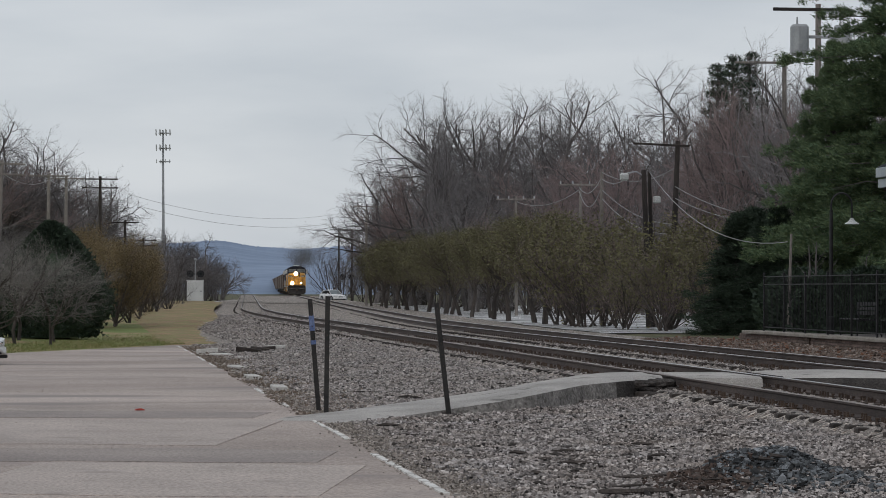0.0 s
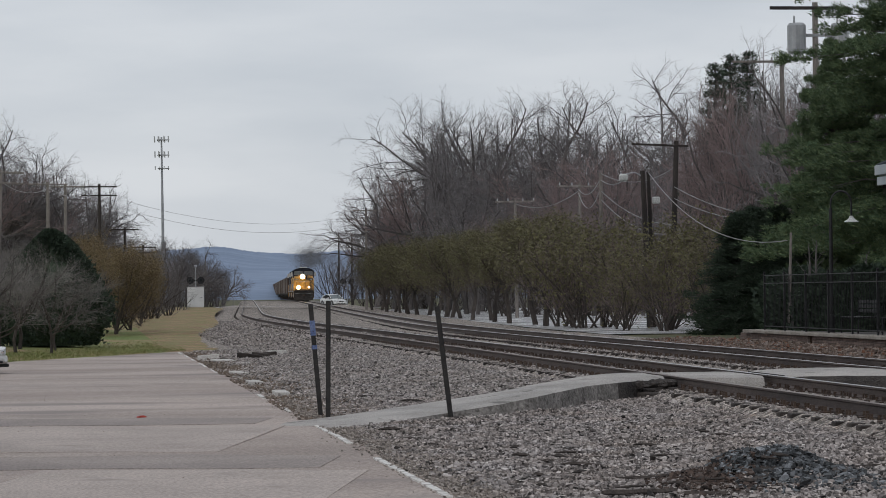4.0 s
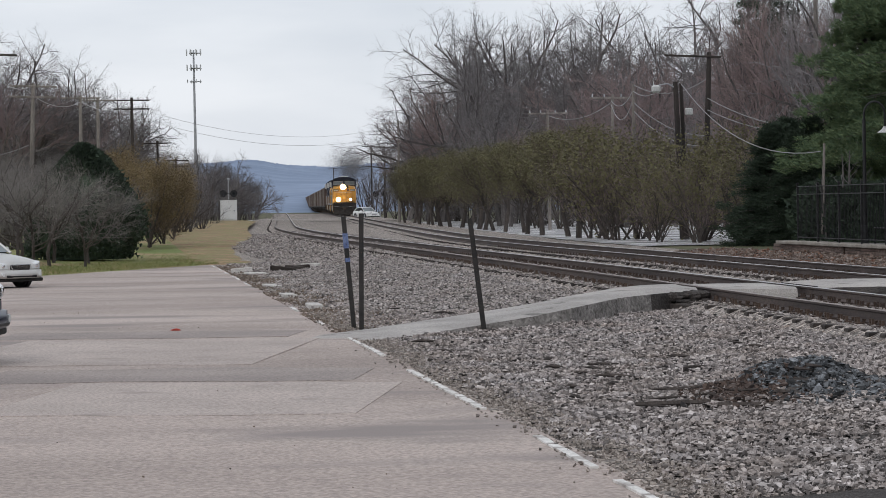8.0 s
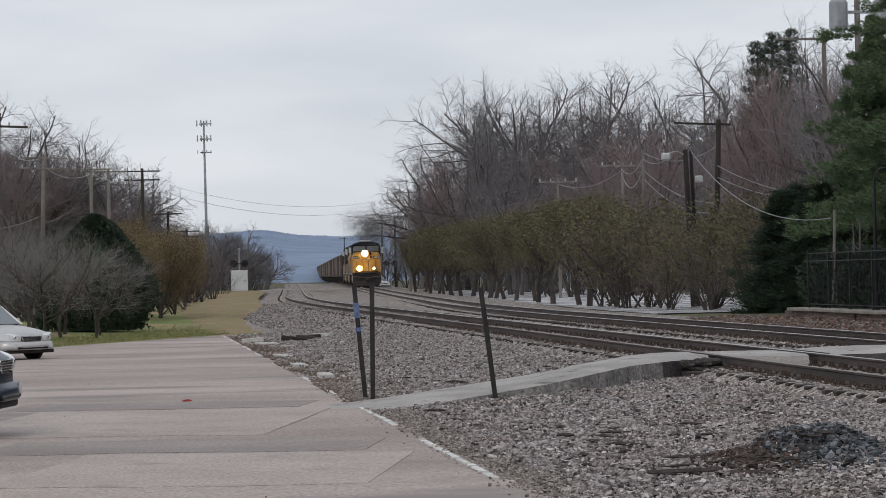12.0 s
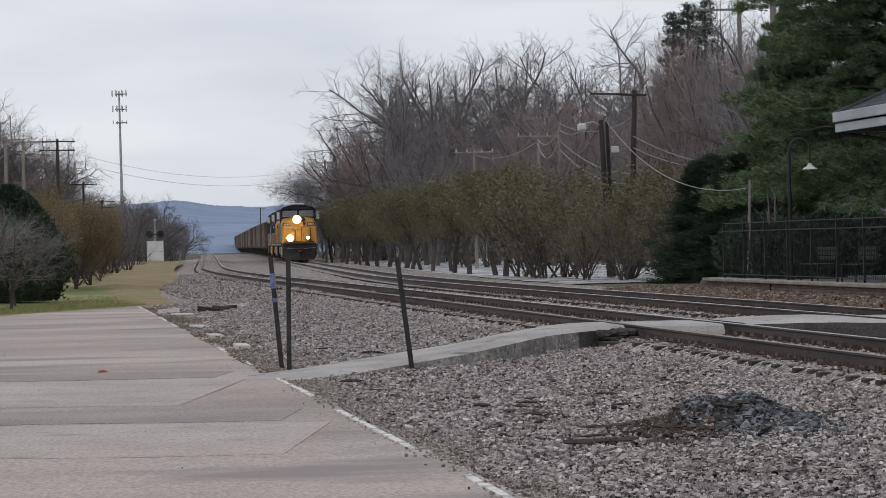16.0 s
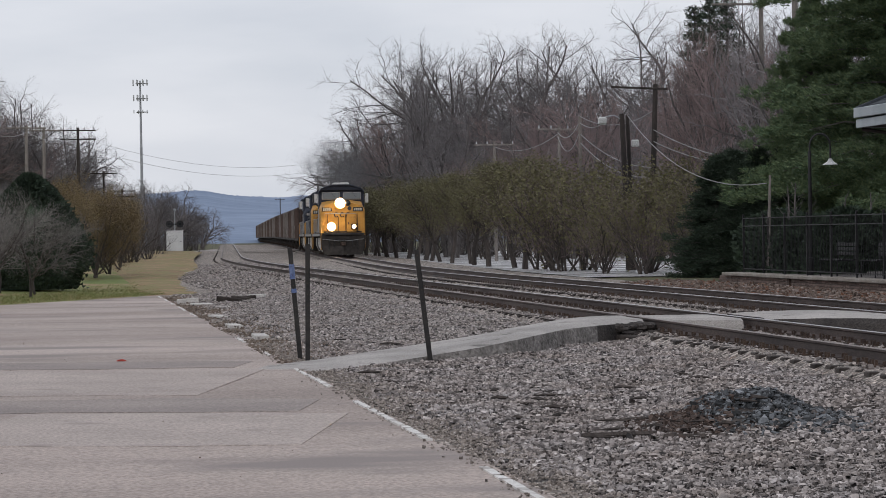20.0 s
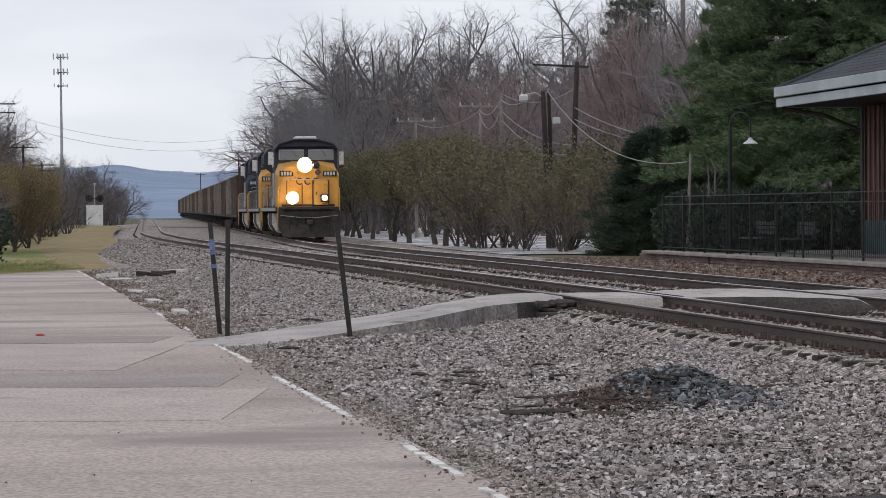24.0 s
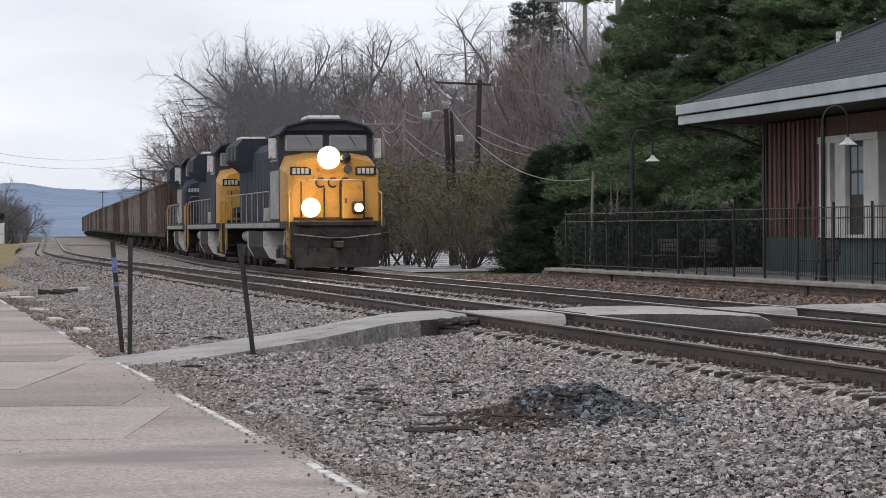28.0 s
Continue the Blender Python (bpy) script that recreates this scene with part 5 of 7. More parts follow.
def utility_pole(u, v, h, arm, label, lean=0.0, r=0.14, dark=True, arm_z=0.25, arm_shift=0.0, extra=None, arm_rot=0):
    t = thing("utility_pole", at(u, v, ground_z(u, v) - 0.05, arm_rot, 0, lean), label, "pole", "utility poles")
    m = M["dark_pole"] if dark else M["pole"]
    part("shaft", Shape().path([(0, 0, -0.4), (0.01, 0, h * 0.5), (0, 0, h)], [r, r * 0.85, r * 0.68], 10), m, t)
    if arm:
        for dz in arm if isinstance(arm, tuple) else (arm_z,):
            a = part("crossarm", Shape().box(-1.22 + arm_shift, 1.22 + arm_shift, -0.15, -0.06, h - dz - 0.045, h - dz + 0.045, 0.01), m, t)
            for x in (-1.1, -0.45, 0.45, 1.1):
                part("insulator", Shape().tube((x + arm_shift, -0.11, h - dz + 0.05), (x + arm_shift, -0.11, h - dz + 0.2), 0.045, 0.03, 8), M["steel"], a)
    if extra:
        extra(t, h)
    return t


def street_light(t, h):
    s = Shape().path([(0, 0, h - 0.25), (-0.35, -0.1, h - 0.05), (-0.75, -0.2, h - 0.1)], 0.03, 6)
    arm = part("lamp_arm", s, M["steel"], t)
    part("lamp_head", Shape().box(-1.06, -0.7, -0.36, -0.06, h - 0.42, h - 0.1, 0.07), M["lamp_white"], arm, "pale lamp head")


def side_lamp(t, h):
    part("meter_box", Shape().box(0.13, 0.45, -0.16, 0.1, h - 1.35, h - 1.05, 0.05), M["lamp_white"], t, "pale lamp on the pole")


def transformers(t, h):
    part("crossarm", Shape().box(-1.9, 1.3, -0.18, -0.06, h - 0.3, h - 0.17, 0.01), M["dark_pole"], t)
    for x in (-0.8, 1.0):
        c = part("transformer", Shape().path([(x, -0.1, h - 2.1), (x, -0.1, h - 2.02), (x, -0.1, h - 0.95), (x, -0.1, h - 0.85)], [0.30, 0.38, 0.38, 0.3], 14), M["steel"], t, "grey transformer can")
        part("bushing", Shape().tube((x - 0.1, -0.1, h - 0.86), (x - 0.1, -0.1, h - 0.55), 0.05, 0.03, 8), M["steel"], c)
    part("bracket", Shape().box(-0.9, 1.1, -0.12, 0.02, h - 1.4, h - 1.28, 0.01), M["steel"], t)


def hanging(a, b, sag, name, r=0.019, n=14, group="overhead wires"):
    pts = []
    for k in range(n + 1):
        f = k / n
        p = Vector(a).lerp(Vector(b), f)
        p.z -= sag * 4 * f * (1 - f)
        pts.append(p)
    tagged(part(name, Shape().path(pts, r, 4), M["wire"], None, "", PLAN), "thin pale sagging overhead wire", "wire", group)


def poles():
    utility_pole(14.72, 77.3, 8.0, True, "dark wooden utility pole with one crossarm", 2.2, 0.15, True, 0.2, -0.72)
    utility_pole(13.85, 77.5, 6.75, False, "dark wooden pole with a pale street lamp", -2.2, 0.15, True, extra=street_light)
    utility_pole(14.1, 77.9, 6.7, False, "dark wooden pole with a pale lamp on it", -1.6, 0.11, True, extra=side_lamp)
    utility_pole(13.6, 87.7, 7.1, False, "slim grey wooden pole by the tree row", 0, 0.11, False)
    utility_pole(16.0, 108, 7.4, (0.2,), "grey wooden pole with a crossarm among the trees", 0.6, 0.11, False)
    utility_pole(15.9, 130, 7.3, (0.2,), "grey wooden pole further along the trees", -0.4, 0.11, False)
    utility_pole(19.6, 71.3, 13.3, False, "tall utility pole with two transformer cans", 0, 0.17, False, extra=transformers)
    utility_pole(18.85, 74.0, 11.3, (0.2,), "tall grey utility pole behind the pine", 0, 0.13, False, 0.25, -0.9)
    utility_pole(10.85, 40.5, 3.35, False, "short pale wooden post behind the railing", 2.0, 0.055, False)
    # left side
    utility_pole(-15.6, 78, 8.9, True, "wooden utility pole with a crossarm and wires", 2.5, 0.14, True, 0.55, 0, None, 0)
    utility_pole(-14.5, 108, 8.3, (0.15, 0.7), "leaning grey utility pole by the trees", 2.0, 0.14, False)
    utility_pole(-12.2, 136, 8.6, (0.15,), "utility pole with a wide crossarm", 0.4, 0.14, False)
    utility_pole(-11.2, 150, 8.9, (0.15,), "utility pole with a wide crossarm", 0.2, 0.14, False)
    utility_pole(-8.9, 158, 9.2, (0.2, 0.8), "dark utility pole with two crossarms", 0, 0.14, True)
    utility_pole(-6.4, 215, 7.4, (0.2,), "distant utility pole by the road", 0, 0.14, True)
    utility_pole(-4.6, 225, 6.2, (0.2, 0.7), "distant utility pole with two crossarms", 0, 0.13, True)
    # far along the line
    utility_pole(21.4, 300, 8.6, (0.2,), "distant line pole beside the far track", 0, 0.15, True)
    utility_pole(23.3, 340, 9.5, (0.2, 0.8), "distant line pole beside the far track", 0, 0.15, True)
    utility_pole(41.6, 657, 10.8, (0.3,), "distant line pole across the valley", 0, 0.15, True)
    utility_pole(16.2, 228, 9.6, (0.25,), "line pole at the wood's corner", 0, 0.14, False)
    # wires
    hanging((13.6, 87.7, 7.2), (14.9, 77.3, 7.0), 0.5, "wire")
    hanging((13.6, 87.7, 6.9), (12.9, 77.3, 6.6), 0.25, "wire")
    hanging((13.85, 77.5, 6.8), (10.85, 40.5, 3.25), 0.95, "wire", 0.017)
    hanging((14.9, 77.3, 6.2), (17.0, 52, 4.7), 0.9, "wire")
    hanging((14.9, 77.3, 5.7), (16.6, 55, 4.6), 0.7, "wire")
    hanging((13.6, 87.7, 6.4), (14.9, 77.3, 4.6), 0.4, "wire")
    hanging((13.6, 87.7, 6.0), (14.9, 77.3, 4.2), 0.5, "wire")
    hanging((16.0, 108, 7.2), (13.6, 87.7, 7.0), 0.5, "wire")
    hanging((16.0, 108, 7.0), (13.6, 87.7, 6.6), 0.9, "wire")
    hanging((15.9, 130, 7.1), (16.0, 108, 7.1), 0.5, "wire")
    hanging((-15.6, 78, 8.4), (-14.5, 108, 8.2), 0.6, "wire")
    hanging((-15.6, 78, 5.0), (-24, 60, 4.4), 0.6, "wire")
    hanging((-15.6, 78, 5.6), (-24, 60, 5.0), 0.6, "wire")
    hanging((-14.5, 108, 8.0), (-12.2, 136, 8.4), 0.5, "wire")
    hanging((-14.5, 108, 5.2), (-20, 80, 5.0), 0.8, "wire")
    hanging((-12.2, 136, 8.5), (-8.9, 158, 9.0), 0.5, "wire")
    hanging((-8.9, 158, 8.3), (16.2, 228, 8.6), 1.6, "wire", 0.014)
    hanging((-8.9, 158, 8.9), (16.2, 228, 9.4), 1.6, "wire", 0.012)


poles()


def cell_tower():
    t = thing("cell_tower", at(3.6, 461, 0.0, 0, 0, -0.4), "slim steel telephone mast with antenna arrays", "tower")
    part("mast", Shape().path([(0, 0, -0.5), (0, 0, 11), (0, 0, 11.01), (0, 0, 29)], [0.4, 0.34, 0.26, 0.15], 12), M["steel"], t)
    for z, w, n in ((28.5, 1.35, 4), (25.9, 1.3, 4), (23.6, 1.25, 2)):
        a = Shape()
        for k in range(3):
            p, q = 2.094 * k, 2.094 * (k + 1)
            a.tube((w * math.cos(p), w * math.sin(p), z), (w * math.cos(q), w * math.sin(q), z), 0.08, 0.08, 6)
            a.tube((0, 0, z), (w * math.cos(p), w * math.sin(p), z), 0.07, 0.07, 6)
        ring = part("antenna_frame", a, M["steel"], t)
        for k in range(n * 2):
            g = 6.283 * k / (n * 2) + 0.3
            rr = w * 0.95
            x, y = rr * math.cos(g), rr * math.sin(g)
            hh = 1.0 if z > 25 else 0.6
            part("antenna_panel", Shape().box(x - 0.08, x + 0.08, y - 0.06, y + 0.06, z - hh * 0.4, z + hh * 0.65, 0.03), M["lamp_white"], ring)
    part("cable_run", Shape().box(0.3, 0.42, -0.35, 0.0, 0, 11), M["iron"], t)


cell_tower()


def crossing_gear():
    t = thing("signal_cabinet", at(0.9, 245, 0.5) @ Matrix.Scale(1.42, 4), "white metal railway signal cabinet at the crossing", "cabinet")
    part("housing", Shape().box(-0.56, 0.56, -0.5, 0.5, 0.06, 1.44, 0.02), M["cabinet_white"], t)
    part("roof", Shape().box(-0.6, 0.6, -0.54, 0.54, 1.44, 1.49, 0.015), M["cabinet_white"], t)
    part("plinth", Shape().box(-0.6, 0.6, -0.54, 0.54, -0.4, 0.06, 0.01), M["concrete"], t)
    d = part("door", Shape().box(-0.5, 0.5, -0.525, -0.49, 0.14, 1.38, 0.008), M["cabinet_white"], t)
    part("handle", Shape().box(0.32, 0.44, -0.555, -0.52, 0.7, 0.78, 0.008), M["steel"], d)
    # crossing lights
    for u, v, rot in ((1.1, 250, 0), (far_u(308) + 3.8, 308, 0)):
        s = thing("crossing_signal", at(u, v, 0.6, rot) @ Matrix.Scale(1.25, 4), "railway crossing signal with two dark lamps", "signal", "crossing signals")
        part("mast", Shape().tube((0, 0, -0.3), (0, 0, 3.2), 0.06, 0.05, 10), M["steel"], s)
        a = part("lamp_arm", Shape().box(-0.55, 0.55, -0.05, 0.05, 2.1, 2.18, 0.01), M["black_iron"], s)
        for x in (-0.42, 0.42):
            h = part("lamp_hood", Shape().tube((x, -0.1, 2.14), (x, -0.02, 2.14), 0.29, 0.29, 16), M["black_iron"], s, "round black backing")
            part("lamp_lens", Shape().tube((x, -0.16, 2.14), (x, -0.1, 2.14), 0.1, 0.1, 12), M["dark_glass"], h)
        part("bell", Shape().ball((0, 0, 3.28), 0.13), M["steel"], s)
    # road over the tracks
    setting("crossing_road", sheet([-30, -20, -12, -6, -3, 0, 4, 8, 14, 19, 24, 40], [251, 252, 256, 257], lambda u, v: max(ground_z(u, v), rail_z(v) - 0.02 if 0 < u < far_u(v) + 4 else 0) + 0.05), M["path"], "low grey road crossing the tracks", "road")


crossing_gear()


def lot_clutter():
    t = part("red_scrap", Shape().prism([(-0.07, 0), (-0.05, 0.022), (0.02, 0.03), (0.065, 0.012), (0.07, 0)], -0.03, 0.03, "y"), M["red"], None, "", at(-9.17, -2.07, 0.02, 20))
    tagged(t, "small red scrap lying on the asphalt", "litter")
    rng = random.Random(8)
    for u, v, ln, w, rot in ((-5.5, 35.5, 0.7, 0.14, 75), (-5.1, 36.8, 0.8, 0.14, 30), (-4.9, 37.5, 0.6, 0.14, 110), (-6.6, 36.0, 0.6, 0.08, 80), (-4.5, 38.8, 0.5, 0.16, 60)):
        tagged(part("old_tie", Shape().box(-w / 2, w / 2, -ln / 2, ln / 2, 0, 0.16, 0.02), M["tie"] if rng.random() < 0.45 else M["pale_slab"], None, "", at(u, v, bed_z(u, v) - 0.03, rot, rng.uniform(-8, 8))),
               "broken old tie lying by the ballast", "timber", "old timber")
    for u, v, ln, rot in ((-5.15, -20.4, 0.9, 95), (-4.7, -20.9, 0.55, 70), (-2.6, -18.2, 0.5, 80), (-3.3, -17.2, 0.4, 120), (-2.2, -22.5, 0.7, 85), (-4.9, -18.9, 0.35, 110)):
        s = Shape().prism([(-0.03, 0), (-0.045, 0.03), (-0.01, 0.055), (0.035, 0.045), (0.04, 0.01)], -ln / 2, ln / 2, "y")
        tagged(part("wood_splinter", s, M["tie"], None, "", at(u, v, bed_z(u, v), rot, rng.uniform(-6, 6))), "dark splinter of old tie on the stones", "timber", "wood splinters")


lot_clutter()


# ---- station ----
def hip_roof(x0, x1, y0, y1, z, rise):
    """Four slopes over a rectangle, with the ridge along y."""
    w = (x1 - x0) / 2
    xm = (x0 + x1) / 2
    return [((x0, y0, z), (x1, y0, z), (xm, y0 + w, z + rise)), ((x1, y0, z), (x1, y1, z), (xm, y1 - w, z + rise), (xm, y0 + w, z + rise)),
            ((x1, y1, z), (x0, y1, z), (xm, y1 - w, z + rise)), ((x0, y1, z), (x0, y0, z), (xm, y0 + w, z + rise), (xm, y1 - w, z + rise))]


def station():
    # local frame: x across, y along; the wall's corner nearest the track and furthest along is the origin
    t = thing("station", at(13.8, 32.2, 0.6), "small railway depot with red board walls and a dark hip roof", "building")
    L, D, H = 26.0, 9.0, 4.0
    part("wall", Shape().box(0, 0.2, -L, -9.9, 0, H), M["red_wood"], t)
    part("wall", Shape().box(0, 0.2, -5.3, 0, 0, H), M["red_wood"], t)
    part("wall", Shape().box(0, 0.2, -9.9, -5.3, 3.4, H), M["red_wood"], t)
    part("wall", Shape().box(0, 0.2, -9.9, -5.3, 0, 0.95), M["green_paint"], t, "dark green panel below the bay window")
    part("wall", Shape().box(0.2, D, -0.2, 0, 0, H), M["red_wood"], t)
    part("wall", Shape().box(D - 0.2, D, -L, -0.2, 0, H), M["red_wood"], t)
    part("wall", Shape().box(0.2, D - 0.2, -L, -L + 0.2, 0, H), M["red_wood"], t)
    part("floor", Shape().box(0.2, D - 0.2, -L + 0.2, -0.2, 0, 0.1), M["concrete"], t)
    part("base_course", Shape().box(-0.06, 0.0, -5.3, 0.06, 0, 0.9, 0.01), M["green_paint"], t, "dark green panel below the boards")
    # battens
    rng = random.Random(3)
    y = -0.15
    k = 0
    while y > -L:
        if not -10.0 < y < -5.2:
            s = Shape().box(-0.05, 0.0, y - 0.09, y + 0.02, 0.9, H, 0.008)
            part("batten", s, M["red_batten"] if k % 4 else M["dark_trim"], t)
        y -= 0.42 + rng.uniform(-0.02, 0.02)
        k += 1
    x = 0.3
    while x < D:
        part("batten", Shape().box(x, x + 0.11, 0.0, 0.05, 0.9, H, 0.008), M["red_wood"], t)
        x += 0.42
    part("corner_post", Shape().box(-0.08, 0.1, -0.1, 0.08, 0, H, 0.01), M["dark_trim"], t)
    # window bay: white frames and panes
    win = part("bay_window", Shape().box(-0.22, 0.0, -9.9, -5.3, 0.9, 0.99, 0.01), M["white_trim"], t, "white painted bay window with dark panes")
    for y0, y1 in ((-5.36, -5.62), (-5.98, -6.24), (-6.62, -7.42), (-8.82, -9.9)):
        part("window_post", Shape().box(-0.22, 0.02, y1, y0, 0.95, 3.4, 0.012), M["white_trim"], win)
    part("window_head", Shape().box(-0.24, 0.02, -9.9, -5.3, 3.3, 3.48, 0.012), M["white_trim"], win)
    for a, b in ((-5.62, -5.98), (-6.24, -6.62)):
        part("pane", Shape().box(-0.08, -0.06, b, a, 0.99, 3.3), M["dim_glass"], win)
    door = part("door", Shape().box(-0.1, -0.05, -8.8, -7.44, 0.99, 3.3, 0.01), M["dark_trim"], win, "dark door with four pale panes")
    for a, b in ((-7.62, -8.06), (-8.16, -8.62)):
        for z0, z1 in ((1.98, 2.5), (2.58, 3.16)):
            part("pane", Shape().box(-0.115, -0.1, b, a, z0, z1), M["sky_pane"], door)
    # roof: eaves reach far over the platform
    ex0, ex1, ey0, ey1 = -2.05, D + 2.05, -L - 1.5, 1.5
    ez = 4.03
    soff = Shape().box(ex0 + 0.02, ex1 - 0.02, ey0 + 0.02, ey1 - 0.02, ez + 0.02, ez + 0.07)
    part("soffit", soff, M["dark_trim"], t)
    for nm, z0, z1, o in (("fascia", ez, ez + 0.24, 0.0), ("gutter", ez + 0.28, ez + 0.55, -0.07)):
        for a in ((ex0 + o, ex0 + 0.05, ey0, ey1), (ex1 - 0.05, ex1 - o, ey0, ey1), (ex0 + 0.05, ex1 - 0.05, ey1 - 0.05, ey1 - o), (ex0 + 0.05, ex1 - 0.05, ey0 + o, ey0 + 0.05)):
            part(nm, Shape().box(*a, z0, z1, 0.012), M["fascia"], t)
    roof = Shape()
    for face in hip_roof(ex0, ex1, ey0, ey1, ez + 0.5, 3.05):
        n = len(face)
        roof.add([Vector(p) for p in face] + [Vector(p) - Vector((0, 0, 0.12)) for p in face], [tuple(range(n)), tuple(range(2 * n - 1, n - 1, -1))] + [(i, (i + 1) % n, n + (i + 1) % n, n + i) for i in range(n)])
    rf = part("roof", roof, M["shingle"], t)
    # shingle courses on the slope that faces the tracks and on the end slope
    w = (ex1 - ex0) / 2
    for k in range(26):
        f = k / 26
        z = ez + 0.5 + 3.05 * f + 0.012
        x = ex0 + w * f
        part("shingle_course", Shape().add([(x, ey0 + w * f, z), (x, ey1 - w * f, z), (x + w / 26, ey1 - w * (f + 1 / 26), z + 3.05 / 26 - 0.012), (x + w / 26, ey0 + w * (f + 1 / 26), z + 3.05 / 26 - 0.012), (x, ey0 + w * f, z - 0.02), (x, ey1 - w * f, z - 0.02)],
             [(0, 1, 2, 3), (0, 4, 5, 1)]), M["shingle"], rf)
    part("hip_cap", Shape().path([(ex0, ey1, ez + 0.53), (ex0 + w, ey1 - w, ez + 3.58)], 0.06, 6), M["shingle"], rf)
    part("vent_pipe", Shape().tube((1.45, -2.0, 5.9), (1.45, -2.0, 6.42), 0.075, 0.075, 12), M["lamp_white"], rf, "white vent pipe")
    # brackets under the eaves
    b = Shape().path([(0.05, 0.05, 3.3), (-0.9, 0.75, 3.8), (-1.9, 1.4, 4.0)], 0.05, 6)
    part("eave_bracket", b, M["dark_trim"], t)


station()


def platform():
    s = Shape().box(9.35, 40, -70, 38.6, -0.2, 0.6)
    setting("platform", s, M["old_path"], "raised concrete station platform", "platform")
    w = thing("retaining_wall", PLAN, "low brown brick platform wall with a pale stone cap", "wall", "", "structure")
    # the wall: backing, courses of brick, cap stones, piers

    def wu(v):
        return 8.95

    part("backing", Shape().add([(wu(-60) + 0.06, -60, 0), (9.345, -60, 0), (9.345, 38.7, 0), (wu(38.7) + 0.06, 38.7, 0), (wu(-60) + 0.06, -60, 0.56), (9.345, -60, 0.56), (9.345, 38.7, 0.56), (wu(38.7) + 0.06, 38.7, 0.56)],
         [(0, 1, 2, 3), (4, 7, 6, 5), (0, 4, 5, 1), (1, 5, 6, 2), (2, 6, 7, 3), (3, 7, 4, 0)]), M["concrete"], w)
    rng = random.Random(2)
    cap = Shape().box(-0.14, 0.5, -0.74, 0.74, 0, 0.085, 0.012).mesh("cap_stone")
    cap.materials.append(M["concrete"])
    v = -8.0
    while v < 38.5:
        part("cap_stone", cap, M["concrete"], w, "", pose(wu(v) + 0.02, v, 0.565 + rng.uniform(-0.004, 0.004), 0, 0, rng.uniform(-0.3, 0.3)))
        v += 1.5
    brick = Shape().box(0, 0.1, -0.145, 0.145, 0, 0.068, 0.006).mesh("brick")
    brick.materials.append(M["brickwork"])
    rest = Shape()
    for c in range(4):
        v = -6.0 + (0.15 if c % 2 else 0)
        while v < 38.6:
            m = pose(wu(v) + rng.uniform(-0.004, 0.004), v, 0.25 + c * 0.077, 0, 0, 0)
            if 12 < v < 36:
                part("brick", brick, M["brickwork"], w, "", m)
            else:
                rest.box(0, 0.1, -0.145, 0.145, 0, 0.068, 0, m)
            v += 0.305
    part("brick_rest", rest, M["brickwork"], w)["kind"] = "stuff"
    for v in (30.2, 13.5, -3.0):
        part("pier", Shape().box(-0.05, 0.12, -0.1, 0.1, 0.2, 0.64, 0.01), M["iron"], w, "rusted steel pier", pose(wu(v), v, 0))


platform()


def fence():
    rng = random.Random(6)

    def fu(v):
        return 9.2

    v, dv, h = 36.5, 2.4, 1.55
    while v > -12:
        t = thing("fence_panel", at(fu(v), v, 0.64), "black iron railing panel on the platform edge", "fence", "platform railing")
        part("fence_post", Shape().box(-0.024, 0.024, -0.024, 0.024, 0, h + 0.06, 0.005), M["black_iron"], t)
        part("post_cap", Shape().ball((0, 0, h + 0.08), 0.035), M["black_iron"], t)
        for z in (0.12, h - 0.22, h):
            part("rail_bar", Shape().box(-0.013, 0.013, -dv, 0, z - 0.013, z + 0.013), M["black_iron"], t)
        bar = Shape().tube((0, 0, 0.08), (0, 0, h), 0.007, 0.007, 5).mesh("picket")
        bar.materials.append(M["black_iron"])
        n = 16
        for k in range(1, n):
            part("picket", bar, M["black_iron"], t, "", pose(0, -dv * k / n, 0))
        v -= dv
    # dark screens and benches behind the railing
    for v, u, w in ((30.5, 10.3, 2.0), (27.0, 10.4, 1.6), (18.0, 10.6, 1.7), (12.5, 10.5, 1.7)):
        t = thing("bench", at(u, v, 0.6, -90), "dark metal slatted bench on the platform", "bench", "platform benches")
        for k in range(5):
            part("slat", Shape().box(-w / 2, w / 2, -0.22 + k * 0.1, -0.14 + k * 0.1, 0.43, 0.46, 0.005), M["black_iron"], t)
        for k in range(3):
            part("back_slat", Shape().box(-w / 2, w / 2, 0.27, 0.3, 0.56 + k * 0.12, 0.65 + k * 0.12, 0.005), M["black_iron"], t)
        for x in (-w / 2 + 0.15, w / 2 - 0.15):
            part("leg", Shape().path([(x, -0.22, 0), (x, -0.2, 0.43), (x, 0.26, 0.43), (x, 0.3, 0.95)], 0.025, 6), M["black_iron"], t)


fence()


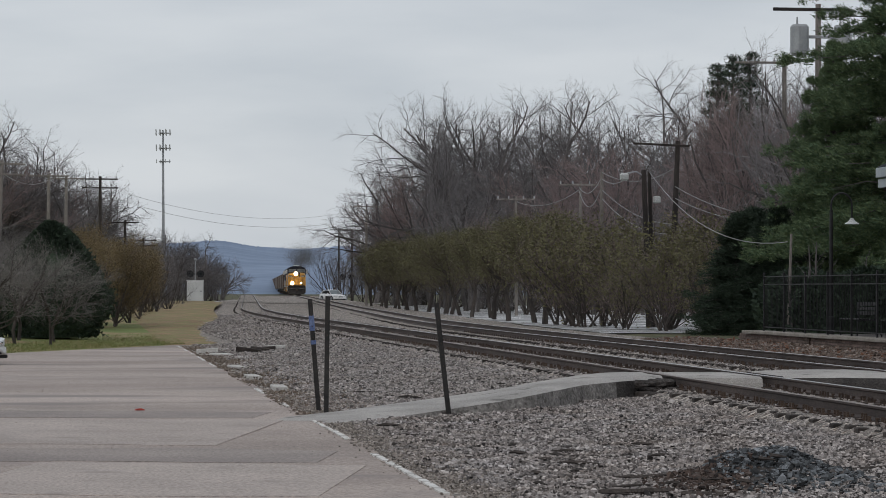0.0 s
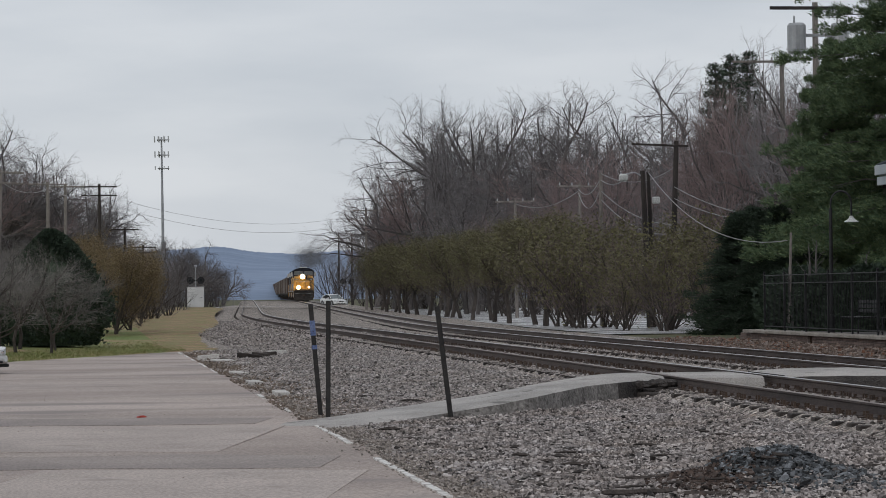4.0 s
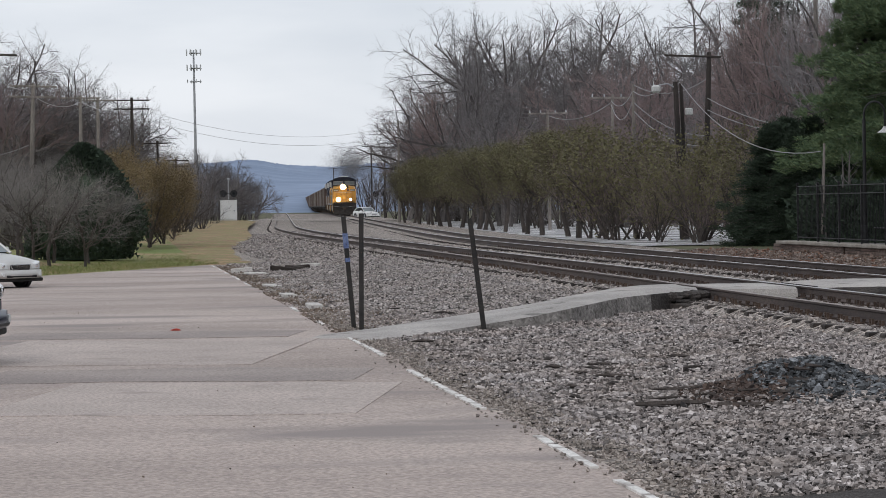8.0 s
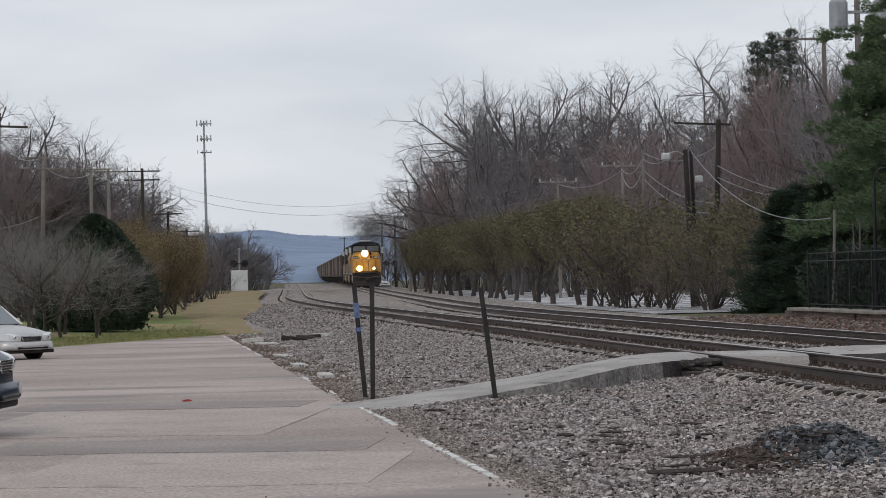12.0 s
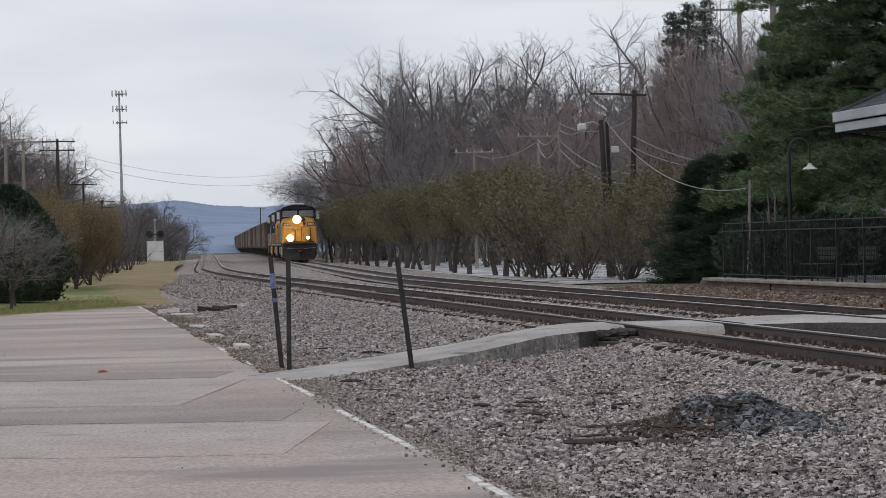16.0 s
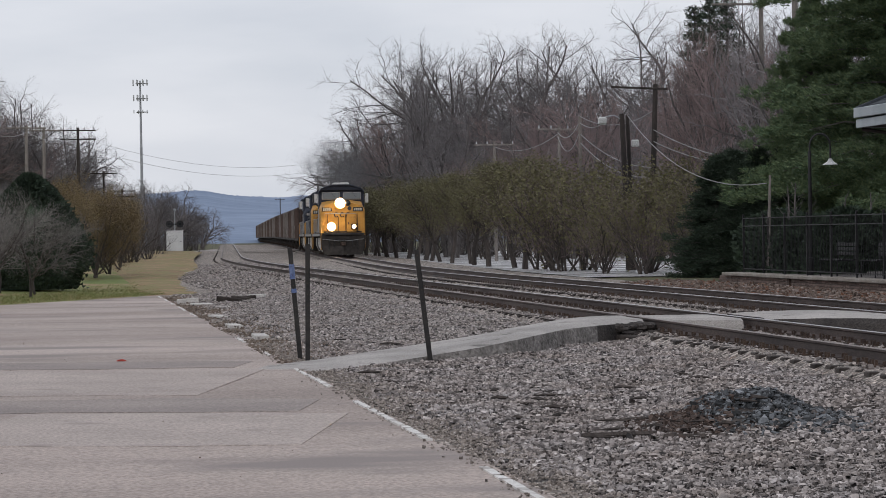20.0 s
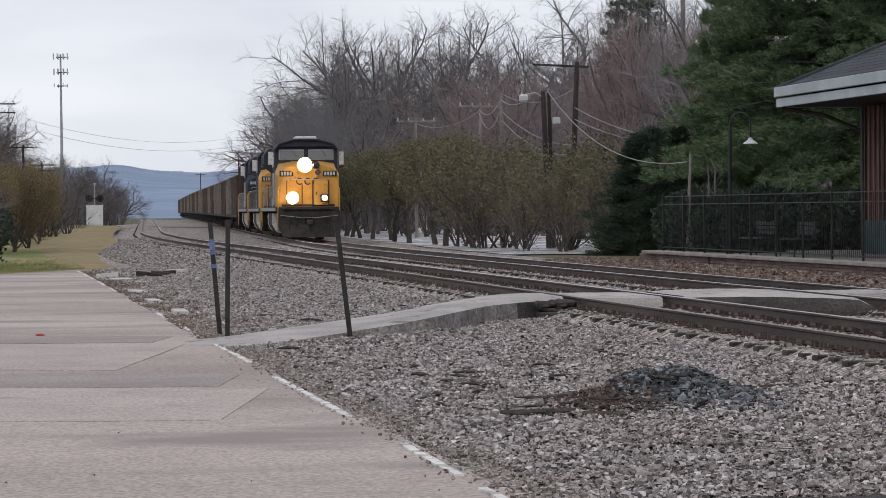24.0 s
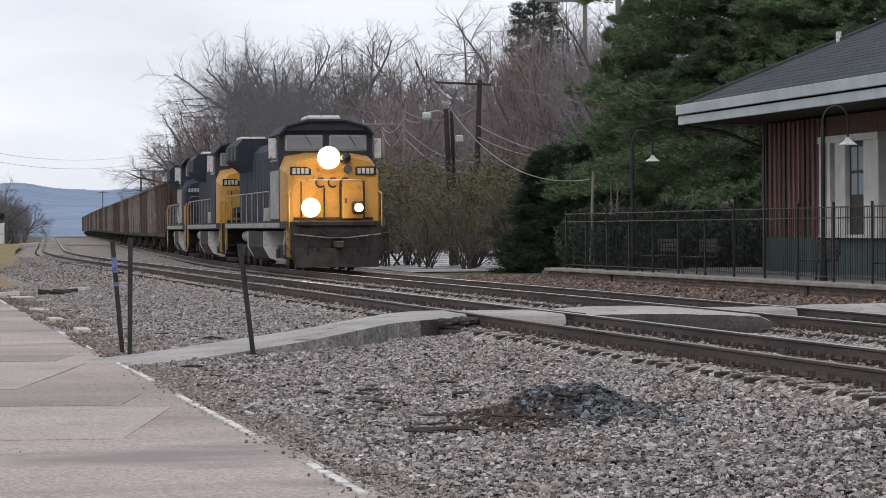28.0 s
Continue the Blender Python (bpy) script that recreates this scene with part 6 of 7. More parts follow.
def platform_lamp(u, v, h):
    t = thing("platform_lamp", at(u, v, 0.6), "black gooseneck platform lamp with a pale shade", "lamp", "platform lamps")
    part("post", Shape().path([(0, 0, 0), (0, 0, 0.5), (0, 0, 0.52), (0, 0, h - 0.45)], [0.09, 0.08, 0.05, 0.045], 10), M["black_iron"], t)
    pts = [(0, 0, h - 0.45)] + [(0.28 - 0.28 * math.cos(a), 0, h - 0.32 + 0.32 * math.sin(a)) for a in np.linspace(0, math.pi * 0.98, 10)] + [(0.56, 0, h - 0.66)]
    part("gooseneck", Shape().path(pts, 0.025, 8), M["black_iron"], t)
    s = Shape()
    prof = [(0.045, 0.0), (0.06, -0.04), (0.10, -0.09), (0.195, -0.15), (0.205, -0.165), (0.045, -0.13)]
    s.loft([[(0.56 + r * math.cos(i * 0.5236), r * math.sin(i * 0.5236), h - 0.66 + z) for i in range(12)] for r, z in prof])
    part("shade", s, M["lamp_white"], t, "pale enamel bell shade")


for lamp_u, lamp_v, lamp_h in ((9.6, 30.5, 3.78), (9.6, 14.4, 3.75)):
    platform_lamp(lamp_u, lamp_v, lamp_h)


# ---- parked cars ----
def car(name, m, paint, label, tall=0.0, W=1.78, H=1.43):
    """A car; x across, -y forward, from the front bumper at y=0."""
    t = thing(name, m, label, "car", "parked cars")
    g = W / 1.78
    stn = [(0.0, 0.50, 0.34, 0.58), (0.04, 0.66, 0.28, 0.63), (0.14, 0.77, 0.23, 0.68), (0.32, 0.83, 0.20, 0.73), (0.6, 0.865, 0.19, 0.78), (1.0, 0.885, 0.19, 0.835), (1.4, 0.89, 0.19, 0.885), (2.4, 0.89, 0.19, 0.92), (3.5, 0.885, 0.19, 0.945), (4.05, 0.86, 0.22, 0.96), (4.4, 0.80, 0.27, 0.94), (4.55, 0.70, 0.34, 0.88), (4.6, 0.55, 0.42, 0.80)]

    def lifted(y, z1):
        return z1 + tall * (0.75 if y > 0.3 else 0.62)

    rings = []
    for y, w, z0, z1 in stn:
        w, z1, z0 = w * g, lifted(y, z1), z0 + tall * 0.35
        h = z1 - z0
        half = [(w * 0.86, z0), (w * 0.97, z0 + 0.07), (w, z0 + 0.4 * h), (w * 0.99, z0 + 0.66 * h), (w * 0.955, z1 - 0.07), (w * 0.86, z1 - 0.012), (w * 0.5, z1 + 0.022)]
        rings.append([(-a, y, b) for a, b in half] + [(0, y, z1 + 0.03)] + [(a, y, b) for a, b in reversed(half)])
    part("body", Shape().loft(rings), paint, t, "", None, True)
    zt, top = 0.885 + tall * 0.75, H + tall

    def hoop(y, w, z, dz=0.0):
        w *= g
        return [(-w - 0.08 * (top - z) / (top - zt), y, zt - 0.03), (-w, y, z - 0.07), (-w * 0.86, y, z - 0.015 + dz), (0, y, z + 0.015 + dz), (w * 0.86, y, z - 0.015 + dz), (w, y, z - 0.07), (w + 0.08 * (top - z) / (top - zt), y, zt - 0.03)]

    cab = [(1.38, 0.74, zt + 0.07), (2.02, 0.68, top - 0.07), (2.35, 0.66, top), (3.1, 0.66, top), (3.55, 0.66, top - 0.09), (4.2, 0.72, zt + 0.08)]
    part("greenhouse", Shape().loft([hoop(*c) for c in cab]), M["dark_glass"], t, "dark glass cabin", None, True)
    part("roof", Shape().loft([hoop(y, w, z, 0.015)[1:6] + [(w * 0.7 * g, y, z - 0.05), (-w * 0.7 * g, y, z - 0.05)] for y, w, z in cab[1:5]]), paint, t, "", None, True)
    part("windscreen", Shape().loft([[(-0.70 * g, 1.30, zt + 0.03), (0.70 * g, 1.30, zt + 0.03), (0.70 * g, 1.36, zt + 0.03), (-0.70 * g, 1.36, zt + 0.03)], [(-0.60 * g, 1.93, top - 0.05), (0.60 * g, 1.93, top - 0.05), (0.60 * g, 1.99, top - 0.05), (-0.60 * g, 1.99, top - 0.05)]]), M["windscreen"], t, "windscreen painted pale for the reflected sky")
    for sx in (-1, 1):
        part("pillar", Shape().path([(sx * 0.79 * g, 1.3, zt), (sx * 0.66 * g, 2.02, top - 0.07), (sx * 0.64 * g, 2.35, top - 0.01)], 0.04, 6), paint, t)
        part("pillar", Shape().path([(sx * 0.76 * g, 4.2, zt), (sx * 0.66 * g, 3.52, top - 0.09)], 0.055, 6), paint, t)
        part("pillar", Shape().path([(sx * 0.76 * g, 2.92, zt), (sx * 0.67 * g, 2.85, top - 0.06)], 0.035, 5), M["black_iron"], t)
        part("mirror", Shape().ball((sx * 0.99 * g, 1.72, zt + 0.1), 0.1, (1.0, 0.6, 0.75), 10, 6), paint, t, "", None, True)
        part("door_seam", Shape().path([(sx * 0.895 * g, 1.55, 0.35 + tall * 0.4), (sx * 0.898 * g, 1.5, zt - 0.1), (sx * 0.86 * g, 1.6, zt - 0.02)], 0.006, 4), M["black_iron"], t)
        zl = lambda y: lifted(y, 0.0)
        lamp = [[(sx * a, y, z + zl(y)) for a, z in ((0.40, 0.50), (w + 0.012, 0.50), (w + 0.006, hi), (0.44, hi))] for y, w, hi in ((-0.005, 0.56, 0.62), (0.06, 0.70, 0.655), (0.16, 0.79, 0.685), (0.38, 0.845, 0.70))]
        hl = part("headlight", Shape().loft(lamp), M["lens"], t, "clear headlamp")
        part("lamp_bowl", Shape().ball((sx * 0.55, 0.0, 0.57 + zl(0)), 0.055, (1, 0.4, 1), 10, 6), M["chrome"], hl)
        part("fog_lamp", Shape().tube((sx * 0.6, -0.075, 0.36 + tall * 0.35), (sx * 0.6, 0.02, 0.36 + tall * 0.35), 0.055, 0.055, 12), M["lens"], t)
        for y in (0.92, 3.55):
            r = 0.32 + tall * 0.15
            part("wheel_arch", Shape().tube((sx * 0.80 * g, y, r), (sx * 0.893 * g, y, r), r + 0.055, r + 0.055, 24), M["rubber"], t, "dark wheel arch")
            wh = part("wheel", Shape().tube((sx * 0.72 * g, y, r), (sx * 0.905 * g, y, r), r, r * 0.97, 24), M["rubber"], t)
            rim = Shape().tube((sx * 0.895 * g, y, r), (sx * 0.908 * g, y, r), r * 0.64, r * 0.64, 16)
            for k in range(7):
                rim.box(-0.02, 0.02, -0.012, 0.012, 0.02, r * 0.62, 0, Matrix.Translation((sx * 0.912 * g, y, r)) @ Matrix.Rotation(0.8976 * k, 4, "X") @ Matrix.Rotation(radians(90), 4, "Z"))
            part("rim", rim, M["steel"], wh)
    zg = lifted(0, 0.0)
    gr = part("grille", Shape().box(-0.33, 0.33, -0.03, 0.05, 0.47 + zg, 0.61 + zg, 0.025), M["black_iron"], t, "dark grille with chrome bars")
    part("grille_rim", Shape().path([(-0.33, -0.03, 0.60 + zg), (-0.27, -0.035, 0.47 + zg), (0.27, -0.035, 0.47 + zg), (0.33, -0.03, 0.60 + zg), (-0.33, -0.03, 0.60 + zg)], 0.014, 5), M["chrome"], gr)
    for k in range(4):
        part("grille_bar", Shape().box(-0.31, 0.31, -0.04, -0.03, 0.488 + k * 0.03 + zg, 0.498 + k * 0.03 + zg), M["chrome"], gr)
    zb = tall * 0.35
    bump = [(-0.86, 0.32), (-0.80, 0.10), (-0.62, -0.04), (-0.3, -0.085), (0.3, -0.085), (0.62, -0.04), (0.80, 0.10), (0.86, 0.32)]
    part("bumper", Shape().loft([[(x * g, y, 0.26 + zb), (x * g, y - 0.012, 0.33 + zb), (x * g, y, 0.46 + zb), (x * 0.9 * g, y + 0.12, 0.48 + zb), (x * 0.9 * g, y + 0.12, 0.25 + zb)] for x, y in bump]), paint, t, "", None, True)
    part("intake", Shape().box(-0.5, 0.5, -0.1, 0.05, 0.275 + zb, 0.335 + zb, 0.02), M["black_iron"], t)
    part("valance", Shape().box(-0.78, 0.78, 0.0, 0.2, 0.17 + zb, 0.26 + zb, 0.02), M["rubber"], t)
    return t


car("saloon_car", at(-12.25, 23.3, 0.02, 42) @ Matrix.Scale(0.9, 4), M["car_silver"], "silver saloon car parked at the lot's edge")
car("white_car", at(far_u(322) + 3.5, 322, 0.28, 22), M["cabinet_white"], "white car waiting on the road beyond the crossing")
car("dark_car", at(-11.45, -10.8, 0.02, 80), M["car_navy"], "dark blue car parked with its nose towards the tracks", 0.45)


# ---- the coal train ----
def bogie(parent, y, axles, side_mat):
    fr = Shape()
    half = (axles - 1) * 0.5 * (2.05 if axles == 3 else 1.78)
    for sx in (-1, 1):
        fr.prism([(y - half - 0.55, 0.62), (y - half - 0.35, 0.82), (y + half + 0.35, 0.82), (y + half + 0.55, 0.62), (y + half + 0.2, 0.42), (y + 0.3, 0.36), (y - 0.3, 0.36), (y - half - 0.2, 0.42)], sx * 1.02 - 0.09, sx * 1.02 + 0.09, "x")
        for k in range(axles):
            yy = y - half + k * (2 * half / (axles - 1))
            fr.box(sx * 1.14 - 0.08, sx * 1.14 + 0.08, yy - 0.18, yy + 0.18, 0.38, 0.7, 0.03)
    fr.box(-0.95, 0.95, y - 0.3, y + 0.3, 0.5, 0.85, 0.02)
    b = part("bogie", fr, side_mat, parent)
    for k in range(axles):
        yy = y - half + k * (2 * half / (axles - 1))
        w = Shape()
        for sx in (-1, 1):
            w.tube((sx * 0.68, yy, 0.5), (sx * 0.82, yy, 0.5), 0.5, 0.49, 20)
            w.tube((sx * 0.66, yy, 0.5), (sx * 0.69, yy, 0.5), 0.53, 0.53, 20)
        w.tube((-0.8, yy, 0.5), (0.8, yy, 0.5), 0.08, 0.08, 8)
        part("wheelset", w, M["iron"], b)
    return b


def coupler(parent, y, d):
    s = Shape().box(-0.14, 0.14, min(y, y + d * 0.7), max(y, y + d * 0.7), 0.76, 0.98, 0.03)
    s.box(-0.2, 0.2, min(y, y - d * 0.02), max(y, y + d * 0.22), 0.68, 1.06, 0.05)
    part("coupler", s, M["iron"], parent)


def locomotive(m, kind, label):
    """Wide-nosed diesel, nose at y = 0, rail head at z = 0."""
    t = thing("locomotive", m, label, "locomotive", "locomotives")
    cabc = M["yellow"] if kind < 2 else M["navy"]
    hood_c = M["navy"]
    part("deck", Shape().box(-1.52, 1.52, 1.0, 21.6, 1.38, 1.62, 0.02), M["underframe"], t)
    part("sill_stripe", Shape().box(-1.54, -1.52, 3.4, 21.2, 1.42, 1.58), M["loco_grey"], t, "pale sill stripe")
    part("sill_stripe", Shape().box(1.52, 1.54, 3.4, 21.2, 1.42, 1.58), M["loco_grey"], t, "pale sill stripe")
    # pilot and plough
    pl = Shape()
    pl.prism([(-1.5, 1.45), (1.5, 1.45), (1.5, 0.62), (1.28, 0.16), (-1.28, 0.16), (-1.5, 0.62)], 0.62, 0.95, "y")
    pilot = part("pilot", pl, M["underframe"], t, "grimy black pilot")
    pw = Shape()
    pw.loft([[(-1.42, 0.62, 0.75), (0, 0.28, 0.75), (1.42, 0.62, 0.75)] + [(1.42, 0.7, 0.75), (0, 0.4, 0.75), (-1.42, 0.7, 0.75)], [(-1.3, 0.5, 0.14), (0, 0.12, 0.14), (1.3, 0.5, 0.14)] + [(1.3, 0.6, 0.14), (0, 0.25, 0.14), (-1.3, 0.6, 0.14)]])
    part("plough", pw, M["underframe"], pilot)
    for x in (-0.95, -0.62, 0.62, 0.95):
        part("air_hose", Shape().path([(x, 0.6, 1.15), (x * 1.02, 0.42, 1.0), (x * 1.05, 0.4, 0.72), (x, 0.48, 0.5)], 0.03, 6), M["rubber"], pilot)
    part("jumper_cable", Shape().path([(-0.55, 0.58, 1.3), (-0.3, 0.42, 1.12), (0.1, 0.4, 1.15), (0.35, 0.5, 1.32)], 0.028, 6), M["rubber"], pilot)
    part("uncoupling_bar", Shape().path([(-1.4, 0.55, 1.2), (-0.3, 0.5, 1.08), (0.3, 0.5, 1.08), (1.4, 0.55, 1.2)], 0.02, 6), M["loco_grey"], pilot)
    coupler(t, 0.62, -1)
    part("anticlimber", Shape().box(-1.25, 1.25, 0.5, 1.0, 1.46, 1.62, 0.03), M["underframe"], t)
    # corner steps
    for sx in (-1, 1):
        for y0 in (0.95, 20.9):
            st = part("step_well", Shape().box(sx * 1.36 - 0.15, sx * 1.36 + 0.15, y0 + 0.62, y0 + 0.68, 0.45, 1.6, 0.01), M["yellow"] if kind != 2 else M["loco_grey"], t)
            for z in (0.45, 0.75, 1.05, 1.35):
                part("step", Shape().box(sx * 1.36 - 0.15, sx * 1.36 + 0.15, y0, y0 + 0.62, z - 0.02, z + 0.02), M["underframe"], st)
            part("grab_rail", Shape().path([(sx * 1.5, y0, 0.6), (sx * 1.5, y0, 2.5), (sx * 1.42, y0 + 0.3, 2.62)], 0.022, 6), M["yellow"], t)
            part("grab_rail", Shape().path([(sx * 1.5, y0 + 0.66, 0.9), (sx * 1.5, y0 + 0.66, 2.5)], 0.022, 6), M["yellow"], t)
    # nose: chamfered box with a sloping top
    ns = Shape()
    ns.loft([[(-1.46, 1.5, 1.62), (-1.46, 1.5, 3.12), (-1.18, 1.42, 3.52), (-0.6, 1.38, 3.68), (0.6, 1.38, 3.68), (1.18, 1.42, 3.52), (1.46, 1.5, 3.12), (1.46, 1.5, 1.62)],
             [(-1.54, 1.85, 1.62), (-1.54, 1.85, 3.22), (-1.3, 1.9, 3.62), (-0.65, 1.9, 3.76), (0.65, 1.9, 3.76), (1.3, 1.9, 3.62), (1.54, 1.85, 3.22), (1.54, 1.85, 1.62)],
             [(-1.54, 3.5, 1.62), (-1.54, 3.5, 3.4), (-1.38, 3.5, 3.8), (-0.7, 3.5, 3.9), (0.7, 3.5, 3.9), (1.38, 3.5, 3.8), (1.54, 3.5, 3.4), (1.54, 3.5, 1.62)]])
    nose = part("nose", ns, cabc, t, "dark nose" if kind == 2 else "yellow nose")
    dr = part("nose_door", Shape().box(0.28, 0.95, 1.36, 1.44, 1.7, 2.95, 0.015), cabc, nose)
    part("door_handle", Shape().box(0.36, 0.42, 1.33, 1.36, 2.2, 2.35, 0.008), M["iron"], dr)
    for x in (-1.05, -0.3, 0.22, 0.62, 1.0):
        part("seam", Shape().box(x - 0.022, x + 0.022, 1.44, 1.485, 1.75, 2.9), M["dark_trim"], nose)
    part("nose_rail", Shape().path([(-1.25, 1.42, 2.85), (-1.2, 1.32, 2.95), (0.9, 1.32, 2.95), (0.95, 1.4, 2.85)], 0.02, 6), M["loco_grey"], nose)
    # plain shapes for the lettering on the nose
    em = Shape()
    for x in (-0.42, -0.02, 0.38):
        em.path([(x + 0.15 * math.cos(a), 1.42, 2.86 + 0.15 * math.sin(a)) for a in np.linspace(0.6, 5.6, 9)], 0.03, 5)
    part("emblem", em, M["navy"], nose, "dark blue emblem strokes")
    # lamps, with glowing rings added round the lit ones for their glare
    for x in (-0.17, 0.36):
        hz = part("headlight_housing", Shape().tube((x, 1.30, 3.66), (x, 1.75, 3.66), 0.28 if x < 0 else 0.2, 0.28 if x < 0 else 0.2, 18), M["underframe"], t)
        if kind == 0 and x < 0:
            part("reflector", Shape().tube((x, 1.24, 3.66), (x, 1.30, 3.66), 0.37, 0.29, 18), M["reflector"], hz, "warm glowing ring standing for the lamp's glare")
        part("headlight_lens", Shape().ball((x, 1.2 if x < 0 and kind == 0 else 1.29, 3.66), 0.29 if x < 0 and kind == 0 else 0.15, (1, 0.7, 1), 16, 10), M["headlight"] if kind == 0 and x < 0 else M["dark_glass"], hz, "glowing headlight" if kind == 0 and x < 0 else "dark headlight")
    part("nose_grime", Shape().box(-1.3, 1.3, 1.472, 1.478, 1.64, 1.74), M["underframe"], nose, "grimy lower edge of the nose")
    part("class_light", Shape().tube((0.47, 1.36, 3.3), (0.47, 1.44, 3.3), 0.14, 0.14, 14), M["navy"], t)
    for x in (-0.78, 0.78):
        hz = part("ditch_light", Shape().box(x - 0.2, x + 0.2, 1.14, 1.5, 1.85, 2.25, 0.05), M["underframe"], t)
        if kind == 0:
            part("reflector", Shape().tube((x, 1.105, 2.05), (x, 1.118, 2.05), 0.31 if x < 0 else 0.14, 0.25 if x < 0 else 0.13, 18), M["reflector"], hz, "warm glowing ring standing for the lamp's glare")
        part("lamp_lens", Shape().ball((x, 1.04 if kind == 0 else 1.13, 2.05), 0.24 if x < 0 and kind == 0 else 0.11, (1, 0.75, 1), 16, 10), M["headlight"] if kind == 0 else M["dark_glass"], hz, "glowing ditch light" if kind == 0 else "dark ditch light")
    # cab
    cs = Shape()
    out = [(-1.55, 1.62), (-1.55, 4.45), (-1.32, 4.72), (-0.6, 4.93), (0.6, 4.93), (1.32, 4.72), (1.55, 4.45), (1.55, 1.62)]
    cs.loft([[(x, 3.2 - (0.0 if z > 2 else 0), z) for x, z in out], [(x, 5.7, z) for x, z in out]])
    cab = part("cab", cs, M["navy"], t, "dark blue cab")
    part("cab_side", Shape().box(-1.57, -1.55, 3.3, 5.6, 1.7, 3.3), M["navy"] if kind == 1 else M["loco_grey"], cab, "pale cab side panel")
    part("cab_side", Shape().box(1.55, 1.57, 3.3, 5.6, 1.7, 3.3), M["navy"] if kind == 1 else M["loco_grey"], cab, "pale cab side panel")
    ro = Shape()
    ro.loft([[(-1.6, y, 4.46), (-1.35, y, 4.76), (-0.62, y, 4.97), (0.62, y, 4.97), (1.35, y, 4.76), (1.6, y, 4.46), (1.3, y, 4.6), (-1.3, y, 4.6)] for y in (3.0, 5.8)])
    part("cab_roof", ro, M["navy"], cab)
    part("visor", Shape().path([(-1.55, 3.0, 4.45), (-1.32, 2.95, 4.72), (-0.6, 2.92, 4.92), (0.6, 2.92, 4.92), (1.32, 2.95, 4.72), (1.55, 3.0, 4.45)], 0.05, 6), M["navy"], cab)
    part("air_conditioner", Shape().box(-0.55, 0.55, 3.6, 5.3, 4.95, 5.12, 0.06), M["step_white"], cab, "pale roof unit")
    for x0, x1 in ((-1.36, -0.1), (0.1, 1.36)):
        w = part("windscreen", Shape().box(x0, x1, 3.15, 3.21, 3.92, 4.46, 0.03), M["loco_grey"], cab, "windscreen with a pale frame")
        part("pane", Shape().box(x0 + 0.06, x1 - 0.06, 3.13, 3.16, 3.98, 4.40), M["glass_pale"], w)
        part("wiper", Shape().path([((x0 + x1) / 2, 3.1, 4.46), ((x0 + x1) / 2 + 0.25, 3.1, 4.1)], 0.012, 4), M["black_iron"], w)
    for sx in (-1, 1):
        w = part("side_window", Shape().box(sx * 1.575 - 0.015, sx * 1.575 + 0.015, 3.5, 5.4, 3.6, 4.3, 0.01), M["loco_grey"], cab)
        part("pane", Shape().box(sx * 1.592 - 0.006, sx * 1.592 + 0.006, 3.6, 4.4, 3.66, 4.24), M["glass_pale"], w)
        part("pane", Shape().box(sx * 1.592 - 0.006, sx * 1.592 + 0.006, 4.5, 5.3, 3.66, 4.24), M["glass_pale"], w)
        part("mirror", Shape().box(sx * 1.75 - 0.12, sx * 1.75 + 0.12, 3.4, 3.44, 3.7, 4.35, 0.01), M["step_white"], cab, "pale side mirror")
        nb = part("number_board", Shape().box(sx * 1.06 - 0.34, sx * 1.06 + 0.34, 1.42, 1.5, 3.1, 3.38, 0.01), M["black_iron"], nose, "dark number board")
        for k in range(4):
            part("plain_bar", Shape().box(sx * 1.06 - 0.27 + k * 0.14, sx * 1.06 - 0.17 + k * 0.14, 1.405, 1.42, 3.15, 3.33), M["board_face"], nb)
    # long hood
    ho = Shape()
    out = [(-0.95, 1.62), (-0.95, 4.15), (-0.7, 4.45), (0.7, 4.45), (0.95, 4.15), (0.95, 1.62)]
    ho.loft([[(x, y, z) for x, z in out] for y in (6.4, 21.1)])
    hood = part("hood", ho, hood_c, t, "long engine hood")
    y = 6.9
    k = 0
    while y < 20.6:
        for sx in (-1, 1):
            dd = part("hood_door", Shape().box(sx * 0.965 - 0.015, sx * 0.965 + 0.015, y, y + 0.86, 1.8, 3.9, 0.008), hood_c if (k // 4) % 2 == 0 else M["loco_grey"] if kind == 2 else hood_c, hood)
            part("latch", Shape().box(sx * 0.99 - 0.012, sx * 0.99 + 0.012, y + 0.08, y + 0.14, 2.6, 2.8), M["iron"], dd)
        y += 0.95
        k += 1
    ra = Shape()
    ra.loft([[(-0.95, y, 3.5), (-1.52, y, 3.95), (-1.52, y, 4.5), (-1.3, y, 4.75), (1.3, y, 4.75), (1.52, y, 4.5), (1.52, y, 3.95), (0.95, y, 3.5)] for y in (16.6, 20.9)])
    rad = part("radiator", ra, M["navy"], t, "flared radiator section")
    for sx in (-1, 1):
        for k in range(8):
            part("louvre", Shape().box(sx * 1.53 - 0.02, sx * 1.53 + 0.02, 16.8 + k * 0.5, 17.15 + k * 0.5, 4.0, 4.45), M["black_iron"], rad)
        bx = part("sill_box", Shape().box(sx * 1.28 - 0.24, sx * 1.28 + 0.24, 6.6, 8.0, 1.64, 2.1, 0.02), M["loco_grey"], t, "pale equipment box")
    part("exhaust_stack", Shape().box(-0.45, 0.45, 10.6, 11.5, 4.4, 4.72, 0.03), M["underframe"], hood)
    part("horn", Shape().path([(-0.25, 8.0, 4.5), (-0.25, 8.0, 4.75), (-0.25, 7.5, 4.8)], [0.03, 0.04, 0.09], 8), M["iron"], hood)
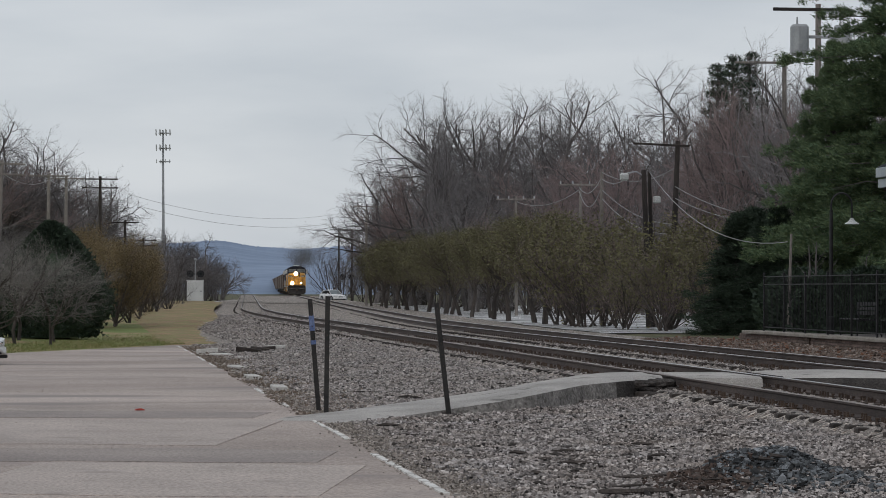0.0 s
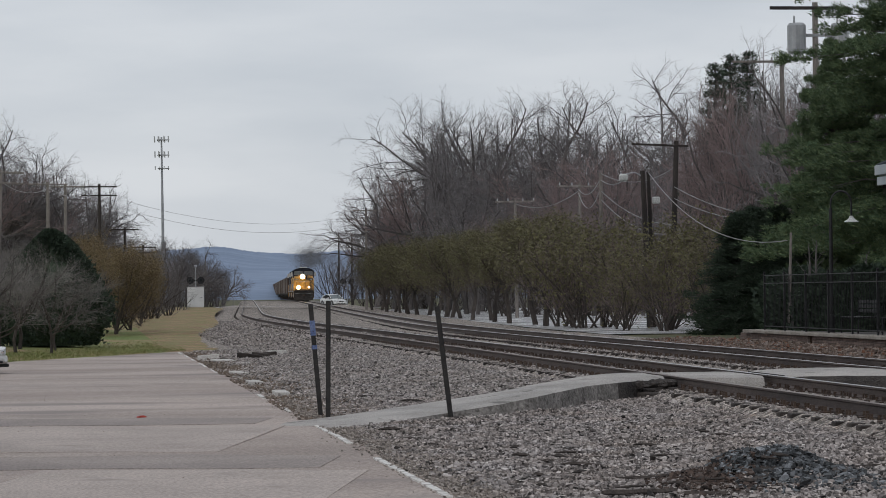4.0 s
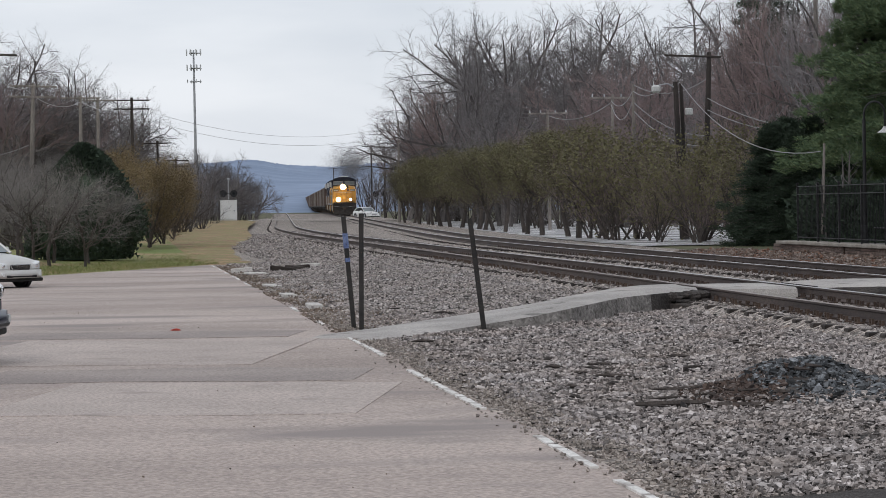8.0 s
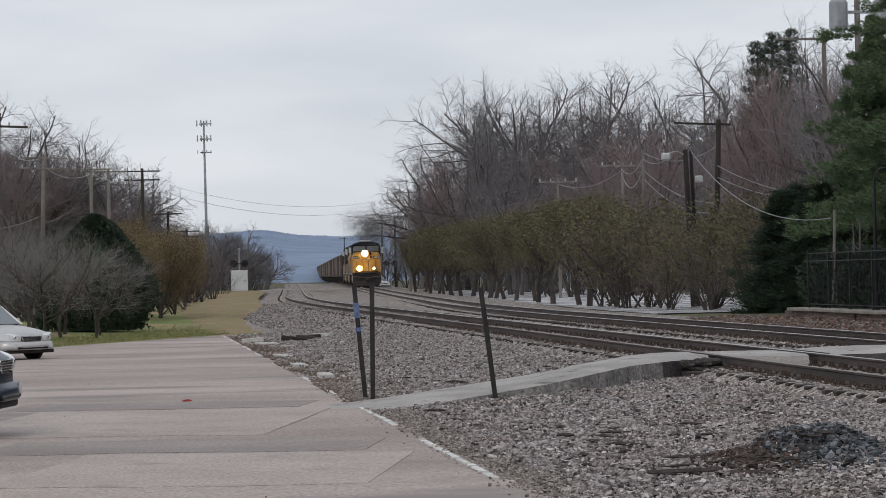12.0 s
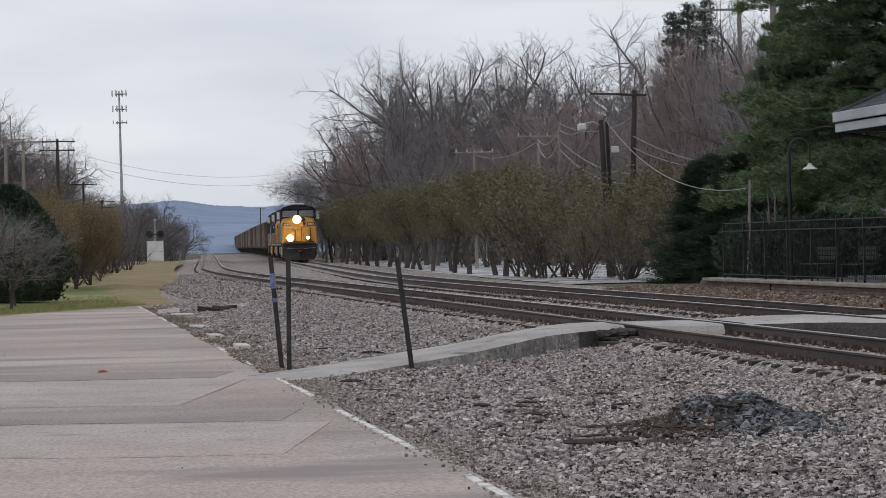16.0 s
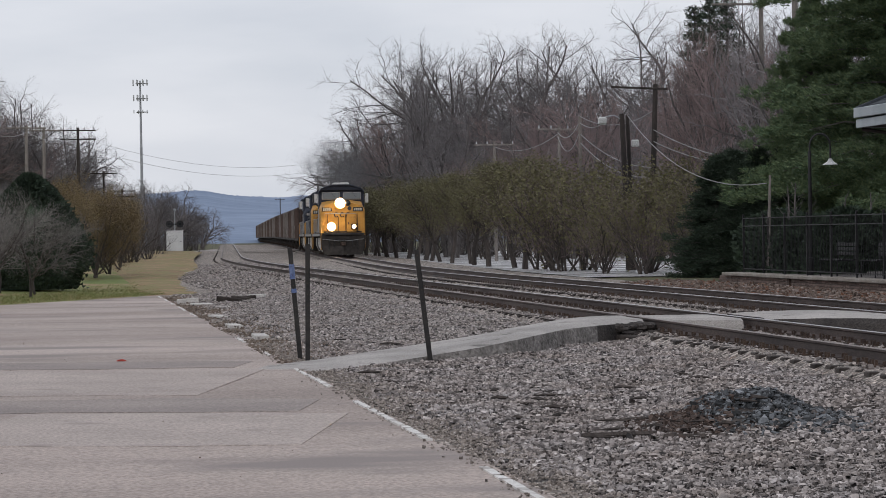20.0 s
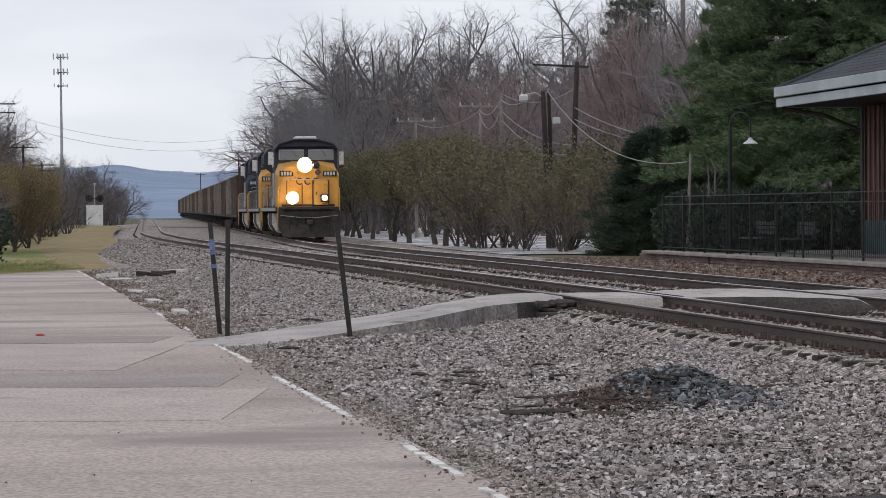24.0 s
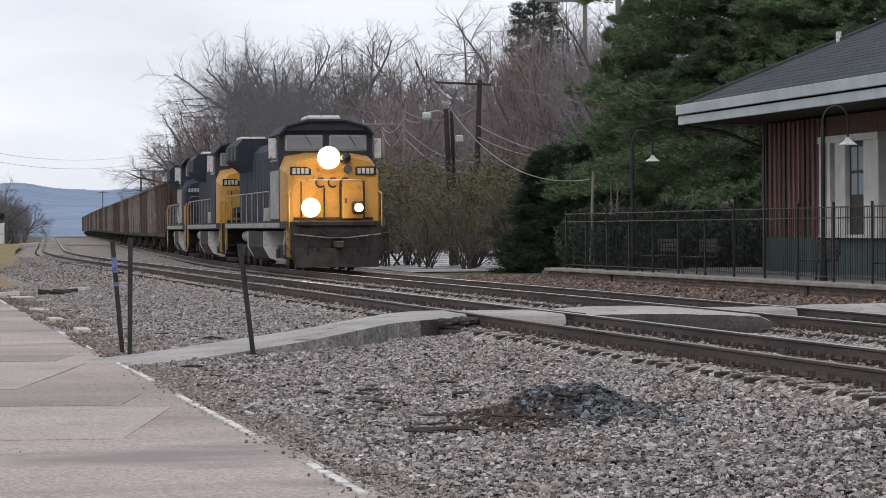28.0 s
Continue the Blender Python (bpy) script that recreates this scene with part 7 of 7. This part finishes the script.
    # walkway railings
    for sx in (-1, 1):
        part("handrail", Shape().path([(sx * 1.48, 6.6, 2.65), (sx * 1.48, 21.2, 2.65)], 0.02, 5), M["loco_grey"], t)
        y = 6.7
        while y < 21.2:
            part("stanchion", Shape().tube((sx * 1.48, y, 1.6), (sx * 1.48, y, 2.65), 0.018, 0.018, 5), M["loco_grey"], t)
            y += 1.8
    # fuel tank with dusty pale ends
    tk = [(-1.45, 1.3), (-1.45, 0.75), (-1.25, 0.38), (-0.9, 0.24), (0.9, 0.24), (1.25, 0.38), (1.45, 0.75), (1.45, 1.3)]
    tank = part("fuel_tank", Shape().prism(tk, 8.6, 13.6, "y"), M["underframe"], t)
    for y in (8.5, 13.6):
        part("tank_end", Shape().prism([(x * 1.02, z) for x, z in tk], y, y + 0.1, "y"), M["step_white"], tank, "dusty pale tank end plate")
    for sx in (-1, 1):
        part("air_tank", Shape().tube((sx * 1.2, 13.8, 1.12), (sx * 1.2, 16.4, 1.12), 0.2, 0.2, 12), M["loco_grey"], t)
        part("brake_guard", Shape().path([(sx * 1.42, 2.5, 1.34), (sx * 1.46, 2.6, 0.9), (sx * 1.4, 3.0, 0.55)], 0.05, 6), M["loco_grey"], t)
    bogie(t, 4.9, 3, M["underframe"])
    bogie(t, 17.4, 3, M["underframe"])
    part("rear_plate", Shape().box(-1.5, 1.5, 21.5, 21.75, 0.3, 1.6, 0.03), M["underframe"], t)
    coupler(t, 21.7, 1)
    return t


def hopper(m, paint, label):
    """Coal car, front coupler at y = 0."""
    t = thing("coal_car", m, label, "coal car", "coal cars")
    out = [(0.75, 2.4), (0.75, 3.95), (15.2, 3.95), (15.2, 2.4), (14.2, 1.15), (1.75, 1.15)]
    body = part("body", Shape().prism(out, -1.5, 1.5, "x"), paint, t)
    for sx in (-1, 1):
        y = 0.85
        while y < 15.2:
            low = 1.2 if 1.75 < y < 14.2 else 2.4
            part("side_rib", Shape().box(sx * 1.55 - 0.05, sx * 1.55 + 0.05, y - 0.06, y + 0.06, low, 3.9, 0.01), paint, body)
            y += 1.19
        part("top_chord", Shape().box(sx * 1.54 - 0.08, sx * 1.54 + 0.08, 0.7, 15.25, 3.88, 4.02, 0.01), paint, body)
        part("side_sill", Shape().box(sx * 1.5 - 0.09, sx * 1.5 + 0.09, 0.5, 15.45, 1.0, 1.2, 0.01), M["underframe"], body)
    part("centre_sill", Shape().box(-0.28, 0.28, 0.4, 15.5, 0.82, 1.15), M["underframe"], t)
    for y in (0.55, 15.35):
        e = part("end_platform", Shape().box(-1.5, 1.5, y - 0.12, y + 0.12, 0.95, 1.15), M["underframe"], t)
        part("end_post", Shape().box(-1.4, -1.3, y - 0.05, y + 0.05, 1.15, 3.9), paint, e)
        part("end_post", Shape().box(1.3, 1.4, y - 0.05, y + 0.05, 1.15, 3.9), paint, e)
        part("ladder", Shape().path([(-1.45, y, 1.2), (-1.45, y, 3.9)], 0.03, 4), M["underframe"], e)
    for y in (3.6, 6.5, 9.4, 12.3):
        g = Shape().loft([[(-1.1, y - 1.2, 1.16), (1.1, y - 1.2, 1.16), (1.1, y + 1.2, 1.16), (-1.1, y + 1.2, 1.16)], [(-0.6, y - 0.4, 0.4), (0.6, y - 0.4, 0.4), (0.6, y + 0.4, 0.4), (-0.6, y + 0.4, 0.4)]])
        part("discharge_gate", g, M["underframe"], t)
    n, s = 12, Shape()
    vs = [(-1.45 + 2.9 * i / 5, 0.85 + 14.3 * j / n, 3.9 + (0.42 * math.sin(math.pi * i / 5) * (0.75 + 0.25 * math.sin(j * 1.7))) * math.sin(math.pi * min(1, max(0, j / n))) ** 0.4) for j in range(n + 1) for i in range(6)]
    s.add(vs, [(j * 6 + i, j * 6 + i + 1, (j + 1) * 6 + i + 1, (j + 1) * 6 + i) for j in range(n) for i in range(5)])
    part("coal_heap", s, M["coal"], t, "black coal load")
    bogie(t, 2.5, 2, M["underframe"])
    bogie(t, 13.5, 2, M["underframe"])
    coupler(t, 0.5, -1)
    coupler(t, 15.5, 1)
    return t


M["glass_pale"] = glassy("windscreen_glass", (0.16, 0.18, 0.19), 0.12)

CARS = []
gap = 0.0
for kind, words in ((0, "leading yellow and blue diesel locomotive with lit headlights"), (1, "second yellow and blue diesel locomotive, lamps off"), (2, "third dark blue diesel locomotive, lamps off")):
    CARS.append((locomotive(Matrix.Identity(4), kind, words), gap, 22.3))
    gap += 22.3
brown_car = hopper(Matrix.Identity(4), M["hopper_brown"], "brown steel coal car heaped with coal")
grey_car = hopper(Matrix.Identity(4), M["hopper_grey"], "pale grey steel coal car heaped with coal")
used = set()
for k in range(30):
    src = grey_car if k in (1, 3, 4, 6, 9, 10, 12, 15, 17, 18, 21, 24, 26) else brown_car
    c = src if src.name not in used else copy_thing(src, Matrix.Identity(4))
    used.add(src.name)
    CARS.append((c, gap, 16.0))
    gap += 16.0



def smoke_puff(seed, r, count):
    """Diesel smoke as a loose cloud of fine soot specks."""
    rng = np.random.default_rng(seed)
    c = rng.normal(0, 1, (count, 3)) * np.array([0.8, 1.5, 0.5])
    lumps = rng.normal(0, 1, (14, 3)) * np.array([0.9, 1.6, 0.5])
    c = c * 0.55 + lumps[rng.integers(0, 14, count)] * 0.8
    k = rng.uniform(0.006, 0.010, (count, 1, 1)) / r
    vs = (c[:, None, :] + rng.normal(0, 1, (count, 3, 3)) * k).reshape(-1, 3)
    me = bpy.data.meshes.new("smoke_puff")
    me.from_pydata(vs.tolist(), [], np.arange(count * 3).reshape(-1, 3).tolist())
    me.materials.append(M["soot"])
    return me


M["soot"] = mat("soot_specks", (0.10, 0.10, 0.105), (0.15, 0.15, 0.155), 1, 1.0, 0, 0)
PUFFS = []
rng_s = random.Random(77)
clouds = [smoke_puff(100 + i, 1.4, 23000) for i in range(4)]
for i in range(14):
    back = 11 + i * 3.8 + rng_s.uniform(-1, 1)
    puff = tagged(new("smoke_puff", clouds[i % 4]), "thin dark diesel exhaust smoke over the locomotives", "smoke", "exhaust smoke", "stuff")
    puff.scale = (0.95 + 0.09 * i,) * 3
    PUFFS.append((puff, back, rng_s.uniform(-0.7, 0.7) + 0.4 + 0.16 * i, 5.25 + 0.2 * i + rng_s.uniform(-0.2, 0.2)))

# where the nose of the train stands along the far track, by time
NOSE = [(0.0, 456.5), (5.0, 375.0), (8.0, 332.0), (11.0, 284.5), (17.0, 195.5), (20.0, 154.0), (25.0, 82.5), (28.0, 47.2)]


def nose_at(t):
    ts, vs = [a for a, _ in NOSE], [b for _, b in NOSE]
    k = max(0, min(len(ts) - 2, int(np.searchsorted(ts, t, "right")) - 1))
    sl = [(vs[1] - vs[0]) / (ts[1] - ts[0])] + [(vs[i + 1] - vs[i - 1]) / (ts[i + 1] - ts[i - 1]) for i in range(1, len(ts) - 1)] + [(vs[-1] - vs[-2]) / (ts[-1] - ts[-2])]
    h = ts[k + 1] - ts[k]
    x = (t - ts[k]) / h
    return (2 * x ** 3 - 3 * x * x + 1) * vs[k] + (x ** 3 - 2 * x * x + x) * h * sl[k] + (3 * x * x - 2 * x ** 3) * vs[k + 1] + (x ** 3 - x * x) * h * sl[k + 1]


def along(s):
    """The point of the far track at arc length s."""
    v = float(np.interp(s, _S, _V)) if s < _S[-1] else float(_V[-1] + (s - _S[-1]))
    return (far_u(v) if v <= 1000 else float(_U[-1] + 0.057 * (v - 1000))), v


def motions():
    for c, back, ln in CARS:
        rows = []
        for k in range(0, 57):
            t = k * 0.5
            s = float(np.interp(nose_at(t), _V, _S)) + back
            u0, v0 = along(s + 0.15 * ln)
            u1, v1 = along(s + 0.85 * ln)
            rot = -math.degrees(math.atan2(u1 - u0, v1 - v0))
            f = 0.15 / 0.7
            u, v = u0 - (u1 - u0) * f, v0 - (v1 - v0) * f
            rows.append((t, at(u, v, rail_z(v), rot)))
        walk(c, rows)
    for k, (p, back, side, up) in enumerate(PUFFS):
        rows = []
        for j in range(0, 57):
            t = j * 0.5
            u, v = along(float(np.interp(nose_at(t), _V, _S)) + back + 0.5 * math.sin(t * 0.6 + k))
            rows.append((t, at(u + side + 0.25 * math.sin(t * 0.9 + 2 * k), v, rail_z(v) + up + 0.2 * math.sin(t * 1.1 + k), 10 * math.sin(t * 0.3 + k))))
        walk(p, rows)


motions()
